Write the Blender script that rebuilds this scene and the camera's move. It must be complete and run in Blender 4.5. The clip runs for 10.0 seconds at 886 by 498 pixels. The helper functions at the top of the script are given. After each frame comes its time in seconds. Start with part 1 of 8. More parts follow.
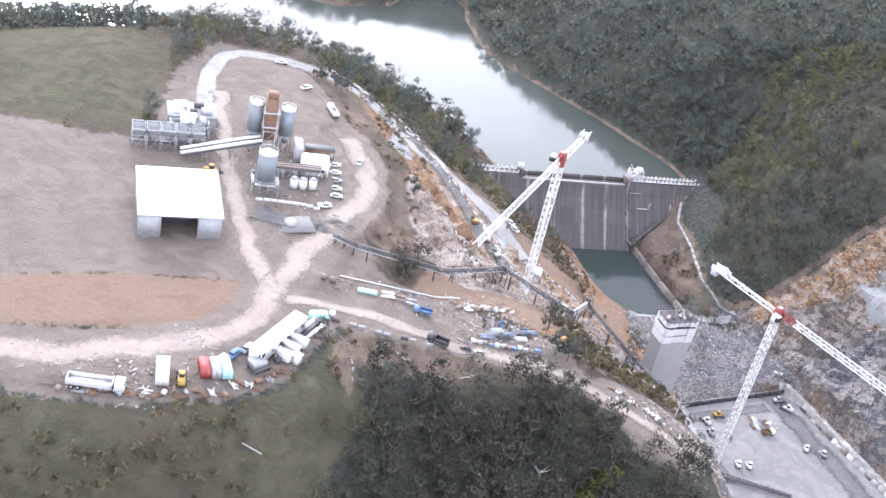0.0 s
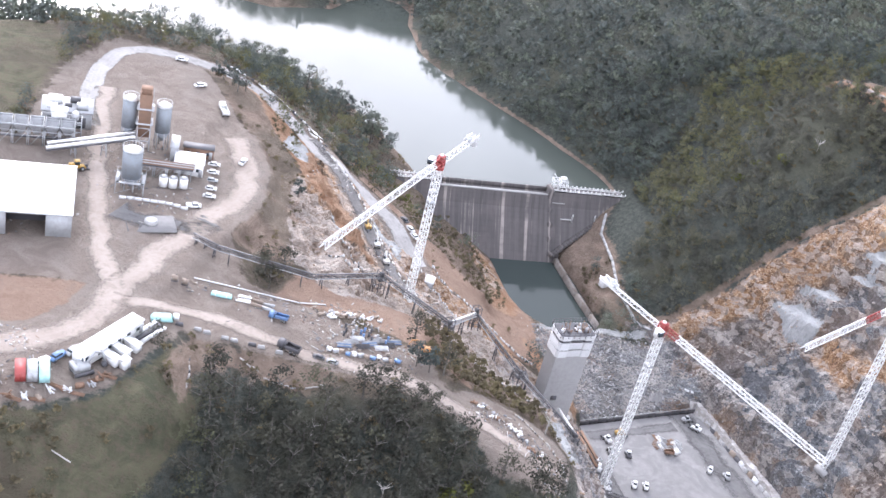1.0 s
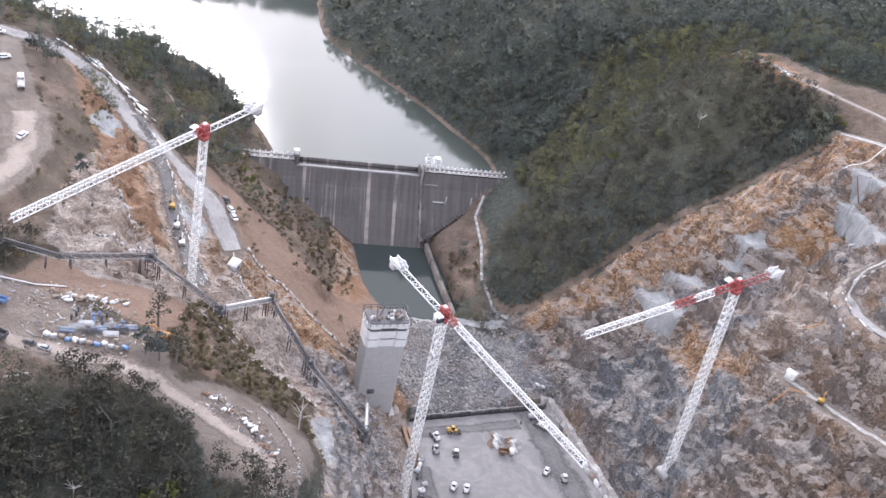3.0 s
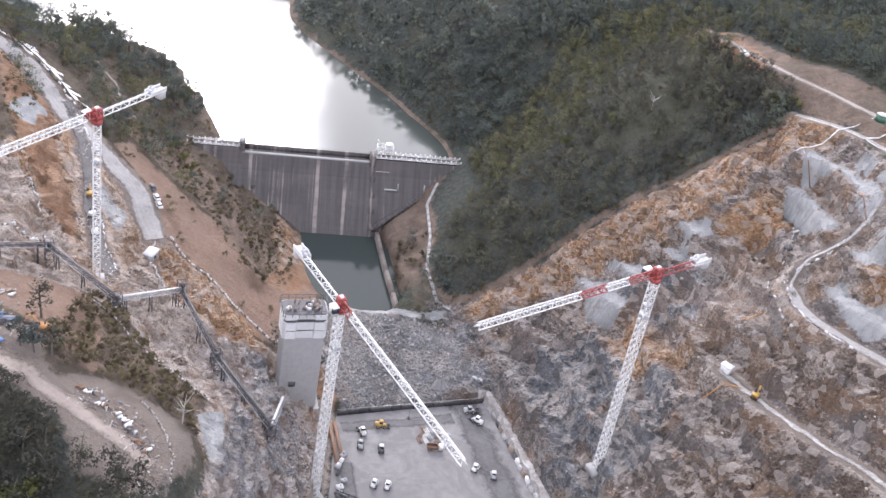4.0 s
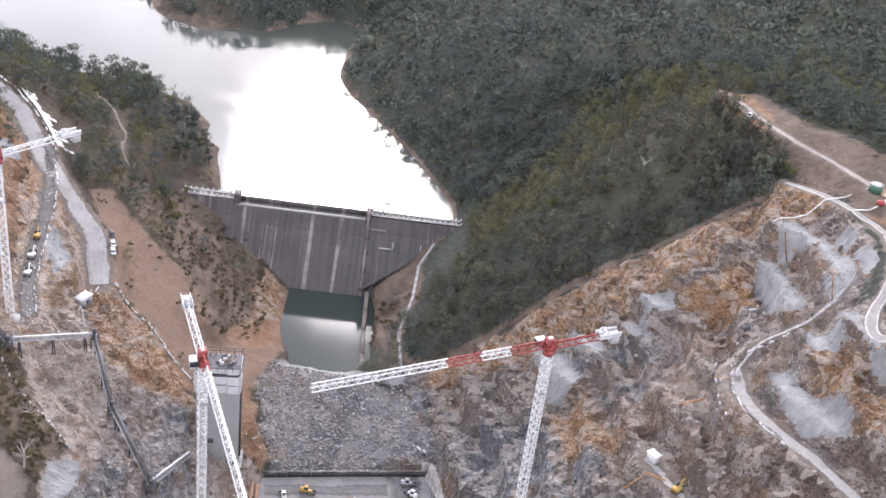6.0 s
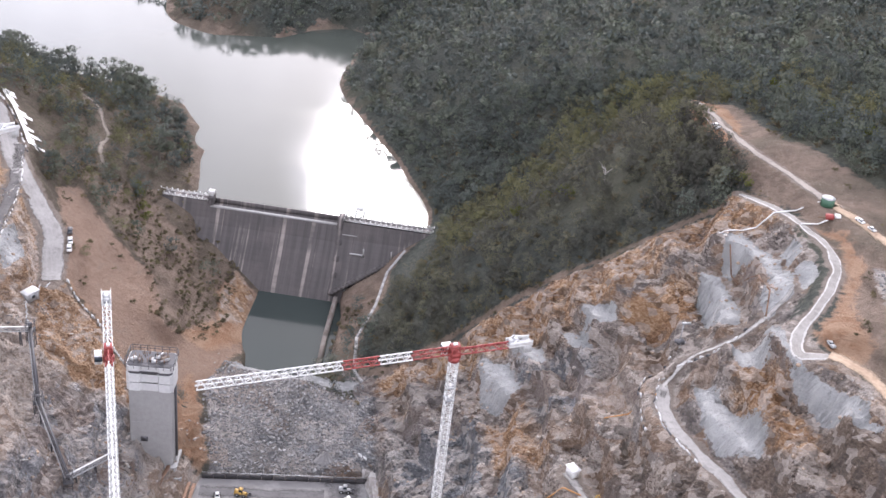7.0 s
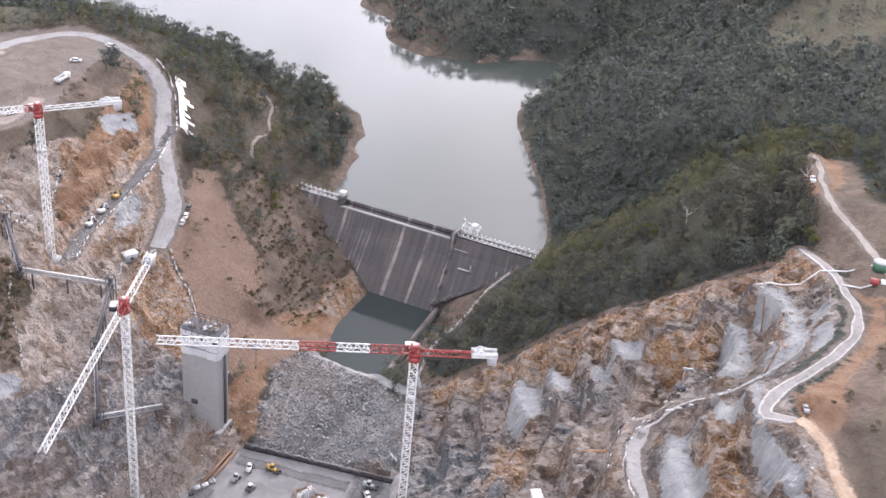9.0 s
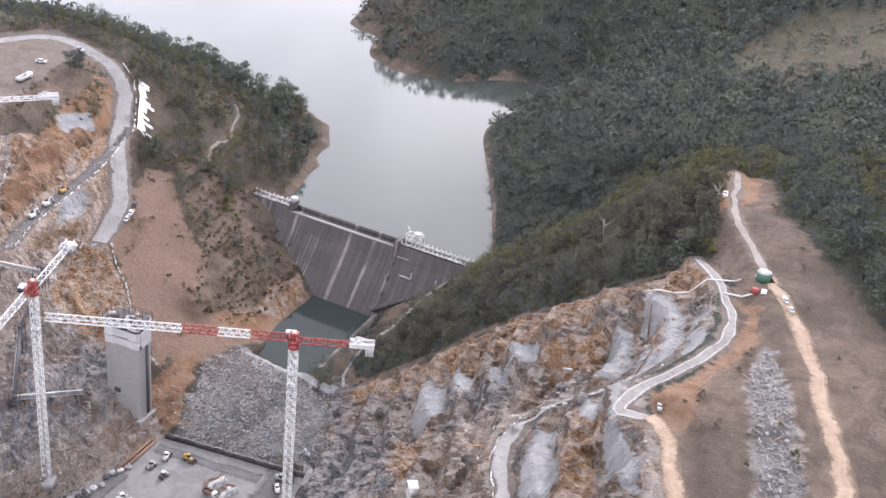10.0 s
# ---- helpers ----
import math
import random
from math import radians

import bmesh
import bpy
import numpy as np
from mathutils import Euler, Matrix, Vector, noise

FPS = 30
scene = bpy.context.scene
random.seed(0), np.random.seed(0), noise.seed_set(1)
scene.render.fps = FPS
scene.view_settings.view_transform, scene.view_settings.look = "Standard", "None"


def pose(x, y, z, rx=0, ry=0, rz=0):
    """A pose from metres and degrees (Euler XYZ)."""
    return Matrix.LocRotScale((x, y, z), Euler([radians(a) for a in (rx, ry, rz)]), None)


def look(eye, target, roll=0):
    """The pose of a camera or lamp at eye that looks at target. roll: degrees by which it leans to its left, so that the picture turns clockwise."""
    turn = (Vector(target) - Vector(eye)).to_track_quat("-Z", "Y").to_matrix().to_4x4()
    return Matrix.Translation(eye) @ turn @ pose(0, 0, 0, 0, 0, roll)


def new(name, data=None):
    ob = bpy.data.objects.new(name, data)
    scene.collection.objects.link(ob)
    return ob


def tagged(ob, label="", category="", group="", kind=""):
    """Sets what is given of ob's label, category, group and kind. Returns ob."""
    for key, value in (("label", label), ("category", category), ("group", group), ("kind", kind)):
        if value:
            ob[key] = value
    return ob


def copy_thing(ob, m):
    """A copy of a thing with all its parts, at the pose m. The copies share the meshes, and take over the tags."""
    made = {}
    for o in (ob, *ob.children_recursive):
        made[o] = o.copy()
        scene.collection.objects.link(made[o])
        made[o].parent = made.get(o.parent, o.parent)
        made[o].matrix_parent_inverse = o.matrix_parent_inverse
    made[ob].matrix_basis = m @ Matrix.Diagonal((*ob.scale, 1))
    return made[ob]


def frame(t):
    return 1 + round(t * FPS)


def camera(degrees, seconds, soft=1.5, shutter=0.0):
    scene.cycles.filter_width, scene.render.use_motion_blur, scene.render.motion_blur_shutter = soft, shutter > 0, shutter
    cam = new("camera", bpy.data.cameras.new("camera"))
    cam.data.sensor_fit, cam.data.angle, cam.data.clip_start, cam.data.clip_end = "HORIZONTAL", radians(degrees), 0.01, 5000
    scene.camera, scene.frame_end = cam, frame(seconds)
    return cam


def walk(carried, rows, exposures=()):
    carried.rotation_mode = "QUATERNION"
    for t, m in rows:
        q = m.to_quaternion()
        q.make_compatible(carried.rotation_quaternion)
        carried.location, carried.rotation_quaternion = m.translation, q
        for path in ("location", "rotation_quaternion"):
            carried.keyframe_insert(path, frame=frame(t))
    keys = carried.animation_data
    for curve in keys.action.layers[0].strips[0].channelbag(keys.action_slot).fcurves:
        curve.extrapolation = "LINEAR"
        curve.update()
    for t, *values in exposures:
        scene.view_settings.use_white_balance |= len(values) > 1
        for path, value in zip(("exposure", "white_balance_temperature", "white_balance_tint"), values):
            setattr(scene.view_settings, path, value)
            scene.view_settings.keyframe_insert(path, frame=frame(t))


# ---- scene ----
cam = camera(42.2, 10.0, soft=1.5)
METRES, EYE, TILT, LEAN, TURN = 336.0, 206.0, -31.2, -11.5, 0.0
ROWS = [
    (0.0, 0.0, 0.0, 0.0, -0.0, 0.0, -0.0),
    (0.5, 0.0462, 0.0162, -0.0022, 0.22, 0.16, -1.07),
    (1.0, 0.0973, 0.0339, -0.0045, 0.51, 0.67, -1.23),
    (1.5, 0.144, 0.0513, -0.0068, 1.37, 0.46, -1.48),
    (2.0, 0.1932, 0.0738, -0.01, 3.21, -0.59, -1.52),
    (2.5, 0.2379, 0.0935, -0.012, 3.41, 0.58, -1.06),
    (3.0, 0.2864, 0.1146, -0.014, 3.5, 0.59, -1.21),
    (4.5, 0.4208, 0.1738, -0.0139, 8.54, 0.08, -0.81),
    (5.0, 0.4678, 0.1949, -0.0139, 11.57, 1.69, -1.49),
    (5.5, 0.5118, 0.2147, -0.0128, 14.47, 1.72, -4.1),
    (6.0, 0.5582, 0.2352, -0.012, 16.1, 3.19, -4.13),
    (7.5, 0.6918, 0.2976, -0.0085, 23.36, 3.74, -8.92),
    (8.0, 0.7374, 0.3189, -0.0056, 27.85, 3.38, -12.39),
    (8.5, 0.7799, 0.3386, -0.003, 31.15, 3.17, -12.86),
    (9.0, 0.8252, 0.3601, -0.0006, 35.71, 3.19, -14.85),
    (9.5, 0.8681, 0.3816, 0.0003, 36.15, 2.73, -16.11),
    (10.0, 0.9137, 0.4028, 0.0035, 37.78, 4.17, -17.13),
]
walk(cam, [(t, pose(0, 0, EYE, TILT, LEAN, TURN) @ pose(METRES * x, METRES * y, METRES * z, 90 + pitch, roll, yaw)) for t, x, y, z, yaw, pitch, roll in ROWS],
     exposures=[(0.0, 1.58, 6050, 15), (1.5, 1.40, 6150, 16), (3.0, 1.18, 6250, 17), (4.5, 1.12, 6350, 18), (6.0, 1.08, 6400, 18), (8.0, 1.08, 6450, 19), (10.0, 1.04, 6450, 19)])

# ---- sky and sun: bright overcast, sun low behind thin cloud beyond the lake ----
SUN_EL, SUN_AZ = 27.0, -16.5
SUN_DIR = Vector((math.sin(radians(SUN_AZ)) * math.cos(radians(SUN_EL)), math.cos(radians(SUN_AZ)) * math.cos(radians(SUN_EL)), math.sin(radians(SUN_EL))))


def node(nt, kind):
    return nt.nodes.new(kind)


def feed(nt, socket, value):
    """Link a socket, or set a plain value."""
    if isinstance(value, bpy.types.NodeSocket):
        nt.links.new(value, socket)
    elif isinstance(value, (tuple, list)) and len(value) == 3 and socket.type == "RGBA":
        socket.default_value = (*value, 1)
    else:
        socket.default_value = value


def maths(nt, op, a, b=0.0, clamp=False):
    n = node(nt, "ShaderNodeMath")
    n.operation, n.use_clamp = op, clamp
    feed(nt, n.inputs[0], a)
    feed(nt, n.inputs[1], b)
    return n.outputs[0]


def mixed(nt, fac, a, b, blend="MIX"):
    n = node(nt, "ShaderNodeMix")
    n.data_type, n.blend_type = "RGBA", blend
    feed(nt, n.inputs[0], fac)
    feed(nt, n.inputs[6], a)
    feed(nt, n.inputs[7], b)
    return n.outputs[2]


def noised(nt, where, scale, detail=4.0, rough=0.6, distort=0.0):
    n = node(nt, "ShaderNodeTexNoise")
    feed(nt, n.inputs["Vector"], where)
    n.inputs["Scale"].default_value, n.inputs["Detail"].default_value = scale, detail
    n.inputs["Roughness"].default_value, n.inputs["Distortion"].default_value = rough, distort
    return n.outputs["Fac"]


def ramped(nt, fac, stops):
    n = node(nt, "ShaderNodeValToRGB")
    feed(nt, n.inputs[0], fac)
    while len(n.color_ramp.elements) < len(stops):
        n.color_ramp.elements.new(0.5)
    for e, (at, c) in zip(n.color_ramp.elements, stops):
        e.position = at
        e.color = (c, c, c, 1) if isinstance(c, float) else (*c, 1)
    return n.outputs[0]


def band(nt, value, lo, hi):
    n = node(nt, "ShaderNodeMapRange")
    n.interpolation_type = "SMOOTHSTEP"
    feed(nt, n.inputs[0], value)
    n.inputs[1].default_value, n.inputs[2].default_value = lo, hi
    return n.outputs[0]


world = bpy.data.worlds.new("overcast")
scene.world = world
world.use_nodes = True
wt = world.node_tree
wt.nodes.clear()
sky = node(wt, "ShaderNodeTexSky")
sky.sky_type, sky.sun_disc = "NISHITA", False
sky.sun_elevation, sky.sun_rotation = radians(SUN_EL), radians(SUN_AZ)
sky.air_density, sky.dust_density = 1.0, 3.0
direction = node(wt, "ShaderNodeTexCoord").outputs["Generated"]
toward = node(wt, "ShaderNodeVectorMath")
toward.operation = "DOT_PRODUCT"
feed(wt, toward.inputs[0], direction)
toward.inputs[1].default_value = SUN_DIR
ahead = maths(wt, "MAXIMUM", toward.outputs["Value"], 0.0)
ragged = maths(wt, "ADD", ahead, maths(wt, "MULTIPLY", maths(wt, "SUBTRACT", noised(wt, direction, 9.0, 6.0, 0.65, 0.5), 0.5), 0.018))
glow, wide = band(wt, ragged, math.cos(radians(8.6)), math.cos(radians(3.0))), maths(wt, "POWER", ahead, 5.0)
cloud = noised(wt, direction, 3.2, 6.0, 0.62, 0.4)
veil = ramped(wt, cloud, [(0.3, 6.0), (0.75, 12.0)])
aureole = maths(wt, "ADD", maths(wt, "MULTIPLY", glow, maths(wt, "MULTIPLY", cloud, 62.0)), maths(wt, "MULTIPLY", wide, maths(wt, "ADD", maths(wt, "MULTIPLY", cloud, 7.0), 1.8)))
height = node(wt, "ShaderNodeSeparateXYZ")
feed(wt, height.inputs[0], direction)
deck = ramped(wt, height.outputs[2], [(0.0, 1.12), (0.31, 1.12), (0.54, 0.52), (1.0, 0.84)])  # the cloud deck darkens overhead
bright = maths(wt, "ADD", maths(wt, "MULTIPLY", veil, maths(wt, "MULTIPLY", deck, 1.15)), aureole)
grey = node(wt, "ShaderNodeVectorMath")
grey.operation = "SCALE"
grey.inputs[0].default_value = (0.948, 0.978, 1.062)
feed(wt, grey.inputs["Scale"], bright)
backing = node(wt, "ShaderNodeBackground")
feed(wt, backing.inputs["Color"], mixed(wt, 0.88, sky.outputs["Color"], grey.outputs["Vector"]))
backing.inputs["Strength"].default_value = 0.13
feed(wt, node(wt, "ShaderNodeOutputWorld").inputs["Surface"], backing.outputs[0])

sun = new("sun", bpy.data.lights.new("sun", "SUN"))
sun.data.energy, sun.data.angle, sun.data.color = 0.9, radians(14), (1.0, 0.96, 0.9)
sun.matrix_world = look((0, 300, 400), Vector((0, 300, 400)) - SUN_DIR)

# ---- materials ----
def blank(name):
    m = bpy.data.materials.new(name)
    m.use_nodes = True
    nt = m.node_tree
    return m, nt, nt.nodes["Principled BSDF"]


def place(nt):
    return node(nt, "ShaderNodeNewGeometry").outputs["Position"]


def bumped(nt, bsdf, height, strength=0.5, distance=0.3):
    b = node(nt, "ShaderNodeBump")
    b.inputs["Strength"].default_value, b.inputs["Distance"].default_value = strength, distance
    feed(nt, b.inputs["Height"], height)
    feed(nt, bsdf.inputs["Normal"], b.outputs[0])


def painted(name, colour, rough=0.5, metal=0.0, dirt=0.25, dirt_colour=(0.16, 0.12, 0.09), scale=1.2):
    """Paint, plastic or metal with soft dirt at two scales."""
    m, nt, p = blank(name)
    at = place(nt)
    a, b = noised(nt, at, scale, 5.0), noised(nt, at, scale * 6.0, 3.0)
    spread = node(nt, "ShaderNodeObjectInfo").outputs["Random"]
    tone = mixed(nt, maths(nt, "MULTIPLY", spread, 0.12), colour, (colour[0] * 0.7, colour[1] * 0.7, colour[2] * 0.7))
    fac = maths(nt, "MULTIPLY", band(nt, maths(nt, "ADD", maths(nt, "MULTIPLY", a, 0.7), maths(nt, "MULTIPLY", b, 0.3)), 0.4, 0.75), dirt)
    feed(nt, p.inputs["Base Color"], mixed(nt, fac, tone, dirt_colour))
    p.inputs["Roughness"].default_value, p.inputs["Metallic"].default_value = rough, metal
    return m


def stony(name, dark, light, scale=0.6, rough=0.9, bump=0.4, accent=None, amount=0.4):
    m, nt, p = blank(name)
    at = place(nt)
    big, small = noised(nt, at, scale * 0.25, 5.0, 0.6, 0.6), noised(nt, at, scale * 2.2, 6.0, 0.65)
    tone = mixed(nt, ramped(nt, maths(nt, "ADD", maths(nt, "MULTIPLY", big, 0.5), maths(nt, "MULTIPLY", small, 0.5)), [(0.3, 0.0), (0.7, 1.0)]), dark, light)
    spread = node(nt, "ShaderNodeNewGeometry").outputs["Random Per Island"]
    tone = mixed(nt, maths(nt, "MULTIPLY", band(nt, spread, 0.3, 1.0), 0.6), tone, dark)
    tone = mixed(nt, maths(nt, "MULTIPLY", band(nt, spread, 0.25, 0.0), 0.45), tone, (min(1, light[0] * 1.35), min(1, light[1] * 1.35), min(1, light[2] * 1.35)))
    if accent:
        tone = mixed(nt, maths(nt, "MULTIPLY", band(nt, noised(nt, at, scale * 0.5, 4.0, 0.6, 1.0), 0.44, 0.58), amount), tone, accent)
    feed(nt, p.inputs["Base Color"], tone)
    p.inputs["Roughness"].default_value = rough
    bumped(nt, p, small, bump, 0.4)
    return m


def ground_material():
    """Forest floor, bare dirt, cut rock, red soil, sprayed concrete and dry grass, laid out by the cover attributes."""
    m, nt, p = blank("ground")
    at = place(nt)
    one, two, three = (node(nt, "ShaderNodeAttribute") for _ in range(3))
    one.attribute_name, two.attribute_name, three.attribute_name = "cover", "cover_more", "cover_rock"
    a, b, c = (node(nt, "ShaderNodeSeparateColor") for _ in range(3))
    feed(nt, c.inputs[0], three.outputs["Color"])
    feed(nt, a.inputs[0], one.outputs["Color"])
    feed(nt, b.inputs[0], two.outputs["Color"])
    n1, n2, n3, n4 = noised(nt, at, 0.035, 5.0, 0.6, 0.5), noised(nt, at, 0.16, 6.0, 0.65, 0.8), noised(nt, at, 0.7, 6.0, 0.7), noised(nt, at, 2.6, 4.0, 0.7)

    def edge(mask, wide=0.16):
        j = maths(nt, "ADD", mask, maths(nt, "MULTIPLY", maths(nt, "SUBTRACT", maths(nt, "ADD", maths(nt, "MULTIPLY", n2, 0.6), maths(nt, "MULTIPLY", n3, 0.4)), 0.5), 2.2))
        return band(nt, j, 0.5 - wide, 0.5 + wide)

    floor = mixed(nt, band(nt, n2, 0.35, 0.65), (0.105, 0.084, 0.066), (0.17, 0.138, 0.108))
    floor = mixed(nt, maths(nt, "MULTIPLY", band(nt, n3, 0.45, 0.7), 0.6), floor, (0.075, 0.078, 0.040))
    whereabouts = node(nt, "ShaderNodeSeparateXYZ")
    feed(nt, whereabouts.inputs[0], at)
    heath = mixed(nt, band(nt, n3, 0.35, 0.65), (0.056, 0.064, 0.056), (0.105, 0.112, 0.095))  # low heath under the eastern woods
    heath = mixed(nt, maths(nt, "MULTIPLY", band(nt, n1, 0.48, 0.62), 0.5), heath, (0.12, 0.115, 0.075))
    eastward = maths(nt, "ADD", whereabouts.outputs[0], maths(nt, "MULTIPLY", maths(nt, "MAXIMUM", maths(nt, "SUBTRACT", whereabouts.outputs[1], 380.0), 0.0), 0.9))
    floor = mixed(nt, band(nt, maths(nt, "ADD", eastward, maths(nt, "MULTIPLY", n2, 20.0)), 100.0, 130.0), floor, heath)
    floor = mixed(nt, band(nt, maths(nt, "ADD", whereabouts.outputs[1], maths(nt, "MULTIPLY", n2, 20.0)), 218.0, 200.0), floor, heath)
    dirt = mixed(nt, band(nt, n2, 0.3, 0.7), (0.225, 0.182, 0.155), (0.325, 0.275, 0.238))
    dirt = mixed(nt, maths(nt, "MULTIPLY", band(nt, n1, 0.45, 0.65), 0.55), dirt, (0.265, 0.232, 0.207))
    dirt = mixed(nt, maths(nt, "MULTIPLY", band(nt, n4, 0.4, 0.75), 0.3), dirt, (0.2, 0.16, 0.13))
    strata = node(nt, "ShaderNodeMapping")
    strata.inputs["Rotation"].default_value = (0.5, 0.35, 0.9)
    strata.inputs["Scale"].default_value = (0.7, 1.0, 1.3)
    feed(nt, strata.inputs["Vector"], at)
    n5 = noised(nt, strata.outputs[0], 1.3, 8.0, 0.70, 0.1)
    n6 = noised(nt, strata.outputs[0], 0.13, 7.0, 0.68, 0.6)
    n7 = noised(nt, at, 0.075, 7.0, 0.7, 0.8)

    def dragged(turn):
        """Coordinates drawn out along the fall of a cut face."""
        fall = node(nt, "ShaderNodeMapping")
        fall.vector_type = "TEXTURE"
        fall.inputs["Rotation"].default_value = turn
        fall.inputs["Scale"].default_value = (5.0, 1.0, 1.0)
        feed(nt, fall.inputs["Vector"], at)
        return fall.outputs[0]

    east_side = band(nt, whereabouts.outputs[0], 118.0, 126.0)
    drawn = node(nt, "ShaderNodeMix")
    drawn.data_type = "VECTOR"
    feed(nt, drawn.inputs[0], east_side)
    feed(nt, drawn.inputs[4], dragged((0.0, 0.65, -0.35)))
    feed(nt, drawn.inputs[5], dragged((0.0, 0.80, -2.63)))
    n8 = noised(nt, drawn.outputs[1], 0.42, 8.0, 0.7, 0.25)
    # broken blocks at three sizes, their edges bent by noise
    bend = node(nt, "ShaderNodeTexNoise")
    feed(nt, bend.inputs["Vector"], strata.outputs[0])
    bend.inputs["Scale"].default_value, bend.inputs["Detail"].default_value = 0.35, 5.0
    bent = node(nt, "ShaderNodeVectorMath")
    bent.operation = "MULTIPLY_ADD"
    feed(nt, bent.inputs[0], bend.outputs["Color"])
    bent.inputs[1].default_value = (1.6, 1.6, 1.6)
    feed(nt, bent.inputs[2], strata.outputs[0])

    def blocks(scale):
        v = node(nt, "ShaderNodeTexVoronoi")
        feed(nt, v.inputs["Vector"], bent.outputs[0])
        v.inputs["Scale"].default_value = scale
        c3 = node(nt, "ShaderNodeSeparateColor")
        feed(nt, c3.inputs[0], v.outputs["Color"])
        return c3.outputs, v.outputs["Distance"]

    chip, chip_far = blocks(2.0)
    block, block_far = blocks(0.5)
    seam, seam_far = blocks(0.14)
    grain = maths(nt, "ADD", maths(nt, "ADD", maths(nt, "MULTIPLY", n5, 0.56), maths(nt, "MULTIPLY", n8, 0.20)), maths(nt, "ADD", maths(nt, "MULTIPLY", chip[0], 0.15), maths(nt, "MULTIPLY", block[0], 0.09)))
    grain = maths(nt, "SUBTRACT", grain, maths(nt, "SUBTRACT", maths(nt, "MULTIPLY", band(nt, chip_far, 0.35, 0.75), 0.07), 0.028))
    calm = band(nt, maths(nt, "ADD", maths(nt, "MULTIPLY", noised(nt, at, 0.06, 5.0, 0.6, 1.2), 0.7), maths(nt, "MULTIPLY", n3, 0.3)), 0.44, 0.56)
    grain = maths(nt, "ADD", maths(nt, "MULTIPLY", maths(nt, "SUBTRACT", grain, 0.5), maths(nt, "SUBTRACT", 1.0, maths(nt, "MULTIPLY", calm, 0.35))), maths(nt, "ADD", 0.478, maths(nt, "MULTIPLY", maths(nt, "SUBTRACT", n8, 0.5), 0.20)))
    rock = ramped(nt, grain, [(0.29, (0.060, 0.052, 0.048)), (0.40, (0.19, 0.160, 0.143)), (0.50, (0.33, 0.284, 0.256)), (0.60, (0.53, 0.468, 0.424)), (0.70, (0.79, 0.74, 0.70))])
    rust = ramped(nt, grain, [(0.29, (0.085, 0.046, 0.026)), (0.38, (0.25, 0.132, 0.066)), (0.50, (0.47, 0.278, 0.150)), (0.60, (0.70, 0.50, 0.335)), (0.70, (0.80, 0.69, 0.57))])
    blue = ramped(nt, grain, [(0.29, (0.055, 0.058, 0.064)), (0.43, (0.16, 0.168, 0.182)), (0.56, (0.30, 0.31, 0.325)), (0.70, (0.60, 0.60, 0.60))])
    mud = ramped(nt, grain, [(0.29, (0.045, 0.034, 0.028)), (0.43, (0.15, 0.112, 0.088)), (0.56, (0.27, 0.208, 0.165)), (0.70, (0.54, 0.46, 0.40))])
    stain = maths(nt, "MULTIPLY", band(nt, maths(nt, "ADD", maths(nt, "MULTIPLY", n7, 0.6), maths(nt, "MULTIPLY", n6, 0.4)), 0.50, 0.60), 0.45)
    rock = mixed(nt, stain, rock, rust)
    dull = band(nt, maths(nt, "ADD", maths(nt, "MULTIPLY", noised(nt, at, 0.055, 6.0, 0.62, 0.4), 0.75), maths(nt, "MULTIPLY", n8, 0.25)), 0.49, 0.545)
    rock = mixed(nt, maths(nt, "MULTIPLY", maths(nt, "MULTIPLY", dull, east_side), 0.7), rock, mud)  # dull brown bands in the eastern face
    rock = mixed(nt, maths(nt, "MULTIPLY", edge(c.outputs[1], 0.3), 0.95), rock, blue)
    # mud tone of the muddy ground; it also paints the shade in the hollow
    rock = mixed(nt, maths(nt, "MULTIPLY", edge(c.outputs[2], 0.35), 0.85), rock, mud)
    cold = ramped(nt, grain, [(0.29, (0.12, 0.12, 0.13)), (0.40, (0.30, 0.295, 0.31)), (0.52, (0.43, 0.42, 0.435)), (0.70, (0.68, 0.66, 0.66))])
    pale = ramped(nt, grain, [(0.29, (0.13, 0.110, 0.098)), (0.40, (0.43, 0.345, 0.285)), (0.50, (0.63, 0.52, 0.44)), (0.62, (0.75, 0.66, 0.585)), (0.72, (0.82, 0.77, 0.72))])
    rock = mixed(nt, maths(nt, "MULTIPLY", edge(three.outputs["Alpha"], 0.35), 0.88), rock, mixed(nt, edge(c.outputs[1], 0.3), pale, cold))
    rock = mixed(nt, maths(nt, "MULTIPLY", maths(nt, "GREATER_THAN", seam[0], 0.72), maths(nt, "MULTIPLY", band(nt, n5, 0.40, 0.56), 0.45)), rock, (0.66, 0.58, 0.52))
    rock = mixed(nt, maths(nt, "MULTIPLY", maths(nt, "GREATER_THAN", seam[1], 0.70), 0.45), rock, (0.27, 0.168, 0.105))
    rock = mixed(nt, maths(nt, "MULTIPLY", maths(nt, "GREATER_THAN", seam[2], 0.74), maths(nt, "ADD", maths(nt, "MULTIPLY", east_side, 0.33), 0.12)), rock, (0.17, 0.165, 0.17))
    rock = mixed(nt, maths(nt, "MULTIPLY", edge(c.outputs[0], 0.25), 0.82), rock, rust)
    rock = mixed(nt, maths(nt, "MULTIPLY", maths(nt, "GREATER_THAN", block[1], 0.80), 0.45), rock, (0.62, 0.55, 0.50))
    rock = mixed(nt, maths(nt, "MULTIPLY", maths(nt, "GREATER_THAN", block[2], 0.80), maths(nt, "ADD", maths(nt, "MULTIPLY", east_side, 0.25), 0.2)), rock, (0.11, 0.095, 0.085))
    lie = node(nt, "ShaderNodeSeparateXYZ")
    feed(nt, lie.inputs[0], node(nt, "ShaderNodeNewGeometry").outputs["True Normal"])
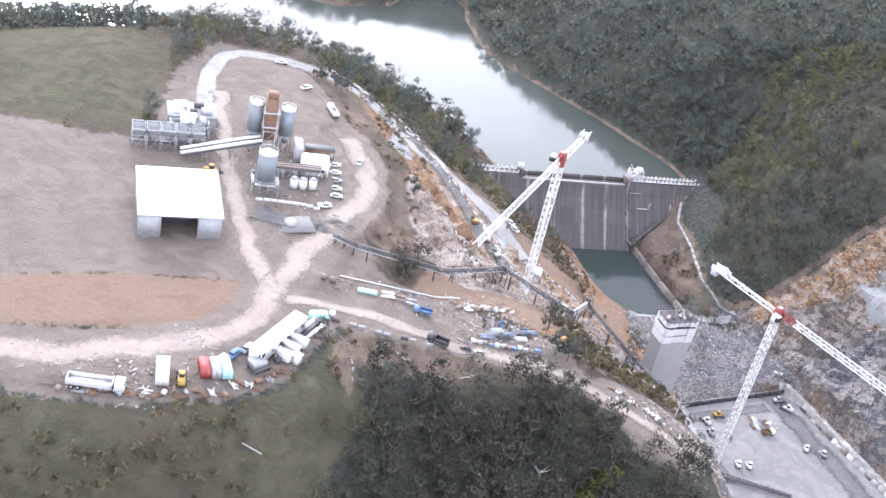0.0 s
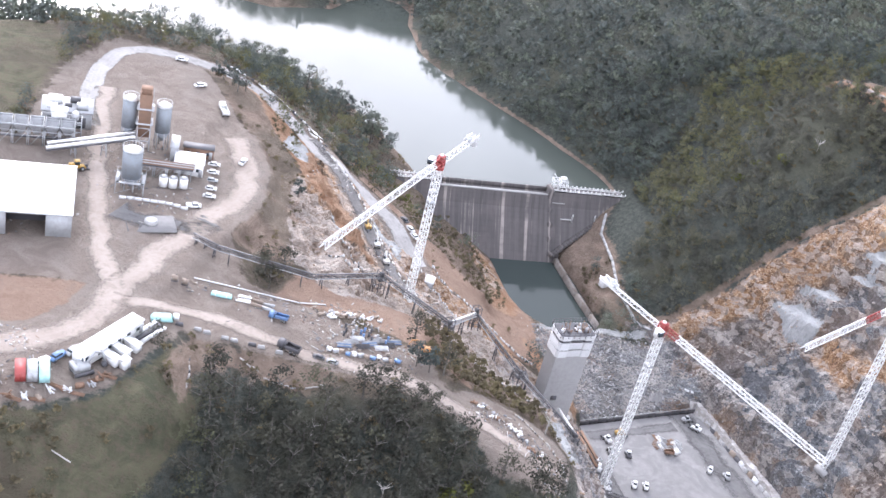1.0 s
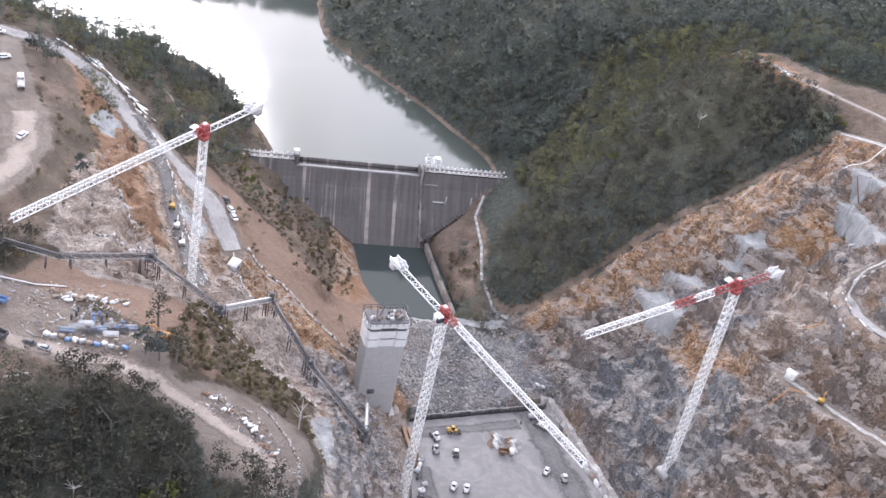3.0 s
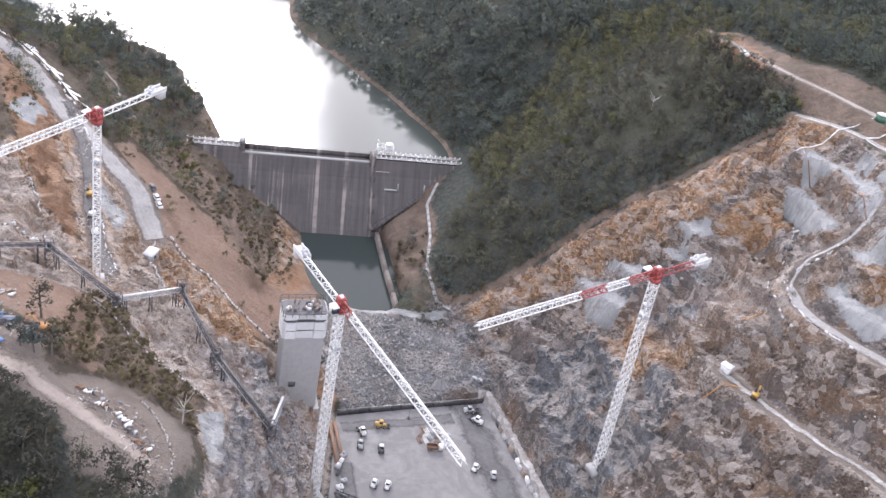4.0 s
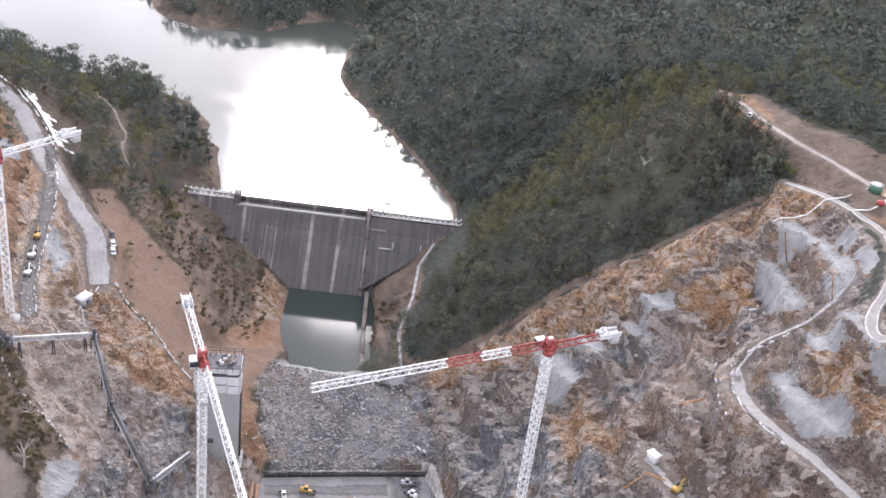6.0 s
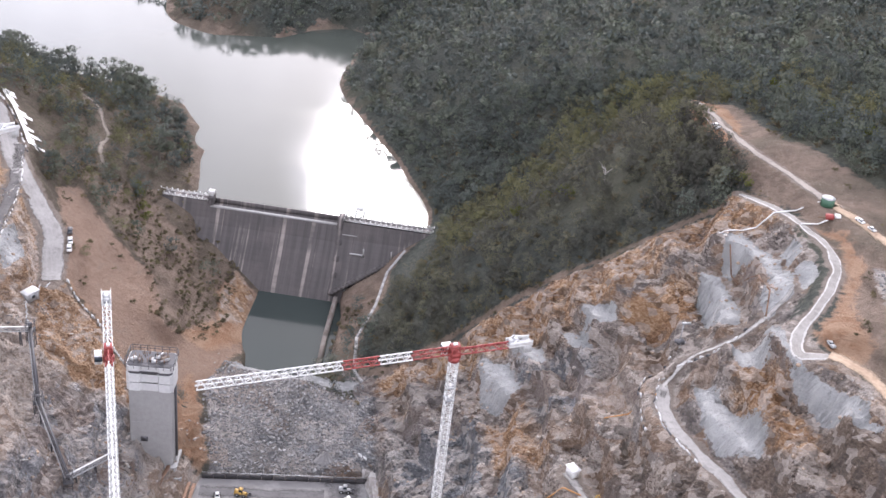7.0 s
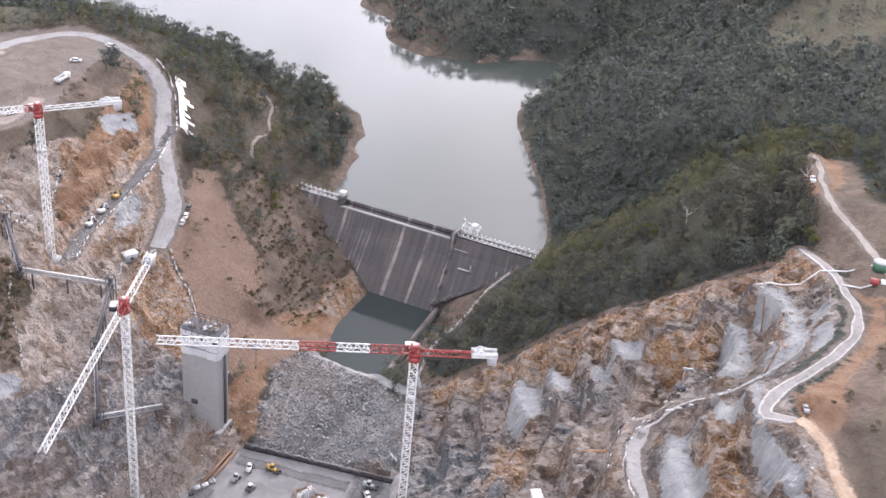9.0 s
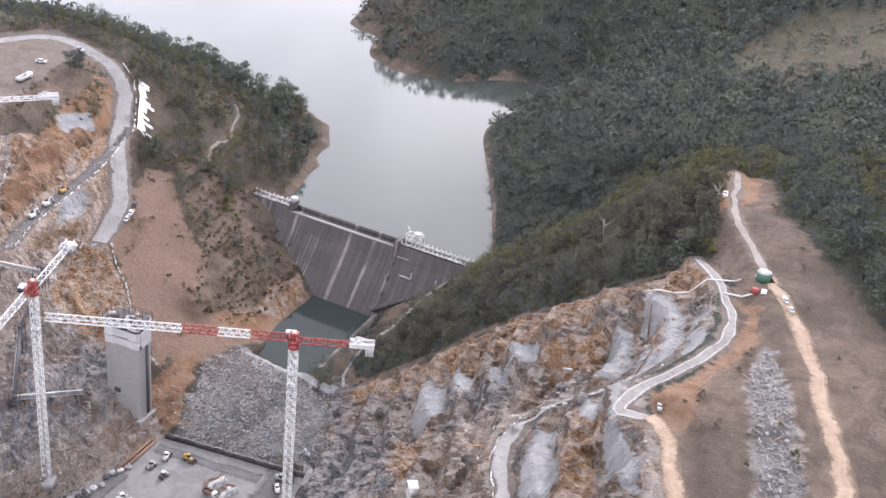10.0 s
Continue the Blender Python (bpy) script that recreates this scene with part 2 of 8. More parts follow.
    rock = mixed(nt, maths(nt, "MULTIPLY", band(nt, lie.outputs[2], 0.80, 0.95), maths(nt, "MULTIPLY", band(nt, n2, 0.35, 0.6), 0.55)), rock, (0.50, 0.45, 0.41))
    red = mixed(nt, band(nt, maths(nt, "ADD", maths(nt, "MULTIPLY", n2, 0.6), maths(nt, "MULTIPLY", n3, 0.4)), 0.3, 0.7), (0.27, 0.182, 0.135), (0.37, 0.262, 0.20))
    red = mixed(nt, maths(nt, "MULTIPLY", band(nt, n2, 0.5, 0.75), 0.5), red, (0.21, 0.17, 0.14))
    red = mixed(nt, maths(nt, "MULTIPLY", edge(c.outputs[0], 0.3), 0.9), red, mixed(nt, band(nt, n2, 0.35, 0.65), (0.31, 0.172, 0.100), (0.44, 0.29, 0.195)))
    drip = node(nt, "ShaderNodeMapping")
    drip.inputs["Scale"].default_value = (1.0, 1.0, 0.22)
    feed(nt, drip.inputs["Vector"], at)
    runs = noised(nt, drip.outputs[0], 0.55, 6.0, 0.68, 0.4)
    spray = mixed(nt, band(nt, n2, 0.3, 0.7), (0.31, 0.315, 0.315), (0.43, 0.43, 0.425))
    spray = mixed(nt, maths(nt, "MULTIPLY", band(nt, runs, 0.52, 0.72), 0.45), spray, (0.55, 0.545, 0.535))
    spray = mixed(nt, maths(nt, "MULTIPLY", band(nt, runs, 0.47, 0.34), 0.5), spray, (0.22, 0.21, 0.205))
    coat = band(nt, maths(nt, "ADD", b.outputs[0], maths(nt, "MULTIPLY", maths(nt, "SUBTRACT", n3, 0.5), 1.1)), 0.44, 0.52)
    grass = mixed(nt, band(nt, n2, 0.35, 0.65), (0.080, 0.084, 0.052), (0.145, 0.135, 0.085))
    grass = mixed(nt, maths(nt, "MULTIPLY", band(nt, n3, 0.46, 0.66), 0.7), grass, (0.15, 0.115, 0.085))
    grass = mixed(nt, maths(nt, "MULTIPLY", band(nt, n1, 0.45, 0.6), 0.6), grass, (0.115, 0.092, 0.068))
    brown = mixed(nt, band(nt, n2, 0.3, 0.7), (0.165, 0.122, 0.096), (0.30, 0.230, 0.182))
    brown = mixed(nt, maths(nt, "MULTIPLY", band(nt, n1, 0.46, 0.60), 0.6), brown, (0.13, 0.112, 0.085))
    brown = mixed(nt, maths(nt, "MULTIPLY", band(nt, n3, 0.54, 0.70), 0.55), brown, (0.10, 0.088, 0.062))
    brown = mixed(nt, maths(nt, "MULTIPLY", band(nt, n5, 0.56, 0.70), 0.5), brown, (0.36, 0.31, 0.27))
    tone = mixed(nt, edge(b.outputs[1]), floor, grass)
    tone = mixed(nt, edge(b.outputs[2]), tone, brown)
    tone = mixed(nt, edge(a.outputs[2]), tone, red)
    tone = mixed(nt, edge(a.outputs[1]), tone, rock)
    tone = mixed(nt, edge(a.outputs[0]), tone, dirt)
    tone = mixed(nt, maths(nt, "MULTIPLY", coat, maths(nt, "SUBTRACT", 1.0, maths(nt, "MULTIPLY", band(nt, n5, 0.60, 0.68), 0.2))), tone, spray)
    feed(nt, p.inputs["Base Color"], tone)
    p.inputs["Roughness"].default_value = 0.95
    p.inputs["Specular IOR Level"].default_value = 0.25
    relief = maths(nt, "ADD", maths(nt, "ADD", maths(nt, "ADD", maths(nt, "MULTIPLY", n5, 0.6), maths(nt, "MULTIPLY", n8, maths(nt, "MULTIPLY", a.outputs[1], 0.9))), maths(nt, "MULTIPLY", chip[0], maths(nt, "MULTIPLY", a.outputs[1], 0.22))), maths(nt, "ADD", maths(nt, "MULTIPLY", n3, 0.5), maths(nt, "MULTIPLY", n4, 0.35)))
    bumped(nt, p, maths(nt, "MULTIPLY", relief, maths(nt, "SUBTRACT", 1.0, maths(nt, "MULTIPLY", b.outputs[0], 0.65))), 1.0, 2.0)
    return m


def road_material(name, dark, light, worn=0.06, fade=0.16, kerb=0.0):
    m, nt, p = blank(name)
    at = place(nt)
    uv = node(nt, "ShaderNodeTexCoord").outputs["UV"]
    split = node(nt, "ShaderNodeSeparateXYZ")
    feed(nt, split.inputs[0], uv)
    big, small = noised(nt, at, 0.12, 5.0, 0.65, 0.6), noised(nt, at, 1.1, 5.0, 0.7)
    tone = mixed(nt, band(nt, maths(nt, "ADD", maths(nt, "MULTIPLY", big, 0.6), maths(nt, "MULTIPLY", small, 0.4)), 0.35, 0.65), dark, light)
    across = maths(nt, "ADD", maths(nt, "MULTIPLY", split.outputs[0], 34.0), maths(nt, "MULTIPLY", big, 5.0))
    ruts = maths(nt, "MULTIPLY", band(nt, maths(nt, "SINE", across), 0.1, 0.9), 0.16)
    tone = mixed(nt, ruts, tone, (min(1, light[0] * 1.15), min(1, light[1] * 1.15), min(1, light[2] * 1.15)))
    stains = noised(nt, at, 0.3, 5.0, 0.7, 0.8)
    tone = mixed(nt, maths(nt, "MULTIPLY", band(nt, stains, 0.52, 0.68), 0.5), tone, (dark[0] * 0.62, dark[1] * 0.62, dark[2] * 0.62))
    if kerb:  # pale washed edges of a laid track
        out = maths(nt, "ADD", maths(nt, "ABSOLUTE", maths(nt, "SUBTRACT", split.outputs[0], 0.5)), maths(nt, "MULTIPLY", maths(nt, "SUBTRACT", small, 0.5), 0.25))
        tone = mixed(nt, maths(nt, "MULTIPLY", band(nt, out, 0.24, 0.32), 0.85), tone, (kerb, kerb * 0.97, kerb * 0.93))
    feed(nt, p.inputs["Base Color"], tone)
    p.inputs["Roughness"].default_value = 0.95
    rim = maths(nt, "SUBTRACT", 0.5, maths(nt, "ABSOLUTE", maths(nt, "SUBTRACT", split.outputs[0], 0.5)))
    rim = maths(nt, "ADD", rim, maths(nt, "MULTIPLY", maths(nt, "SUBTRACT", maths(nt, "ADD", maths(nt, "MULTIPLY", stains, 0.6), maths(nt, "MULTIPLY", small, 0.4)), 0.5), 0.7))
    feed(nt, p.inputs["Alpha"], maths(nt, "MULTIPLY", band(nt, rim, worn, worn + fade), 0.97))
    bumped(nt, p, small, 0.4, 0.2)
    return m


def leaf_material(name, dark, light, dry=(0.15, 0.145, 0.10), fresh=(0.165, 0.175, 0.055)):
    m, nt, p = blank(name)
    at = place(nt)
    shade = node(nt, "ShaderNodeAttribute")
    shade.attribute_name = "tint"
    tint = shade.outputs["Fac"]
    island = node(nt, "ShaderNodeNewGeometry").outputs["Random Per Island"]
    tone = mixed(nt, maths(nt, "ADD", maths(nt, "MULTIPLY", island, 0.25), maths(nt, "MULTIPLY", tint, 0.75)), dark, light)
    tone = mixed(nt, maths(nt, "MULTIPLY", band(nt, maths(nt, "ADD", maths(nt, "MULTIPLY", noised(nt, at, 0.045, 4.0), 0.6), maths(nt, "MULTIPLY", tint, 0.4)), 0.5, 0.75), 0.4), tone, dry)
    tone = mixed(nt, maths(nt, "MULTIPLY", band(nt, maths(nt, "ADD", maths(nt, "MULTIPLY", noised(nt, at, 0.028, 4.0), 0.65), maths(nt, "MULTIPLY", tint, 0.35)), 0.46, 0.66), 0.5), tone, fresh)
    feed(nt, p.inputs["Base Color"], tone)
    p.inputs["Roughness"].default_value = 0.7
    p.inputs["Specular IOR Level"].default_value = 0.25
    through_leaf = node(nt, "ShaderNodeBsdfTranslucent")
    feed(nt, through_leaf.inputs["Color"], tone)
    # leaves shade with the clump that they belong to
    puff, turned, soft = node(nt, "ShaderNodeAttribute"), node(nt, "ShaderNodeVectorTransform"), node(nt, "ShaderNodeVectorMath")
    puff.attribute_name = "puff"
    turned.vector_type, turned.convert_from, turned.convert_to = "NORMAL", "OBJECT", "WORLD"
    feed(nt, turned.inputs[0], puff.outputs["Vector"])
    soft.operation = "MULTIPLY_ADD"
    feed(nt, soft.inputs[0], node(nt, "ShaderNodeNewGeometry").outputs["Normal"])
    soft.inputs[1].default_value = (0.15, 0.15, 0.15)
    feed(nt, soft.inputs[2], turned.outputs[0])
    unit = node(nt, "ShaderNodeVectorMath")
    unit.operation = "NORMALIZE"
    feed(nt, unit.inputs[0], soft.outputs[0])
    feed(nt, p.inputs["Normal"], unit.outputs[0])
    feed(nt, through_leaf.inputs["Normal"], unit.outputs[0])
    blend = node(nt, "ShaderNodeMixShader")
    blend.inputs[0].default_value = 0.35
    feed(nt, blend.inputs[1], p.outputs[0])
    feed(nt, blend.inputs[2], through_leaf.outputs[0])
    feed(nt, nt.nodes["Material Output"].inputs["Surface"], blend.outputs[0])
    return m


def water_material(name, body, ripple, shine=0.85):
    m, nt, p = blank(name)
    at = place(nt)
    feed(nt, p.inputs["Base Color"], mixed(nt, noised(nt, at, 0.012, 3.0), body, (body[0] * 1.5, body[1] * 1.4, body[2] * 1.2)))
    patch = noised(nt, at, 0.02, 3.0, 0.5, 0.5)
    feed(nt, p.inputs["Roughness"], maths(nt, "ADD", maths(nt, "MULTIPLY", band(nt, patch, 0.45, 0.65), 0.08), 0.05))
    p.inputs["IOR"].default_value = 1.333
    p.inputs["Specular IOR Level"].default_value = shine
    bumped(nt, p, noised(nt, at, 0.9, 4.0, 0.6, 0.3), ripple, 0.12)
    return m


def dam_material():
    """Old concrete: dark weathering, pale lime streaks that run down the face, lift joints."""
    m, nt, p = blank("old_concrete")
    at = place(nt)
    local = node(nt, "ShaderNodeTexCoord").outputs["Object"]
    squash = node(nt, "ShaderNodeMapping")
    squash.inputs["Scale"].default_value = (0.48, 0.0, 0.014)
    feed(nt, squash.inputs["Vector"], local)
    streak = noised(nt, squash.outputs[0], 1.0, 5.0, 0.62)
    wash = node(nt, "ShaderNodeMapping")
    wash.inputs["Scale"].default_value = (0.9, 0.0, 0.03)
    feed(nt, wash.inputs["Vector"], local)
    drip = noised(nt, wash.outputs[0], 1.0, 5.0, 0.7)
    fine = noised(nt, at, 0.7, 6.0, 0.7)
    big = noised(nt, at, 0.09, 4.0)
    split = node(nt, "ShaderNodeSeparateXYZ")
    feed(nt, split.inputs[0], at)
    lift = maths(nt, "PINGPONG", split.outputs[2], 0.75)
    tone = mixed(nt, band(nt, drip, 0.35, 0.65), (0.072, 0.066, 0.066), (0.108, 0.099, 0.098))
    tone = mixed(nt, maths(nt, "MULTIPLY", band(nt, fine, 0.4, 0.7), 0.3), tone, (0.085, 0.074, 0.074))
    tone = mixed(nt, maths(nt, "MULTIPLY", band(nt, big, 0.45, 0.7), 0.5), tone, (0.14, 0.122, 0.118))
    tone = mixed(nt, maths(nt, "MULTIPLY", maths(nt, "MULTIPLY", band(nt, streak, 0.54, 0.64), band(nt, noised(nt, at, 0.09, 3.0), 0.34, 0.60)), 0.75), tone, (0.36, 0.315, 0.29))
    tone = mixed(nt, maths(nt, "MULTIPLY", maths(nt, "LESS_THAN", lift, 0.05), 0.25), tone, (0.05, 0.045, 0.04))
    feed(nt, p.inputs["Base Color"], tone)
    p.inputs["Roughness"].default_value = 0.9
    bumped(nt, p, fine, 0.2, 0.1)
    return m


GROUND = ground_material()
TRACK = road_material("dirt_track", (0.270, 0.224, 0.192), (0.34, 0.289, 0.252), 0.06, 0.35)
GREY_TRACK = road_material("gravel_track", (0.26, 0.248, 0.24), (0.35, 0.335, 0.325), 0.02)
BENCH_TRACK = road_material("broken_rock_bench", (0.20, 0.19, 0.18), (0.42, 0.40, 0.38), 0.2, 0.22)
PALE_TRACK = road_material("concrete_track", (0.22, 0.205, 0.19), (0.33, 0.312, 0.295), 0.03, 0.1, kerb=0.5)
ORANGE_TRACK = road_material("clay_track", (0.30, 0.212, 0.148), (0.455, 0.348, 0.256), 0.08, 0.3)
FOOT_TRACK = road_material("woods_path", (0.19, 0.16, 0.135), (0.26, 0.225, 0.19), 0.1, 0.4)
DARK_TRACK = road_material("muddy_bench", (0.095, 0.09, 0.09), (0.17, 0.16, 0.155), 0.04)
RIDGE_TRACK = road_material("worn_gravel_track", (0.23, 0.20, 0.178), (0.33, 0.292, 0.26), 0.08)
LAKE = water_material("lake_water", (0.050, 0.060, 0.058), 0.08)
POND = water_material("pond_water", (0.032, 0.042, 0.044), 0.04, 0.32)
OLD_CONCRETE = dam_material()
CONCRETE = stony("fresh_concrete", (0.30, 0.294, 0.288), (0.44, 0.433, 0.427), 0.5, 0.85, 0.15)
PALE_CONCRETE = stony("pale_formwork", (0.52, 0.52, 0.52), (0.74, 0.74, 0.74), 0.8, 0.7, 0.1)
SLAB = stony("roller_concrete", (0.17, 0.163, 0.16), (0.30, 0.29, 0.286), 0.22, 0.9, 0.25, (0.15, 0.145, 0.145), 0.55)
STAINED = stony("stained_concrete", (0.14, 0.122, 0.11), (0.31, 0.28, 0.255), 0.6, 0.9, 0.4, (0.12, 0.09, 0.07), 0.5)
PLINTH = stony("rough_pale_concrete", (0.27, 0.25, 0.24), (0.52, 0.50, 0.48), 0.7, 0.9, 0.4, (0.20, 0.17, 0.15), 0.5)
DAMP = road_material("damp_concrete", (0.10, 0.096, 0.096), (0.16, 0.155, 0.155), 0.06, 0.3)
ROCKFILL = stony("rockfill", (0.10, 0.096, 0.098), (0.36, 0.352, 0.346), 0.9, 0.95, 0.5)
RUBBLE = stony("rubble", (0.26, 0.225, 0.20), (0.56, 0.52, 0.485), 0.7, 0.95, 0.5, (0.36, 0.23, 0.13), 0.6)
WHITE = painted("white_paint", (0.78, 0.78, 0.77), 0.45, 0.0, 0.22)
ROOF_WHITE = painted("white_roof_sheet", (0.82, 0.82, 0.81), 0.4, 0.0, 0.10)
RED = painted("red_paint", (0.34, 0.06, 0.055), 0.5, 0.0, 0.25)
STEEL = painted("galvanised_steel", (0.40, 0.41, 0.42), 0.5, 0.2, 0.35)
BLACK_FORM = painted("black_formwork", (0.035, 0.035, 0.04), 0.7, 0.1, 0.3)
DARK_STEEL = painted("dark_steel", (0.09, 0.09, 0.10), 0.6, 0.1, 0.3)
RUST = painted("rusty_steel", (0.26, 0.16, 0.11), 0.8, 0.3, 0.5)
SILO = painted("silo_steel", (0.24, 0.265, 0.29), 0.5, 0.2, 0.35)
YELLOW = painted("machine_yellow", (0.50, 0.31, 0.08), 0.5, 0.0, 0.3)
BLUE = painted("blue_paint", (0.13, 0.23, 0.42), 0.5, 0.0, 0.3)
TEAL = painted("pale_teal_sheet", (0.42, 0.70, 0.70), 0.5, 0.0, 0.15)
GREEN = painted("dark_green_paint", (0.05, 0.14, 0.09), 0.5, 0.0, 0.2)
ORANGE = painted("orange_plastic", (0.50, 0.25, 0.09), 0.6, 0.0, 0.2)
RUBBER = painted("tyre_rubber", (0.03, 0.03, 0.03), 0.8, 0.0, 0.4)
GLASS = painted("dark_window_glass", (0.03, 0.04, 0.05), 0.1, 0.0, 0.0)
TIMBER = stony("weathered_timber", (0.16, 0.12, 0.09), (0.36, 0.30, 0.25), 1.2, 0.85, 0.2)
BARK = stony("bark", (0.09, 0.08, 0.07), (0.20, 0.18, 0.16), 1.5, 0.9, 0.3)
DEAD_WOOD = stony("bleached_wood", (0.30, 0.28, 0.26), (0.55, 0.52, 0.49), 1.2, 0.9, 0.2)
# gum green shifted grey and blue, so the distant haze sits in the colour
LEAF = leaf_material("gum_leaves", (0.084, 0.102, 0.095), (0.182, 0.207, 0.184), (0.165, 0.17, 0.15), (0.165, 0.185, 0.11))
LEAF_BRIGHT = leaf_material("wattle_leaves", (0.090, 0.110, 0.025), (0.21, 0.21, 0.05))
LEAF_SPUR = leaf_material("spur_leaves", (0.082, 0.084, 0.070), (0.180, 0.176, 0.142), (0.18, 0.155, 0.13), (0.185, 0.18, 0.10))
# yellow-green leaves; on the ridge their paler tone also paints the lit crest
LEAF_FRESH = leaf_material("ridge_leaves", (0.115, 0.115, 0.066), (0.255, 0.24, 0.135))
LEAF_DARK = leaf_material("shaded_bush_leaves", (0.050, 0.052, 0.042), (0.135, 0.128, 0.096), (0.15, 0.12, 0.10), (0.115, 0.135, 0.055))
SCRUB = leaf_material("dry_scrub_leaves", (0.100, 0.084, 0.052), (0.21, 0.174, 0.106), (0.29, 0.205, 0.135), (0.15, 0.135, 0.06))


def clutter_material():
    """Odds and ends: each piece takes its own dull colour."""
    m, nt, p = blank("site_clutter")
    pick = node(nt, "ShaderNodeNewGeometry").outputs["Random Per Island"]
    n = node(nt, "ShaderNodeValToRGB")
    feed(nt, n.inputs[0], pick)
    n.color_ramp.interpolation = "CONSTANT"
    tints = [(0.48, 0.47, 0.45), (0.30, 0.30, 0.31), (0.10, 0.10, 0.11), (0.40, 0.35, 0.30), (0.24, 0.15, 0.10), (0.60, 0.58, 0.56), (0.20, 0.22, 0.25), (0.30, 0.24, 0.19)]
    while len(n.color_ramp.elements) < len(tints):
        n.color_ramp.elements.new(0.5)
    for i, (e, t) in enumerate(zip(n.color_ramp.elements, tints)):
        e.position, e.color = i / len(tints), (*t, 1)
    feed(nt, p.inputs["Base Color"], mixed(nt, maths(nt, "MULTIPLY", noised(nt, place(nt), 1.5, 4.0), 0.5), n.outputs[0], (0.22, 0.18, 0.15)))
    p.inputs["Roughness"].default_value = 0.7
    return m


CLUTTER = clutter_material()
# ---- break lines of the ground: x, y, z in metres ----
BREAKS = {}
BREAKS["plant_pad"] = [(-11,175,64),(-9,190,65),(-4,204,65),(-3,217,66),(3,233,65),(-10,233,66),(-1,262,66),(0,284,66),(-4,299,66),(-2,318,66),(-20,238,66),(-30,200,65),(-70,195,65),(-120,190,65),(-60,240,66),(-110,250,66),(-40,280,66),(-100,300,66),(-40,318,66),(-75,335,64),(-20,335,64)]
BREAKS["pad_rim"] = [(8,236,63),(9,213,63),(16,284,60),(14,289,62),(16,215,63),(18,199,62),(4,178,63),(-20,160,63),(-60,158,63),(-120,156,63)]
BREAKS["site_road"] = [(15,212,63),(28,203,62),(42,203,60),(57,206,60),(67,199,58),(75,192,55),(83,186,53),(88,180,51)]
BREAKS["yard"] = [(34,218,60),(48,213,60),(57,212,60),(24,228,59),(30,229,59)]
BREAKS["front_slope"] = [(10,166,52),(31,176,49),(48,184,51),(50,178,48),(60,176,46),(74,178,47),(36,190,57),(52,192,56),(66,190,54),(90,172,42),(20,150,40),(60,150,34),(-40,135,48),(-100,130,46),(100,150,28),(20,100,15),(80,100,5),(-80,80,20)]
BREAKS["brush_spur"] = [(69,216,53),(76,214,51),(72,227,49),(77,219,50),(86,205,50),(90,200,50),(92,219,44),(64,239,48),(65,232,51),(88,234,37),(97,205,42),(100,190,38)]
BREAKS["left_cut"] = [(36,247,55),(45,243,54),(42,248,54),(54,254,46),(52,262,45),(74,243,40),(74,239,40),(80,243,37),(85,239,35),(73,257,40),(70,268,35),(64,276,36),(78,267,32),(88,259,27),(85,257,30),(97,257,20),(100,248,22),(96,278,18),(102,239,25),(108,225,22),(112,205,20),(116,185,15)]
BREAKS["plant_bank"] = [(21,283,60),(22,303,55),(25,265,59),(16,236,61),(26,241,60),(30,242,58),(15,260,63),(38,276,51),(39,289,47),(32,298,52),(32,288,51),(25,285,57),(49,284,45),(55,281,43)]
BREAKS["haul_road"] = [(-46,352,64),(-25,358,62),(-8,352,60),(5,340,57),(16,324,55),(26,315,51),(40,303,47),(49,295,43),(55,287,40),(59,282,38)]
BREAKS["red_slope"] = [(72,350,18),(66,351,22),(59,349,26),(57,301,38),(66,306,29),(71,298,30),(80,299,24),(81,305,20),(82,298,20),(65,285,35),(71,286,32),(64,322,27),(75,326,19),(85,328,14),(83,322,15),(94,304,15),(84,340,13),(78,350,15),(90,316,14)]
BREAKS["left_woods"] = [(41,325,40),(42,349,33),(24,361,38),(30,361,38),(8,365,45),(31,385,31),(6,395,35),(-20,390,40),(-50,385,44),(-80,380,46),(56,340,27),(63,349,21),(-110,375,42),(-150,350,40),(-200,330,40)]
BREAKS["left_shore"] = [(-190,392,29.7),(-137,406,29.7),(-118,417,29.7),(-87,420,29.7),(-48,421,29.7),(-8,424,29.7),(15,417,29.7),(30,403,29.7),(41,387,29.7),(49,371,29.7),(54,361,29.7)]
BREAKS["river_bed"] = [(97,345,6),(105,340,6),(103,330,6),(108,325,6),(103,318,7),(98,360,5)]
BREAKS["coffer"] = [(100,304,15),(109,302,15),(119,304,15),(134,306,16),(104,283,13),(121,292,12),(130,295,12),(117,287,11),(128,291,11),(112,283,11)]
BREAKS["foundation"] = [(112,262,7),(125,272,7),(147,274,7),(120,240,7),(150,255,7),(135,230,7),(160,235,7),(130,205,5),(165,205,6),(140,170,2),(160,150,0),(140,100,-4)]
BREAKS["right_toe"] = [(113,353,16),(119,357,20),(123,363,25),(110,343,11),(117,330,13),(120,322,16),(126,334,20),(131,311,17),(142,321,28),(146,340,39),(155,311,30),(158,317,36),(159,301,28),(152,290,19),(158,280,19),(156,262,13),(166,275,22),(170,263,22),(175,250,21),(168,232,14),(172,210,10),(178,180,6)]
BREAKS["rock_face"] = [(166,298,33),(174,287,32),(177,298,41),(174,310,45),(179,290,35),(168,285,25),(190,279,43),(190,257,38),(189,253,36),(192,308,62),(200,306,64),(198,296,54),(208,295,61),(209,289,62),(201,283,56),(197,277,51),(200,260,47),(205,265,51),(207,266,55),(211,282,62),(190,230,30),(200,210,28)]
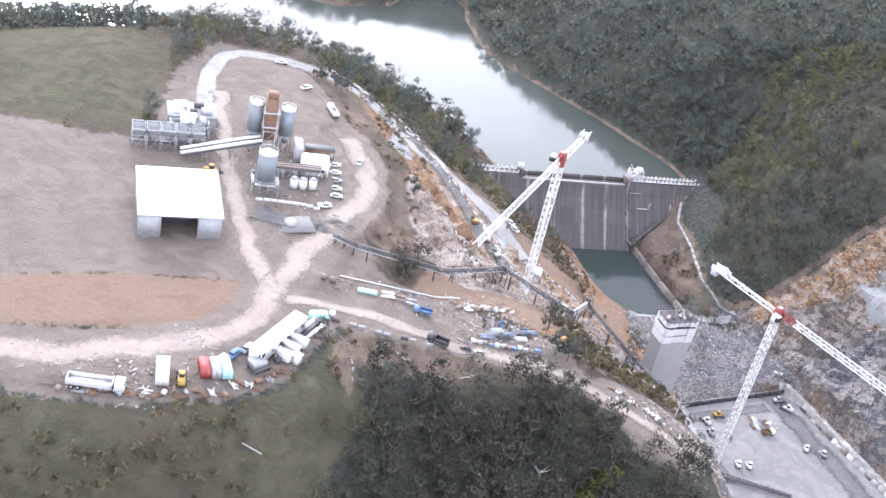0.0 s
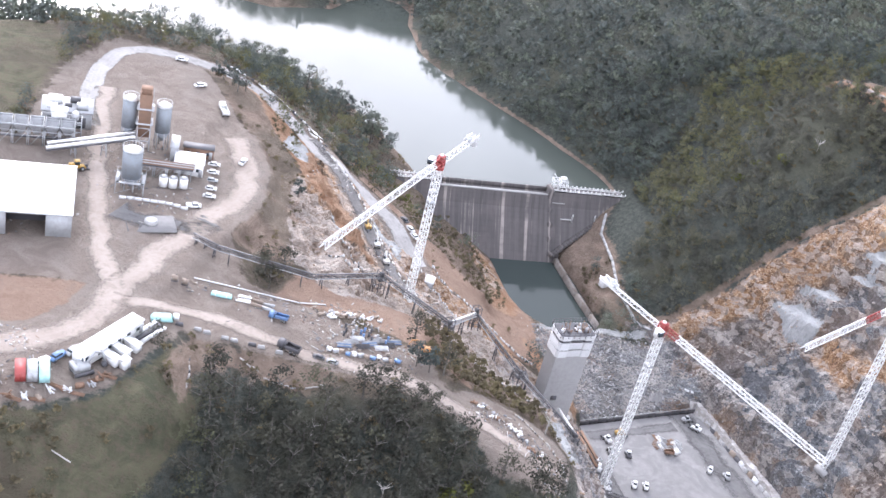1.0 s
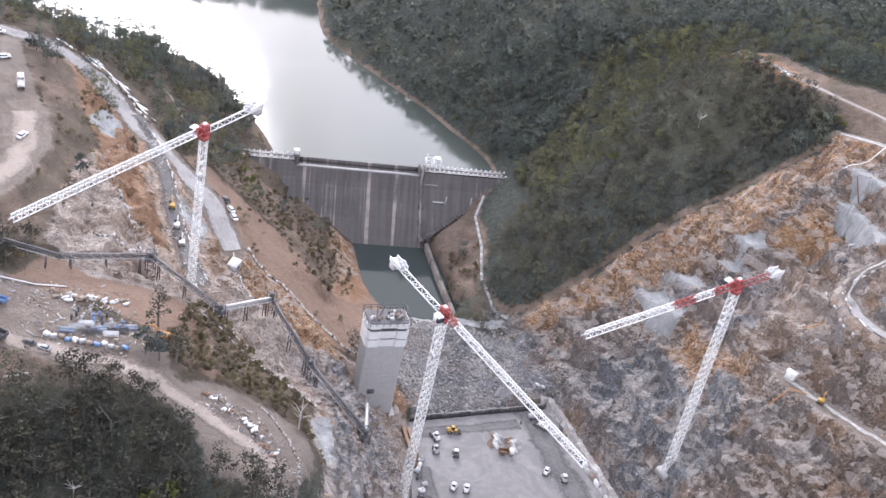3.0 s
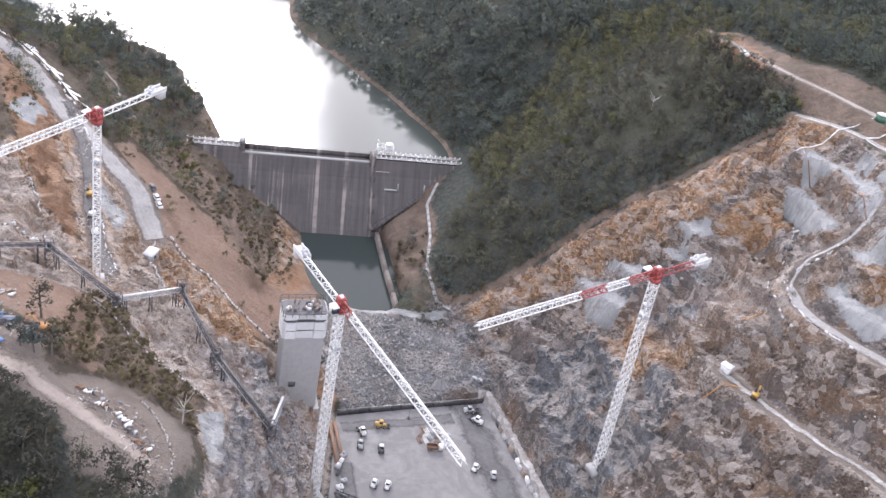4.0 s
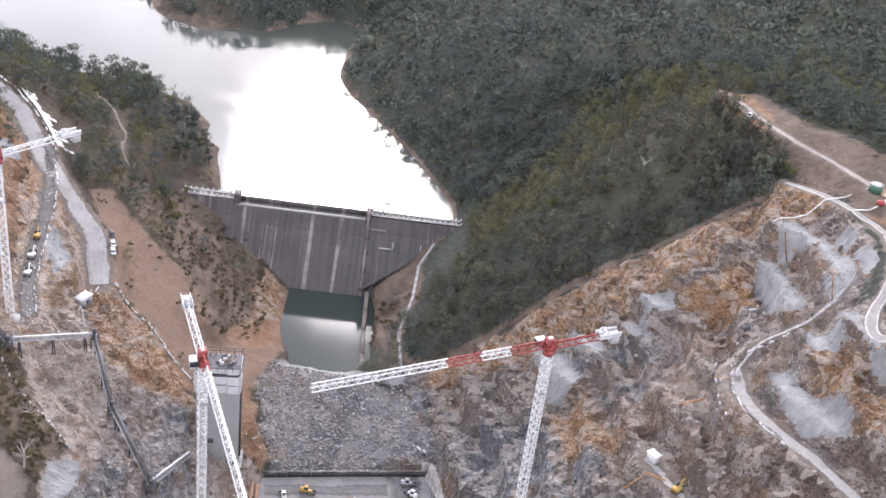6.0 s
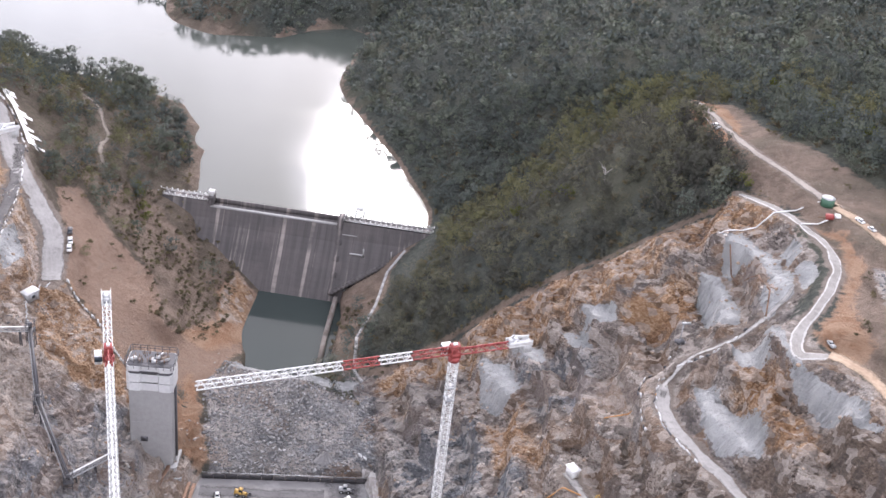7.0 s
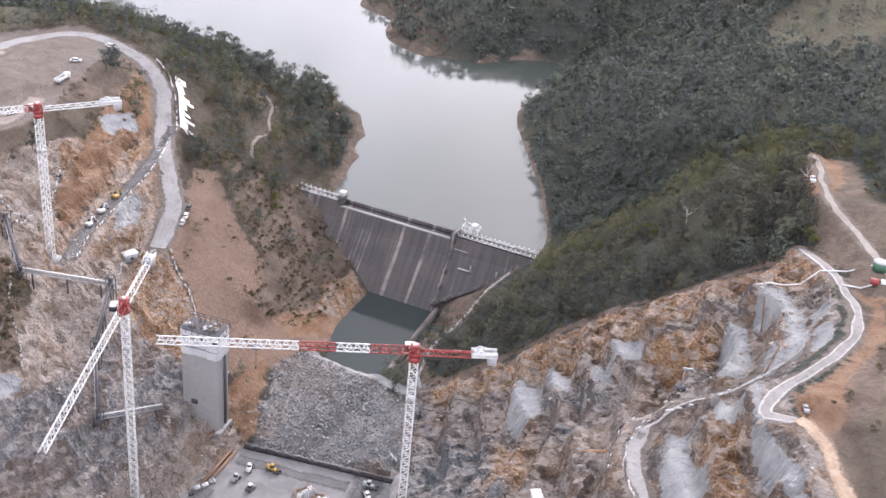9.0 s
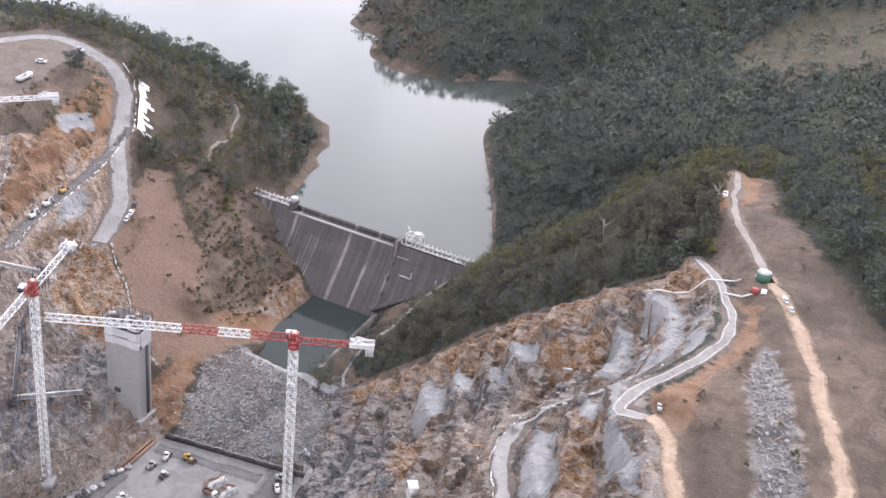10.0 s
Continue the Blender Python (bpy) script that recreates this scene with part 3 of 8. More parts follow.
BREAKS["benches"] = [(211,272,59),(217,257,60),(203,257,46),(219,276,68),(228,270,71),(226,263,68),(233,278,82),(236,271,79),(237,258,73),(235,263,75),(245,261,79),(212,304,65),(220,312,77),(215,314,79),(231,301,83),(232,285,80),(220,240,56),(235,235,66),(230,200,48)]
BREAKS["ridge_top"] = [(248,281,87),(243,278,85),(244,298,86),(235,309,87),(235,322,88),(240,319,89),(250,260,85),(253,257,84),(260,300,89),(275,290,90),(262,250,84),(285,270,87),(270,230,78),(300,220,75),(280,330,92),(320,300,92),(250,340,92)]
BREAKS["right_woods"] = [(148,346,42),(163,345,54),(176,349,65),(188,354,75),(177,335,59),(189,332,63),(195,340,70),(211,343,82),(213,335,79),(201,355,81),(206,371,84),(190,368,80),(159,370,50),(141,396,41),(128,372,30),(222,348,90),(228,354,91),(238,375,90),(203,388,84),(228,400,86),(258,360,92)]
BREAKS["far_woods"] = [(130,420,50),(150,443,68),(186,446,79),(206,451,82),(165,473,74),(168,423,66),(110,450,48),(90,480,50),(125,500,66),(75,525,46),(180,520,85),(240,520,92),(300,480,96),(300,400,95),(100,570,60),(200,620,100),(330,600,115),(400,450,105),(400,300,98)]
BREAKS["right_shore"] = [(54,470,29.7),(51,481,29.7),(70,449,29.7),(90,427,29.7),(110,403,29.7),(120,391,29.7),(126,380,29.7),(46,505,29.7),(41,533,29.7)]
BREAKS["far_shore"] = [(-80,521,29.7),(-66,518,29.7),(-54,519,29.7),(-38,494,29.7),(-13,489,29.7),(11,502,29.7),(28,528,29.7),(-110,575,29.7)]
BREAKS["far_hill"] = [(-10,520,42),(20,560,52),(-30,540,42),(-60,590,55),(60,620,75),(-20,660,80),(150,750,120),(-150,650,60)]
BREAKS["lake_bed"] = [(0,450,18),(60,410,16),(90,395,15),(20,480,16),(-60,455,14),(-130,460,12),(-200,480,12),(30,518,24),(-100,500,14),(-300,440,10),(-160,560,14),(85,385,18),(-420,520,10),(-300,640,14)]
BREAKS["outer"] = [(-300,200,60),(-300,60,60),(-350,330,45),(-500,300,60),(-500,100,70),(-250,-60,40),(0,-60,10),(140,-60,-10),(300,-60,60),(300,80,60),(240,130,45),(450,100,90),(500,300,105),(550,550,130),(300,800,140),(0,900,140),(-250,800,90),(-600,640,60),(-600,450,20),(-400,900,120),(550,900,160),(550,-60,100)]

# ---- small helpers for meshes ----
def raw_mesh(name, verts, quads=None, tris=None, material=None, smooth=False):
    """A mesh from arrays of corners and faces."""
    me = bpy.data.meshes.new(name)
    verts = np.asarray(verts, np.float32).reshape(-1, 3)
    sets = [np.asarray(f, np.int32) for f in (quads, tris) if f is not None and len(f)]
    loops = np.concatenate([f.ravel() for f in sets])
    sizes = np.concatenate([np.full(len(f), f.shape[1], np.int32) for f in sets])
    me.vertices.add(len(verts))
    me.vertices.foreach_set("co", verts.ravel())
    me.loops.add(len(loops))
    me.loops.foreach_set("vertex_index", loops)
    me.polygons.add(len(sizes))
    me.polygons.foreach_set("loop_start", np.concatenate(([0], np.cumsum(sizes)[:-1])).astype(np.int32))
    if smooth:
        me.polygons.foreach_set("use_smooth", np.ones(len(sizes), bool))
    if material:
        me.materials.append(material)
    me.update(calc_edges=True)
    me.validate()
    return me


def set_float(me, name, values):
    me.attributes.new(name, "FLOAT", "POINT").data.foreach_set("value", np.asarray(values, np.float32))


def set_vector(me, name, values):
    me.attributes.new(name, "FLOAT_VECTOR", "POINT").data.foreach_set("vector", np.asarray(values, np.float32).ravel())


def set_colour(me, name, r, g, b, a=None):
    data = np.stack([r, g, b, np.ones_like(r) if a is None else a], 1).astype(np.float32)
    me.attributes.new(name, "FLOAT_COLOR", "POINT").data.foreach_set("color", data.ravel())


def lattice_noise(x, y, seed):
    """Smooth value noise in 0..1 on arrays."""
    xi, yi = np.floor(x).astype(np.int64), np.floor(y).astype(np.int64)
    u, v = x - xi, y - yi
    u, v = u * u * (3 - 2 * u), v * v * (3 - 2 * v)

    def rnd(a, b):
        h = (a * 374761393 + b * 668265263 + seed * 974711) & 0x7FFFFFFF
        h = ((h ^ (h >> 13)) * 1274126177) & 0x7FFFFFFF
        return ((h ^ (h >> 16)) & 0xFFFF) / 65535.0

    return (rnd(xi, yi) * (1 - u) + rnd(xi + 1, yi) * u) * (1 - v) + (rnd(xi, yi + 1) * (1 - u) + rnd(xi + 1, yi + 1) * u) * v


def fractal(x, y, size, octaves=4, seed=0, ridged=False):
    total, amp, norm = np.zeros_like(x), 1.0, 0.0
    for k in range(octaves):
        n = lattice_noise(x / size + 17.3 * k, y / size - 9.1 * k, seed + k)
        n = 1 - np.abs(2 * n - 1) if ridged else n
        total, norm = total + amp * n, norm + amp
        amp, size = amp * 0.5, size * 0.5
    return total / norm


def cells(x, y, size, seed):
    """Broken blocks: every cell has its own level and its own tilt, about -1 to 1."""
    u, v = x / size, y / size
    i, j = np.floor(u).astype(np.int64), np.floor(v).astype(np.int64)
    best, out = np.full(u.shape, 1e9), np.zeros(u.shape)

    def rnd(a, b, s):
        h = (a * 374761393 + b * 668265263 + s * 974711) & 0x7FFFFFFF
        h = ((h ^ (h >> 13)) * 1274126177) & 0x7FFFFFFF
        return ((h ^ (h >> 16)) & 0xFFFF) / 65535.0

    for di in (-1, 0, 1):
        for dj in (-1, 0, 1):
            a, b = i + di, j + dj
            du, dv = u - a - rnd(a, b, seed), v - b - rnd(a, b, seed + 1)
            d = du * du + dv * dv
            level = 2 * rnd(a, b, seed + 2) - 1 + (2 * rnd(a, b, seed + 3) - 1) * du * 1.6 + (2 * rnd(a, b, seed + 4) - 1) * dv * 1.6
            near = d < best
            best, out = np.where(near, d, best), np.where(near, level, out)
    return out


def inside(x, y, poly):
    """Signed distance to a plan polygon, positive inside."""
    best, odd = np.full(x.shape, 1e9), np.zeros(x.shape, bool)
    for (x0, y0), (x1, y1) in zip(poly, poly[1:] + poly[:1]):
        dx, dy = x1 - x0, y1 - y0
        k = np.clip(((x - x0) * dx + (y - y0) * dy) / (dx * dx + dy * dy + 1e-9), 0, 1)
        best = np.minimum(best, np.hypot(x - x0 - k * dx, y - y0 - k * dy))
        if y0 != y1:
            odd ^= ((y0 > y) != (y1 > y)) & (x < (x1 - x0) * (y - y0) / (y1 - y0) + x0)
    return np.where(odd, best, -best)


def along(x, y, line):
    """Distance to a polyline and the height of its nearest point."""
    best, high = np.full(x.shape, 1e9), np.zeros(x.shape)
    for (x0, y0, z0), (x1, y1, z1) in zip(line, line[1:]):
        dx, dy = x1 - x0, y1 - y0
        k = np.clip(((x - x0) * dx + (y - y0) * dy) / (dx * dx + dy * dy + 1e-9), 0, 1)
        d = np.hypot(x - x0 - k * dx, y - y0 - k * dy)
        near = d < best
        best, high = np.where(near, d, best), np.where(near, z0 + k * (z1 - z0), high)
    return best, high


# ---- the ground: one sheet drawn smoothly through the break lines ----
SPOTS = np.array([p for line in BREAKS.values() for p in line], float)


def fit_surface():
    n = len(SPOTS)
    gap = np.linalg.norm(SPOTS[:, None, :2] - SPOTS[None, :, :2], axis=2)
    a = np.zeros((n + 3, n + 3))
    a[:n, :n] = -gap - 0.8 * np.eye(n)
    a[:n, n], a[n, :n] = 1, 1
    a[:n, n + 1:], a[n + 1:, :n] = SPOTS[:, :2] / 100, SPOTS[:, :2].T / 100
    return np.linalg.solve(a, np.concatenate((SPOTS[:, 2], np.zeros(3))))


WEIGHTS = fit_surface()


def base_height(x, y):
    flat = np.stack([np.ravel(x), np.ravel(y)], 1).astype(float)
    out, n = np.empty(len(flat)), len(SPOTS)
    for k in range(0, len(flat), 15000):
        q = flat[k:k + 15000]
        gap = np.sqrt((q[:, None, 0] - SPOTS[None, :, 0]) ** 2 + (q[:, None, 1] - SPOTS[None, :, 1]) ** 2)
        out[k:k + 15000] = -gap @ WEIGHTS[:n] + WEIGHTS[n] + q @ WEIGHTS[n + 1:] / 100
    return out.reshape(np.shape(x))


# roads and benches: plan line with heights, half width, material
ROADS = {
    "haul_road": ([(-33, 276, 66.4), (-36.5, 285, 66.5), (-38.5, 292, 66.6), (-40.5, 310, 66.4), (-39, 325, 66), (-33, 332, 65.6), (-22, 334.5, 64.6), (-9, 335, 62.5), (4, 331, 58.5), (16, 322, 55), (27, 312, 51), (38, 305, 47.2), (48, 298, 43.5), (54, 290, 40), (58, 284, 38.5)], 3.2, GREY_TRACK),
    "plant_road": ([(2, 287, 65.2), (8, 272, 64.4), (8, 256, 64.3), (3, 243, 65), (-3, 226, 65.5), (-8, 212, 65.5), (-11, 199, 65.2), (-18, 188, 65.2), (-36, 179, 65.1), (-52, 174, 65), (-90, 170, 65)], 5.6, TRACK),
    "cross_road": ([(-36, 300, 66.3), (-30, 270, 66.2), (-22, 240, 66), (-16, 223, 65.8), (-10, 209, 65.4)], 4.0, TRACK),
    "site_road": ([(-9, 205, 65.3), (6, 207, 63.8), (17, 207, 62.6), (29, 204, 61.4), (40, 204, 60.4), (51, 204, 59.6), (60, 202, 58.6), (66, 200, 57.3), (73, 197, 55.4), (80, 194.5, 53.6), (86, 193, 51.5)], 3.0, TRACK),
    "ridge_road": ([(198, 388, 84), (205, 374, 86), (213, 357, 88), (226, 340, 89.5), (238, 326, 90)], 1.2, RIDGE_TRACK),
    "ridge_road_south": ([(236, 328, 90), (243, 321, 90), (250, 313, 90), (262, 297, 89.5), (272, 282, 89), (280, 268, 88), (290, 250, 86), (300, 228, 82)], 2.7, ORANGE_TRACK),
    "upper_track": ([(217, 334, 84), (225, 326, 86.3), (232, 318, 87.6), (238, 309, 87.6), (240.5, 301, 86.6), (239, 291, 85), (236, 282, 83.4), (235.5, 276, 82.2), (237, 272.5, 82.1), (241.5, 273.8, 83)], 1.15, PALE_TRACK),
    "clay_bench": ([(241.5, 274, 83), (244.5, 272.8, 83.4), (248, 269, 84.2), (252, 263, 84.8), (258, 255, 84.6), (266, 243, 82)], 2.7, ORANGE_TRACK),
    "middle_bench": ([(233, 298, 83), (228, 290, 77), (222, 286, 71.5), (216, 284, 67), (213, 279, 64), (213.5, 274, 63)], 1.0, BENCH_TRACK),
    "middle_bench_low": ([(213, 278, 63.6), (213.8, 272, 62.9), (217, 265.7, 62.9), (221.5, 260.9, 63.3), (226, 256, 63.8), (230.3, 251, 64.2), (234, 246.5, 64.6), (242, 236, 65)], 1.6, GREY_TRACK),
    "lower_bench": ([(199, 262, 47), (204, 256, 47), (210, 247, 48.5), (217, 236, 51), (224, 227, 53.5), (232, 217, 55)], 1.7, BENCH_TRACK),
    "left_bench": ([(21, 321, 53), (29, 309, 51.5), (36, 296, 49.5), (42, 282, 47.8), (49, 267, 46.2), (56, 257, 45)], 1.9, DARK_TRACK),
}
LEVELS = [([(111, 267), (149, 283), (172, 238), (176, 190), (118, 190), (113, 240)], 7.4, 3.0), ([(88, 345), (91, 352), (106, 354), (112, 343), (120, 317), (117, 309), (103, 306), (98.5, 318)], 6.0, 2.2)]


def terraced(h, step, sharp, wobble):
    k = h / step + wobble
    f = k - np.floor(k)
    f = np.clip((f - 0.5) * sharp + 0.5, 0, 1)
    return step * (np.floor(k) + f * f * (3 - 2 * f) - wobble)


def shaped_height(x, y):
    h = base_height(x, y)
    right, left = inside(x, y, ZONES["right_rock"]), inside(x, y, ZONES["left_rock"])
    cut = np.clip(np.maximum(right, left) / 4 + 0.3, 0, 1)
    wild = np.clip(1 - cut, 0, 1)
    flat = np.clip(inside(x, y, ZONES["pads"]) / 4 + 0.6, 0, 1)
    east = np.clip((x - 192) / 16, 0, 1)
    u, v = x * 0.62 + y * 0.78, x * 0.78 - y * 0.62
    p, q = x * 0.41 - y * 0.91, x * 0.91 + y * 0.41
    wobble = 0.7 * fractal(x, y, 34, 3, 41)
    k = 0.9 * np.clip(right / 6, 0, 1)
    h = h * (1 - k) + k * terraced(h, 7.0, 3.4, wobble)
    k = 0.7 * np.clip(left / 5, 0, 1)
    h = h * (1 - k) + k * terraced(h, 4.2, 2.6, wobble)
    coat = np.zeros(x.shape)
    for poly in SPRAYED:
        coat = np.maximum(coat, np.clip(0.5 + inside(x, y, poly) / 2.4, 0, 1))
    cut = cut * (1 - 0.8 * coat)
    h = h + cut * (1 - flat) * ((1 - east) * (1.3 * (fractal(u / 2.2, v, 11, 4, 3, True) - 0.62) + 0.9 * (fractal(u / 1.6, v, 3.4, 3, 8, True) - 0.6)) + east * (3.0 * (fractal(p / 5.0, q, 13, 3, 5, True) - 0.62) + 1.0 * (fractal(p / 3.0, q, 3.2, 3, 9, True) - 0.6)))
    bx, by = x + 2.5 * fractal(x, y, 7, 2, 61), y + 2.5 * fractal(x, y, 7, 2, 62)
    h = h + cut * (1 - flat) * (0.85 * cells(bx * 0.7 + by * 0.5, by * 0.8 - bx * 0.6, 5.0, 71) + 0.5 * cells(bx, by, 2.3, 81))
    shore = np.where(y > 340, np.clip(np.abs(h - 29.5) / 6, 0.12, 1), 1)
    h = h + wild * shore * (1 - flat) * 2.0 * (fractal(x, y, 22, 4, 21) - 0.5) + flat * 0.35 * (fractal(x, y, 9, 3, 33) - 0.5)
    for line, half, _ in ROADS.values():
        d, z = along(x, y, line)
        k = np.clip(1 - (d - half - 0.6) / 3.0, 0, 1)
        k = k * k * (3 - 2 * k)
        h = h * (1 - k) + z * k
    for poly, level, soft in LEVELS:
        k = np.clip(inside(x, y, poly) / soft + 1, 0, 1)
        h = h * (1 - k) + level * k
    return h


ZONES = {
    "near_spur": [(122, 345), (135, 356), (148, 366), (159, 383), (166, 400), (174, 412), (191, 404), (203, 390), (216, 345), (200, 328), (140, 308)],
    "windrow": [(247.5, 304), (250, 304), (254, 299), (261, 289), (268, 278), (275, 266), (283, 250), (285, 244), (276, 244), (270, 256), (264, 268), (258, 278), (252, 288), (248.5, 297)],
    "pond_cliff": [(77.5, 345), (85.5, 341), (90, 328), (87, 319), (80, 331)],
    "coffer_clay": [(98, 271.5), (95, 281), (93.5, 291), (98.5, 288), (105, 278), (111, 270.5), (109.5, 267), (104.8, 267)],
    "saddle_pad": [(196, 384), (194, 398), (200, 398), (211, 376), (214, 357), (208, 356)],
    "pads": [(-150, 158), (-53, 164), (-28, 165), (-13, 171), (-3, 178), (6, 200), (28, 200.5), (44, 202), (54.5, 202.3), (60, 200.2), (65, 198.4), (69.6, 193.5), (74, 186.6), (81, 185.2), (87, 186), (92, 194), (92, 200), (90, 206.7), (83, 209), (74, 210.4), (68.4, 209.5), (64.5, 204), (60, 207), (58, 213), (38, 221), (16, 226), (10, 240), (15, 264), (9, 290), (1, 316), (-7, 330), (-22, 338), (-42, 336), (-50, 310), (-48, 262), (-150, 262)],
    "left_rock": [(17, 318), (28, 311), (44, 299), (58, 286), (66, 284), (76, 281), (88, 271), (97, 272), (106, 284), (112, 266), (114, 240), (116, 178), (98, 180), (94.5, 190), (93.5, 203), (89, 209), (88.5, 214), (89, 220), (80, 226), (66, 239), (55, 240), (36, 234), (24, 240), (20, 262), (20, 290)],
    "right_rock": [(128, 312), (140, 309), (152, 313), (165, 318), (178, 322), (192, 325), (206, 329), (217, 333), (229, 322), (236, 304), (234, 286), (240, 276), (252, 262), (262, 248), (272, 228), (274, 190), (262, 158), (240, 146), (214, 154), (192, 140), (172, 150), (168, 238), (149, 284), (138, 300)],
    "red_slope": [(56, 285), (54, 297), (46, 305), (36, 316), (38, 324), (52, 317), (62, 316), (66, 326), (74, 330), (78, 344), (88, 342), (98, 308), (99, 290), (96, 276), (88, 271), (76, 282), (66, 285)],
    "red_bank": [(-160, 170), (-160, 176), (-63, 197), (-42, 204), (-27, 207), (-15, 208.5), (-14.5, 199), (-19, 191.5), (-38, 185), (-58, 181), (-100, 176)],
    "ridge_bare": [(196, 390), (208, 390), (224, 360), (240, 345), (268, 320), (292, 286), (320, 240), (320, 160), (270, 160), (262, 248), (250, 266), (242, 276), (242, 300), (232, 322), (219, 336), (211, 352)],
    "yard_red": [(22, 224), (44, 222), (60, 214), (70, 208), (66, 222), (58, 240), (44, 238), (26, 236)],
    "plant_bank": [(10, 240), (24, 238), (24, 262), (22, 285), (14, 300), (6, 320), (-4, 332), (-16, 332), (-8, 314), (4, 294), (14, 266)],
    "grass_slope": [(-160, 157), (-53, 163), (-28, 164), (-13, 170), (-3, 177), (6, 196), (14, 180), (6, 160), (-2, 140), (-40, 110), (-160, 110)],
    "grass_bank": [(-160, 264), (-52, 264), (-52, 318), (-62, 340), (-160, 350)],
    "far_clearing": [(112, 560), (136, 509), (161, 500), (190, 513), (250, 520), (240, 600), (166, 605), (120, 590)],
    "foundation": [(104, 282), (112, 266), (114, 240), (117, 160), (174, 160), (168, 238), (149, 284), (138, 302), (120, 306), (100, 305), (97, 290)],
    "coffer": [(97, 303), (108, 306), (121, 309), (134, 309), (141, 303), (150, 284), (146, 283), (112, 268), (107, 272), (104, 280), (98, 289)],
    "orange_edge": [(138, 311), (152, 315), (178, 324), (206, 331), (217, 335), (230, 322), (224, 318), (214, 320), (206, 314), (196, 307), (183, 305.6), (173.5, 305.3), (166.5, 303.3), (150, 304), (140, 305)],
    "orange_left": [(58, 286), (66, 285), (76, 281.5), (88, 273), (91, 268), (84, 262), (75, 258), (67, 266), (60, 276)],
    "orange_bench": [(16, 318), (28, 310), (40, 302), (38, 296), (31, 300), (28, 294), (36, 277), (29, 275), (24, 279), (15, 293)],
    "orange_upper": [(20, 300), (34, 300), (52, 280), (60, 262), (66, 250), (54, 246), (38, 262), (28, 278)],
    "orange_mid": [(174.3, 286.4), (183.1, 289.6), (193.2, 268.3), (182.8, 271.9)],
    "orange_high": [(198, 304.5), (207.4, 311.2), (213, 308.7), (216.3, 297.5), (204, 298.8)],
    "blue_rock": [(148, 294), (158, 291.5), (169, 290), (176, 288), (186, 273.5), (191, 264), (188, 250), (178, 232), (170, 236), (163, 262), (152, 284)],
    "blue_bench": [(177, 300), (197, 296.6), (201, 279), (185.7, 285.6)],
    "blue_left": [(77.7, 253.5), (84, 260), (92, 270), (104, 256), (110, 230), (112, 185), (97, 186), (94.5, 200), (91, 212), (92, 220), (90, 226), (83, 241)],
    "muddy": [(176, 240), (190, 250), (200, 262), (209, 269), (217, 255), (222, 262), (230, 252), (238, 262), (243, 262), (262, 246), (270, 160), (170, 160)],
    "track_side": [(106, 356), (112, 340), (119, 322), (128, 308), (132, 313), (128, 325), (127, 340), (124, 356), (126, 368), (112, 364)],
    "road_bank": [(8, 201), (28, 201), (44, 202), (56, 201.5), (53, 199.5), (45.6, 197.6), (38, 195.5), (31, 193.5), (25, 193.5), (18, 194), (12, 190), (10, 183), (5, 186)],
    "orange_rib": [(224.3, 277.9), (232.2, 273.9), (238.9, 263.9), (244.8, 252.1), (238.2, 252.1), (229.6, 265.9)],
    "pale_rubble": [(188.6, 290.3), (209.7, 286.2), (216.9, 259.9), (209, 271), (201.5, 271.9)],
    "bank_clay": [(36, 267), (23, 286), (11, 303), (4, 318), (-10, 337), (0, 336), (15, 322), (22.6, 307.4), (31, 292), (41, 274), (48, 260)],
    "pale_left": [(56, 259), (38, 283), (22.6, 307.4), (14, 324), (25.4, 320), (42.5, 302.6), (57, 285), (61, 268), (65, 252)],
    "pale_toe": [(75, 255), (88, 257), (93, 266), (100, 235), (92.5, 214), (80, 241), (66, 243.5)],
    "pond_clay": [(78, 345), (86, 340), (95, 318), (92, 304), (82, 304), (86, 318), (78, 332)],
    "track_clay": [(233, 318), (240, 312), (243, 300), (241, 288), (238, 280), (240, 276), (246, 272), (249, 276), (244, 290), (246, 304), (241, 316)],
    "spur_scrub": [(58, 212), (64.5, 206.5), (68.4, 211), (83, 210.5), (91, 206), (94, 200), (93.5, 204), (88.5, 209.5), (88, 214), (88.5, 219.5), (80, 225.5), (66, 238), (58, 238)],
    "slope_scrub": [(30, 330), (41, 327), (55, 320), (67, 316), (80, 300), (86, 306), (88, 314), (83, 330), (76, 346), (62, 352), (48, 352), (40, 345)],
    "bank_scrub": [(110, 350), (124, 357), (126, 340), (127, 324), (120, 322), (114, 336)],
    # shade of the hollow behind the bench, put into the rock colour
    "hollow_shade": [(203, 297), (215, 295), (217, 289), (213, 286), (205, 289)],
    "brown_face": [(196.5, 300.8), (198, 306), (206.7, 312.4), (214, 310.5), (220, 306), (228, 292.5), (223, 288), (215, 292), (205.5, 294), (200, 297.4)],
    "shore_left": [(24, 412), (34, 404), (46, 386), (56, 364), (50, 360), (40, 382), (28, 398)],
}
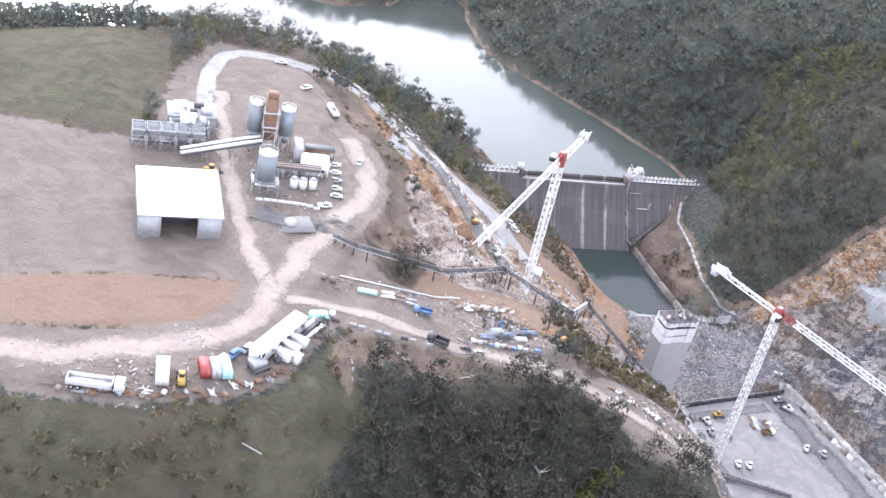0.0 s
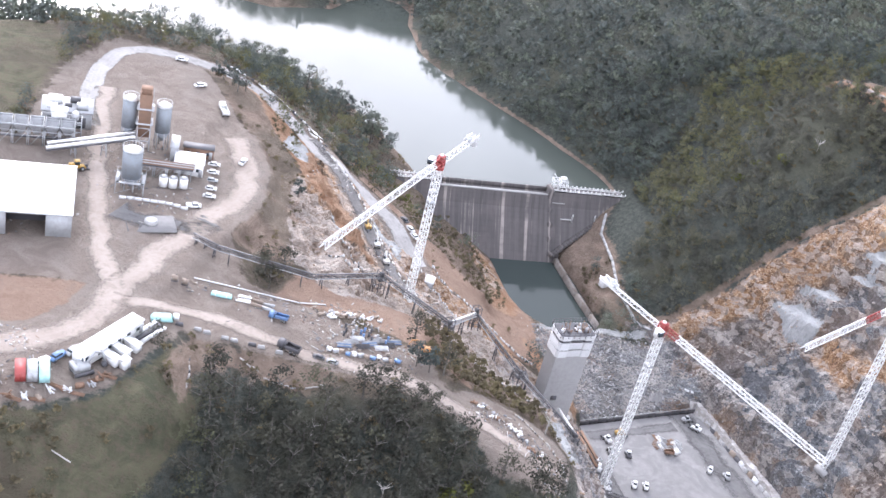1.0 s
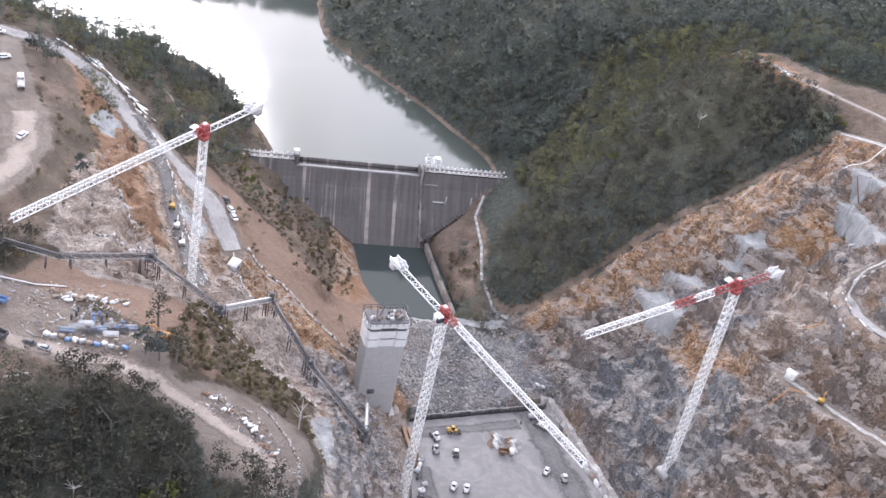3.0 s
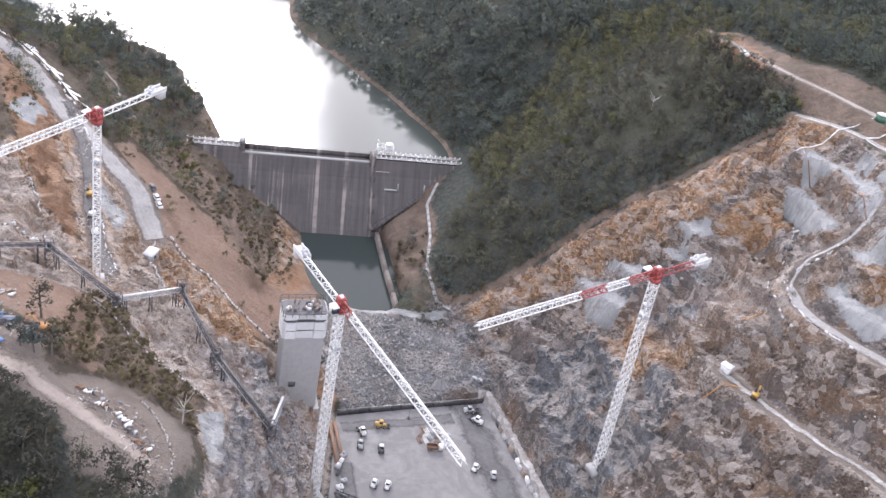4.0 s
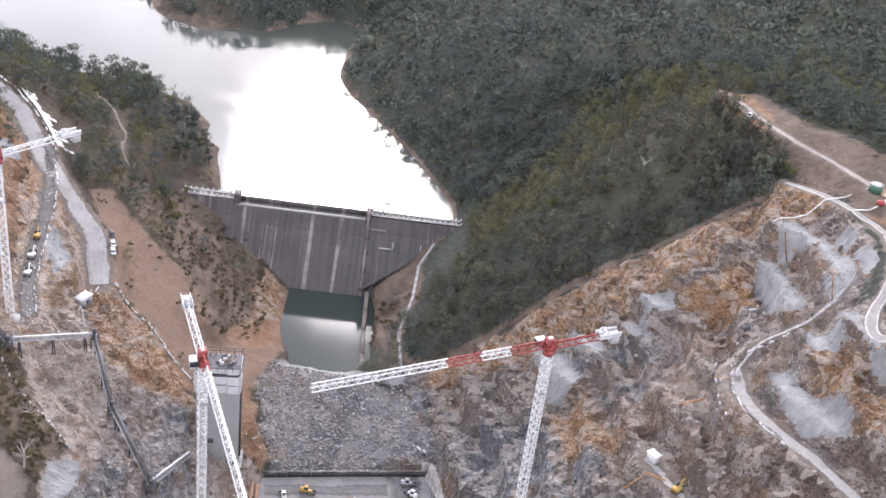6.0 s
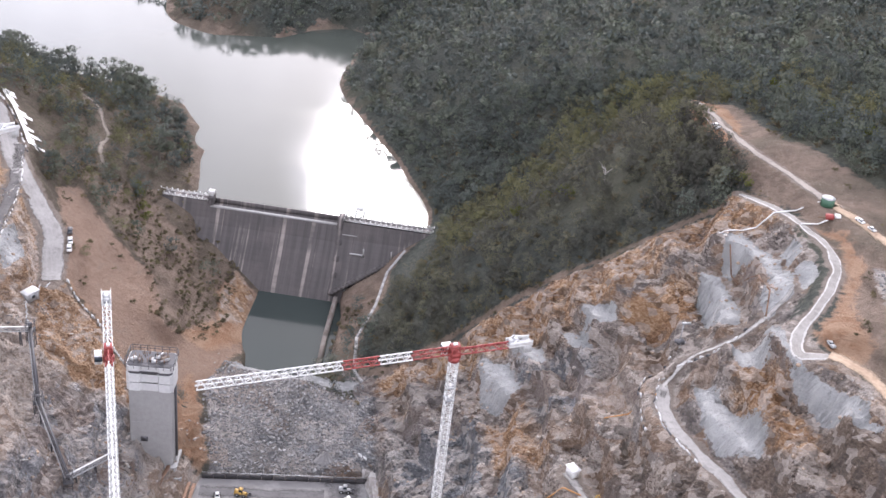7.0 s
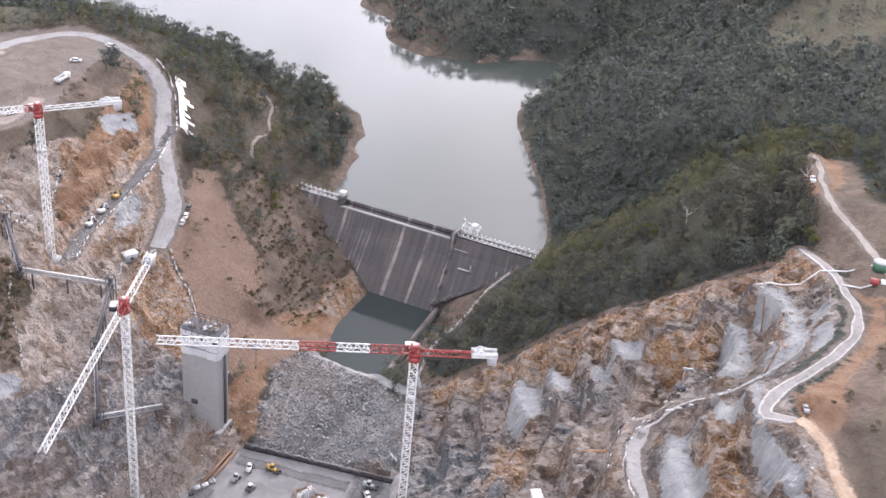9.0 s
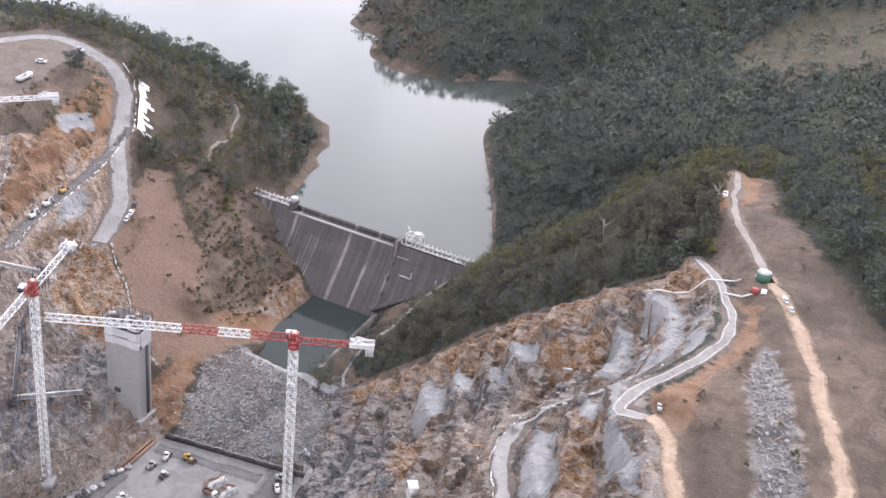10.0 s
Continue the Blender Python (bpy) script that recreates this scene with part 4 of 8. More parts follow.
SPRAYED = [  # sprayed concrete on the cut faces
    [(215.6, 316), (219.7, 318.7), (226.6, 313), (232, 302.4), (233.2, 296), (231.5, 293.8), (225.3, 307.6), (221.7, 312.2), (219.2, 309.6)],
    [(227.4, 299.8), (231.5, 293.8), (229.4, 290.2), (227, 294.8)],
    [(228.7, 311.5), (230.8, 313.5), (233.2, 308.5), (231.1, 306.3)],
    [(232.2, 304.3), (235.8, 304.1), (237.3, 299.7), (234.8, 297.1)],
    [(213.4, 309.1), (217.3, 309), (223.8, 299.1), (224.2, 292.3), (220.8, 290.1), (215.8, 302.2)],
    [(189, 305.9), (192.1, 307.1), (196.5, 306.7), (198.5, 303.5), (196.3, 301.9), (191.6, 302.8)],
    [(185.3, 303.8), (191.9, 302.2), (194.6, 299), (190.1, 298.3)],
    [(166.8, 303.9), (174.6, 302.7), (180.2, 294.8), (177.4, 291.3), (172.2, 292.4)],
    [(173.9, 305.8), (181.9, 303.2), (184.6, 298.4), (178.7, 299.2)],
    [(228.7, 283.3), (231.6, 282.4), (234.6, 274.4), (237.3, 270.1), (242.8, 265.8), (249.1, 259.9), (249.6, 256.8), (253.9, 253.8), (247.1, 256), (241.8, 262.6), (235.6, 269.9)],
    [(219, 274.1), (222.4, 275.4), (227.3, 268.5), (234.1, 259), (234.1, 255.5), (226.9, 259), (222.5, 265.3)],
    [(222.2, 284), (229.2, 280.6), (231.4, 274.7), (226.8, 276)],
    [(15, 311), (21, 308), (20, 300), (14, 303)],
    [(13.9, 299.2), (14.4, 307), (19.2, 305.2), (21.9, 297.9), (17.9, 297)],
    [(88.5, 213), (91.4, 218.7), (93.5, 216.7), (95.6, 205), (93.6, 203)],
    [(42.9, 282.9), (42.1, 291.4), (51.5, 282.7), (51.5, 274.1)],
    [(99, 303.5), (109, 306), (121, 308.5), (134, 308.5), (134, 305.8), (121, 305.8), (110, 303.4), (100, 301)],
]


def spaced(lo, near_lo, near_hi, hi, step):
    mid = np.arange(near_lo, near_hi + step, step)
    up, down, s = [mid[-1]], [mid[0]], step
    while up[-1] < hi:
        s = min(s * 1.18, 160)
        up.append(up[-1] + s)
    s = step
    while down[-1] > lo:
        s = min(s * 1.18, 160)
        down.append(down[-1] - s)
    return np.concatenate((down[:0:-1], mid, up[1:]))


GX, GY = spaced(-4000, -60, 275, 4200, 0.8), spaced(-3600, 160, 420, 4600, 0.8)
MX, MY = np.meshgrid(GX, GY, indexing="ij")
FAR = np.clip((np.hypot(MX - 80, MY - 300) - 650) / 900, 0, 1)
MZ = shaped_height(MX, MY)
JX, JY = ((lattice_noise(MX * 9.1, MY * 9.1, s) - 0.5) * 0.62 for s in (91, 92))
CUT = np.clip(np.maximum(inside(MX, MY, ZONES["right_rock"]), inside(MX, MY, ZONES["left_rock"])), 0, 1) * np.clip(-inside(MX, MY, ZONES["pads"]), 0, 1)
MZ = np.where(FAR > 0, np.clip(MZ, -20, 200) * (1 - FAR) + FAR * (95 + 90 * (fractal(MX, MY, 900, 4, 5) - 0.4)), MZ)


def ground_at(x, y):
    """Height of the built sheet at plan places."""
    x, y = np.asarray(x, float), np.asarray(y, float)
    i, j = np.clip(np.searchsorted(GX, x) - 1, 0, len(GX) - 2), np.clip(np.searchsorted(GY, y) - 1, 0, len(GY) - 2)
    u, v = (x - GX[i]) / (GX[i + 1] - GX[i]), (y - GY[j]) / (GY[j + 1] - GY[j])
    return MZ[i, j] * (1 - u) * (1 - v) + MZ[i + 1, j] * u * (1 - v) + MZ[i, j + 1] * (1 - u) * v + MZ[i + 1, j + 1] * u * v


def g(x, y):
    return float(ground_at(x, y))


def build_ground():
    nx, ny = MX.shape
    idx = np.arange(nx * ny).reshape(nx, ny)
    quads = np.stack([idx[:-1, :-1], idx[1:, :-1], idx[1:, 1:], idx[:-1, 1:]], -1).reshape(-1, 4)
    x, y, z = MX.ravel(), MY.ravel(), MZ.ravel()
    me = raw_mesh("ground", np.stack([x + (JX * CUT).ravel(), y + (JY * CUT).ravel(), z], 1), quads, None, GROUND, True)
    me.polygons.foreach_set("use_smooth", CUT.ravel()[quads[:, 0]] < 0.5)
    near = (np.abs(x - 80) < 420) & (np.abs(y - 320) < 420)

    def zone(*names, soft=2.5):
        out = np.zeros(len(x))
        for n in names:
            out[near] = np.maximum(out[near], np.clip(0.5 + inside(x[near], y[near], ZONES[n]) / (2 * soft), 0, 1))
        return out

    spray = np.zeros(len(x))
    for poly in SPRAYED:
        spray[near] = np.maximum(spray[near], np.clip(0.5 + inside(x[near], y[near], poly) / 2.4, 0, 1))
    tracks = np.zeros(len(x))
    for line, half, surface in ROADS.values():
        if surface is ORANGE_TRACK:
            continue
        tracks[near] = np.maximum(tracks[near], np.clip(1 - (along(x[near], y[near], line)[0] - half + 0.8) / 2.6, 0, 0.85))
    slope = np.clip(zone("red_slope") - zone("slope_scrub"), 0, 1)
    dirt = np.clip(zone("pads") - zone("red_bank", "plant_bank", soft=1.2), 0, 1)
    upstream = y - 352.6 - (x - 48.5) * 0.231 > 0
    wet = np.where(near & upstream & (z < 30.7) & (z > 20), np.clip((30.7 - z) / 0.8, 0, 1), 0)
    set_colour(me, "cover", np.maximum(dirt, tracks), np.clip(zone("left_rock", "right_rock", "foundation", "windrow", "pond_cliff", soft=2) - zone("coffer_clay", "bank_clay"), 0, 1), np.maximum(slope, zone("red_bank", "yard_red", "bank_clay", "pond_clay", "track_clay", "coffer_clay", "saddle_pad")))
    fringe = np.zeros(len(x))  # bare brown strip between the cut and the wooded spur
    fringe[near] = np.where((y[near] > 300) & (x[near] < 226) & (x[near] > 132), np.clip(0.85 - np.abs(inside(x[near], y[near], ZONES["right_rock"]) + 1.5) / 4, 0, 1), 0)
    set_colour(me, "cover_more", spray, zone("grass_slope", "grass_bank", "far_clearing"), np.maximum.reduce([wet, zone("ridge_bare", "plant_bank", "slope_scrub", "spur_scrub", "shore_left", "road_bank", "track_side", soft=3), fringe]))
    set_colour(me, "cover_rock", np.maximum(np.maximum(0.5 * zone("pale_left", "orange_upper", soft=3), np.maximum(1.4 * zone("orange_left", "orange_bench"), 0.68 * zone("orange_edge"))), zone("orange_mid", "orange_high", "orange_rib", "bank_clay", "pond_clay", "track_clay", "coffer_clay", "pond_cliff", "saddle_pad")), np.maximum(zone("blue_rock", "blue_bench", "coffer", "windrow", soft=4), 0.7 * zone("blue_left", soft=4)), np.maximum(zone("muddy", "hollow_shade", soft=3), 0.85 * zone("brown_face", soft=3)), np.maximum(zone("pale_rubble", "pale_left", "pale_toe"), 0.75 * zone("left_rock")) * (1 - 0.35 * zone("blue_left", soft=4)))
    return tagged(new("ground", me), "hilly bush ground with cut rock, dirt pads and red soil", "ground", kind="structure")


build_ground()


def build_road(name, line, half, material, rise=0.12, level=None, label="rutted earth track of the works", category="road"):
    """A ribbon with ragged edges laid over the ground."""
    pts = [Vector(p) for p in line]
    fine = []
    for k in range(len(pts) - 1):
        p0, p1, p2, p3 = pts[max(k - 1, 0)], pts[k], pts[k + 1], pts[min(k + 2, len(pts) - 1)]
        steps = max(2, int((p2 - p1).length / 1.2))
        for s in range(steps):
            t = s / steps
            fine.append(0.5 * (2 * p1 + (p2 - p0) * t + (2 * p0 - 5 * p1 + 4 * p2 - p3) * t * t + (3 * p1 - p0 - 3 * p2 + p3) * t * t * t))
    fine.append(pts[-1])
    verts, quads, uvs, across = [], [], [], 7
    for k, p in enumerate(fine):
        d = (fine[min(k + 1, len(fine) - 1)] - fine[max(k - 1, 0)])
        side = Vector((d.y, -d.x, 0)).normalized()
        wl, wr = (half * ((0.88 if name == "haul_road" else 0.70 if half > 1.8 else 0.45) + (0.22 if name == "haul_road" else 0.60 if half > 1.8 else 1.1) * lattice_noise(np.array(k * 0.31), np.array(c + half), 7)) for c in (0.0, 50.0))
        for c in range(across):
            f = c / (across - 1)
            q = p + side * (-wl + (wl + wr) * f)
            lift = rise if 0 < c < across - 1 else -0.15
            verts.append((q.x, q.y, g(q.x, q.y) + lift if level is None else level))
            uvs.append((f, k * 0.1))
    for k in range(len(fine) - 1):
        for c in range(across - 1):
            a = k * across + c
            quads.append((a, a + 1, a + across + 1, a + across))
    me = raw_mesh(name, verts, quads, None, material, True)
    layer = me.uv_layers.new(name="UVMap")
    order = np.empty(len(me.loops), np.int32)
    me.loops.foreach_get("vertex_index", order)
    layer.data.foreach_set("uv", np.asarray(uvs, np.float32)[order].ravel())
    return tagged(new(name, me), label, category, kind="structure")


for road_name, (road_line, road_half, road_mat) in ROADS.items():
    build_road(road_name, road_line, road_half, road_mat)
build_road("woods_track", [(-2.5, 383, 0), (6, 379, 0), (13.3, 371, 0), (19, 365, 0), (22, 360, 0), (24.5, 354, 0), (28, 349, 0), (33, 344, 0)], 1.5, FOOT_TRACK, label="narrow dirt track through the shore woods")

# ---- water ----
def flat_sheet(name, poly, z, material, label):
    me = bpy.data.meshes.new(name)
    me.from_pydata([(x, y, z) for x, y in poly], [], [list(range(len(poly)))])
    me.materials.append(material)
    return tagged(new(name, me), label, "water", kind="structure")


LAKE_Z, POND_Z, SLAB_Z = 29.5, 11.0, 8.0
flat_sheet("lake_water", [(46, 351.5), (62.5, 357.0), (102, 367.5), (131, 373), (190, 420), (600, 900), (600, 2500), (-2500, 2500), (-2500, 300), (-230, 330), (-80, 345), (10, 345)], LAKE_Z, LAKE, "calm reservoir water mirroring bright cloud")
flat_sheet("pond_water", [(70, 362), (112, 372), (128, 322), (126, 303), (90, 296), (76, 330)], POND_Z, POND, "still dark green water of the stilling pond")

# ---- building kit ----
class Kit:
    """Gathers boxes, beams, tubes and plates into one mesh."""

    def __init__(self):
        self.v, self.q, self.t = [], [], []

    def _hexa(self, c):
        b = len(self.v)
        self.v += [tuple(p) for p in c]
        self.q += [(b, b + 3, b + 2, b + 1), (b + 4, b + 5, b + 6, b + 7), (b, b + 1, b + 5, b + 4), (b + 1, b + 2, b + 6, b + 5), (b + 2, b + 3, b + 7, b + 6), (b + 3, b, b + 4, b + 7)]
        return self

    def box(self, x, y, z, sx, sy, sz, turn=0.0, taper=1.0):
        """Box on its base centre (x, y, z); the top shrinks by taper."""
        c, s = math.cos(radians(turn)), math.sin(radians(turn))
        out = []
        for k, h in ((1.0, 0), (taper, sz)):
            for a, b in ((-1, -1), (1, -1), (1, 1), (-1, 1)):
                px, py = a * sx / 2 * k, b * sy / 2 * k
                out.append((x + px * c - py * s, y + px * s + py * c, z + h))
        return self._hexa(out)

    def beam(self, p, q, w, h=None):
        p, q = Vector(p), Vector(q)
        d = (q - p).normalized()
        up = Vector((0, 0, 1)) if abs(d.z) < 0.95 else Vector((0, 1, 0))
        s = d.cross(up).normalized() * w / 2
        u = s.cross(d).normalized() * (h or w) / 2
        return self._hexa([p - s - u, p + s - u, p + s + u, p - s + u, q - s - u, q + s - u, q + s + u, q - s + u])

    def tube(self, p, q, r, n=8, r2=None, caps=True):
        p, q = Vector(p), Vector(q)
        d = (q - p).normalized()
        up = Vector((0, 0, 1)) if abs(d.z) < 0.95 else Vector((1, 0, 0))
        s = d.cross(up).normalized()
        u = s.cross(d)
        b = len(self.v)
        for e, rr in ((p, r), (q, r if r2 is None else r2)):
            for k in range(n):
                a = 2 * math.pi * k / n
                self.v.append(tuple(e + (s * math.cos(a) + u * math.sin(a)) * rr))
        for k in range(n):
            m = (k + 1) % n
            self.q.append((b + k, b + m, b + n + m, b + n + k))
        if caps:
            for base, flip in ((b, True), (b + n, False)):
                for k in range(1, n - 1):
                    f = (base, base + k, base + k + 1)
                    self.t.append(f[::-1] if flip else f)
        return self

    def quad(self, a, b, c, d):
        k = len(self.v)
        self.v += [tuple(a), tuple(b), tuple(c), tuple(d)]
        self.q.append((k, k + 1, k + 2, k + 3))
        return self

    def prism(self, poly, z0, z1):
        """Upright prism on a convex plan polygon, counter-clockwise."""
        n = len(poly)
        for (x0, y0), (x1, y1) in zip(poly, poly[1:] + poly[:1]):
            b = len(self.v)
            self.v += [(x0, y0, z0), (x1, y1, z0), (x1, y1, z1), (x0, y0, z1)]
            self.q.append((b, b + 1, b + 2, b + 3))
        mx, my = sum(p[0] for p in poly) / n, sum(p[1] for p in poly) / n
        for z, up in ((z0, False), (z1, True)):
            b = len(self.v)
            self.v += [(x, y, z) for x, y in poly] + [(mx, my, z)]
            for k in range(n):
                m = (k + 1) % n
                self.t.append((b + k, b + m, b + n) if up else (b + m, b + k, b + n))
        return self

    def lump(self, x, y, z, r, rng, flat=0.7):
        """A rough stone of 20 faces."""
        b, f = len(self.v), (1 + 5 ** 0.5) / 2
        for a, c, e in ((-1, f, 0), (1, f, 0), (-1, -f, 0), (1, -f, 0), (0, -1, f), (0, 1, f), (0, -1, -f), (0, 1, -f), (f, 0, -1), (f, 0, 1), (-f, 0, -1), (-f, 0, 1)):
            k = r / 1.9 * rng.uniform(0.65, 1.25)
            self.v.append((x + a * k, y + c * k, z + e * k * flat))
        for i in ((0, 11, 5), (0, 5, 1), (0, 1, 7), (0, 7, 10), (0, 10, 11), (1, 5, 9), (5, 11, 4), (11, 10, 2), (10, 7, 6), (7, 1, 8), (3, 9, 4), (3, 4, 2), (3, 2, 6), (3, 6, 8), (3, 8, 9), (4, 9, 5), (2, 4, 11), (6, 2, 10), (8, 6, 7), (9, 8, 1)):
            self.t.append(tuple(b + j for j in i))
        return self

    def mesh(self, name, material):
        return raw_mesh(name, self.v, self.q, self.t, material)


def thing(name, label, category, group="", at=(0, 0, 0), turn=0.0):
    ob = new(name)
    ob.empty_display_size = 0.5
    ob.matrix_world = pose(*at, 0, 0, turn)
    return tagged(ob, label, category, group)


def part(name, kit, material, parent, label=""):
    ob = new(name, kit.mesh(name, material) if isinstance(kit, Kit) else kit)
    ob.parent = parent
    if label:
        tagged(ob, label)
    return ob


def whole(name, kit, material, label, category, group="", at=(0, 0, 0), turn=0.0, kind=""):
    ob = new(name, kit.mesh(name, material))
    ob.matrix_world = pose(*at, 0, 0, turn)
    return tagged(ob, label, category, group, kind)

# ---- old gravity dam ----
DAM_TURN = math.degrees(math.atan2(18.5, 80))


def build_dam():
    """Local x runs along the crest, -y downstream; origin at the crest's left end, lake level zero."""
    dam = thing("dam", "old concrete gravity dam with lime-streaked spillway face", "dam", at=(48.5, 352.6, 0), turn=DAM_TURN)
    length, left, gate = 84.0, 14.8, 55.5
    toe = lambda z: -2.0 - max(0.0, 29.0 - z) * 0.80

    def face(kit, x0, x1, top, y_top, rows=6):
        zs = [top - (top - 3) * k / rows for k in range(rows + 1)]
        for a, b in zip(zs, zs[1:]):
            kit.quad((x0, min(y_top, toe(a)), a), (x0, min(y_top, toe(b)), b), (x1, min(y_top, toe(b)), b), (x1, min(y_top, toe(a)), a))
        kit.quad((x0, y_top, top), (x1, y_top, top), (x1, 2.0, top), (x0, 2.0, top))
        kit.quad((x0, 2.0, top), (x1, 2.0, top), (x1, 2.0, 3), (x0, 2.0, 3))
        for x in (x0, x1):
            for a, b in zip(zs, zs[1:]):
                kit.quad((x, min(y_top, toe(a)), a), (x, 2.0, a), (x, 2.0, b), (x, min(y_top, toe(b)), b))
        return kit

    part("spillway_face", face(Kit(), left, gate, 29.7, -2.6), OLD_CONCRETE, dam, "dark spillway face with pale lime streaks")
    part("abutment_block", face(Kit(), -6, left, 31.2, -1.6), OLD_CONCRETE, dam)
    part("abutment_block", face(Kit(), gate, length, 31.0, -1.4), OLD_CONCRETE, dam)
    part("crest_wall", Kit().box((left + gate) / 2, 0.9, 29.5, gate - left, 0.5, 1.7), OLD_CONCRETE, dam)
    part("crest_ledge", Kit().box((left + gate) / 2, -2.0, 29.7, gate - left, 1.1, 0.35), CONCRETE, dam, "pale worn ledge along the spillway crest")
    k = Kit().box(left, -0.6, 28.5, 1.4, 3.6, 4.0).box(left, -0.6, 32.5, 1.8, 4.0, 0.3)
    part("end_pier", k, OLD_CONCRETE, dam)
    part("pier_hut", Kit().box(left - 0.2, -0.4, 32.8, 1.5, 1.5, 1.3).box(left - 0.2, -0.4, 34.1, 1.9, 1.9, 0.2), WHITE, dam)
    k = Kit().box(gate, -0.9, 24.0, 1.6, 4.4, 8.2)
    for z in (25.5, 21.5, 17.5, 13.5):
        k.box(gate + 0.4, toe(z) + 1.6, z - 4.0, 1.6, 4.6, 4.6)
    part("gate_pier", k, OLD_CONCRETE, dam)
    k = Kit()
    for x in (gate + 1.5, gate + 4.0, gate + 6.5):
        for y in (0.4, 3.0):
            k.beam((x, y, 31), (x, y, 34.2), 0.22)
    for x in (gate + 1.5, gate + 4.0, gate + 6.5):
        k.beam((x, 0.4, 34.1), (x, 3.0, 34.1), 0.2)
        k.beam((x, 0.4, 31.2), (x, 3.0, 34.1), 0.14)
    for y in (0.4, 3.0):
        k.beam((gate + 1.5, y, 34.1), (gate + 6.5, y, 34.1), 0.2).beam((gate + 1.5, y, 32.6), (gate + 6.5, y, 32.6), 0.14)
        k.beam((gate + 1.5, y, 31), (gate + 4, y, 34), 0.14).beam((gate + 4, y, 34), (gate + 6.5, y, 31), 0.14)
    k.box(gate + 5.2, 1.7, 34.2, 2.0, 1.8, 0.8).beam((gate + 3, 1.7, 34), (gate + 1.2, 1.7, 36.2), 0.18)
    part("gate_gantry", k, WHITE, dam, "white steel gate gantry")
    for x0, x1 in ((-2, left - 1), (gate + 1, length)):
        k, n = Kit(), int((x1 - x0) / 1.6)
        for y in (-1.3, 1.6):
            for i in range(n + 1):
                x = x0 + (x1 - x0) * i / n
                k.box(x, y, 31.0, 0.28, 0.28, 1.15)
            k.box((x0 + x1) / 2, y, 31.55, x1 - x0, 0.1, 0.12).box((x0 + x1) / 2, y, 31.05, x1 - x0, 0.2, 0.2)
        part("handrail", k, WHITE, dam, "white posts and rails")
    part("gallery_walkway", Kit().box(gate + 6.5, toe(23.4), 23.0, 4.5, 1.5, 0.25), CONCRETE, dam)
    part("gallery_walkway", Kit().box(gate + 3.4, toe(27.6), 27.4, 4.5, 1.2, 0.25), CONCRETE, dam)
    for x, z0, z1 in ((gate + 8.5, 22, 25.4), (gate + 17, 22.5, 25.5)):
        part("drop_pipe", Kit().box(x, toe(z0) + 0.6, z0, 0.4, 0.5, z1 - z0), CONCRETE, dam)
    k = Kit()
    for i in range(22):
        f = i / 21
        k.box(gate + 22 - 21 * f, -4.5 - 11.5 * f, 24.5 - 11 * f, 1.6, 2.0, 0.9, -20)
    part("side_stair", k, OLD_CONCRETE, dam, "stepped concrete stair down the abutment")


build_dam()


# ---- slab under construction, barrier and abutment wall ----
def build_slab():
    plan = [(111.5, 266.0), (114.5, 240.0), (119, 195), (174, 195), (170, 236), (148.5, 282.5)]
    k = Kit()
    k.prism(plan, 5.5, SLAB_Z)
    whole("concrete_slab", k, SLAB, "grey rolled concrete placement surface with damp patches", "slab", kind="structure")
    for line, half in (([(143.0, 280.0), (147.0, 271.5), (151.0, 261.5), (155.0, 251.5), (159.0, 242.0), (162.0, 232.0)], 5.6), ([(113.5, 262.0), (122.0, 265.6), (131.0, 269.2), (141.0, 273.6)], 2.6), ([(117.0, 250.0), (118.5, 243.0), (121.0, 236.0)], 2.2)):
        build_road("damp_concrete", [(x, y, 0) for x, y in line], half, DAMP, level=SLAB_Z + 0.012, label="dark damp freshly placed concrete on the slab", category="slab")
    wall = thing("formwork_wall", "dark upstream formwork wall with pale capping rail", "formwork", at=(111.5, 266.5, SLAB_Z), turn=math.degrees(math.atan2(16.0, 37.0)))
    n = 14
    for i in range(n):
        p = part("panel", Kit().box(1.45 + i * 2.88, 0, -0.4, 2.8, 0.5, 1.35 + 0.12 * (i * 7 % 3)), BLACK_FORM, wall)
    part("cap_rail", Kit().box(20.2, 0.3, 1.3, 40.3, 0.14, 0.12), STEEL, wall, "pale steel walkway rail")
    k = Kit()
    for i in range(14):
        k.beam((1.5 + i * 2.88, 0.2, 1.35), (1.5 + i * 2.88, 1.6, -0.3), 0.14)
    part("brace", k, STEEL, wall)


build_slab()


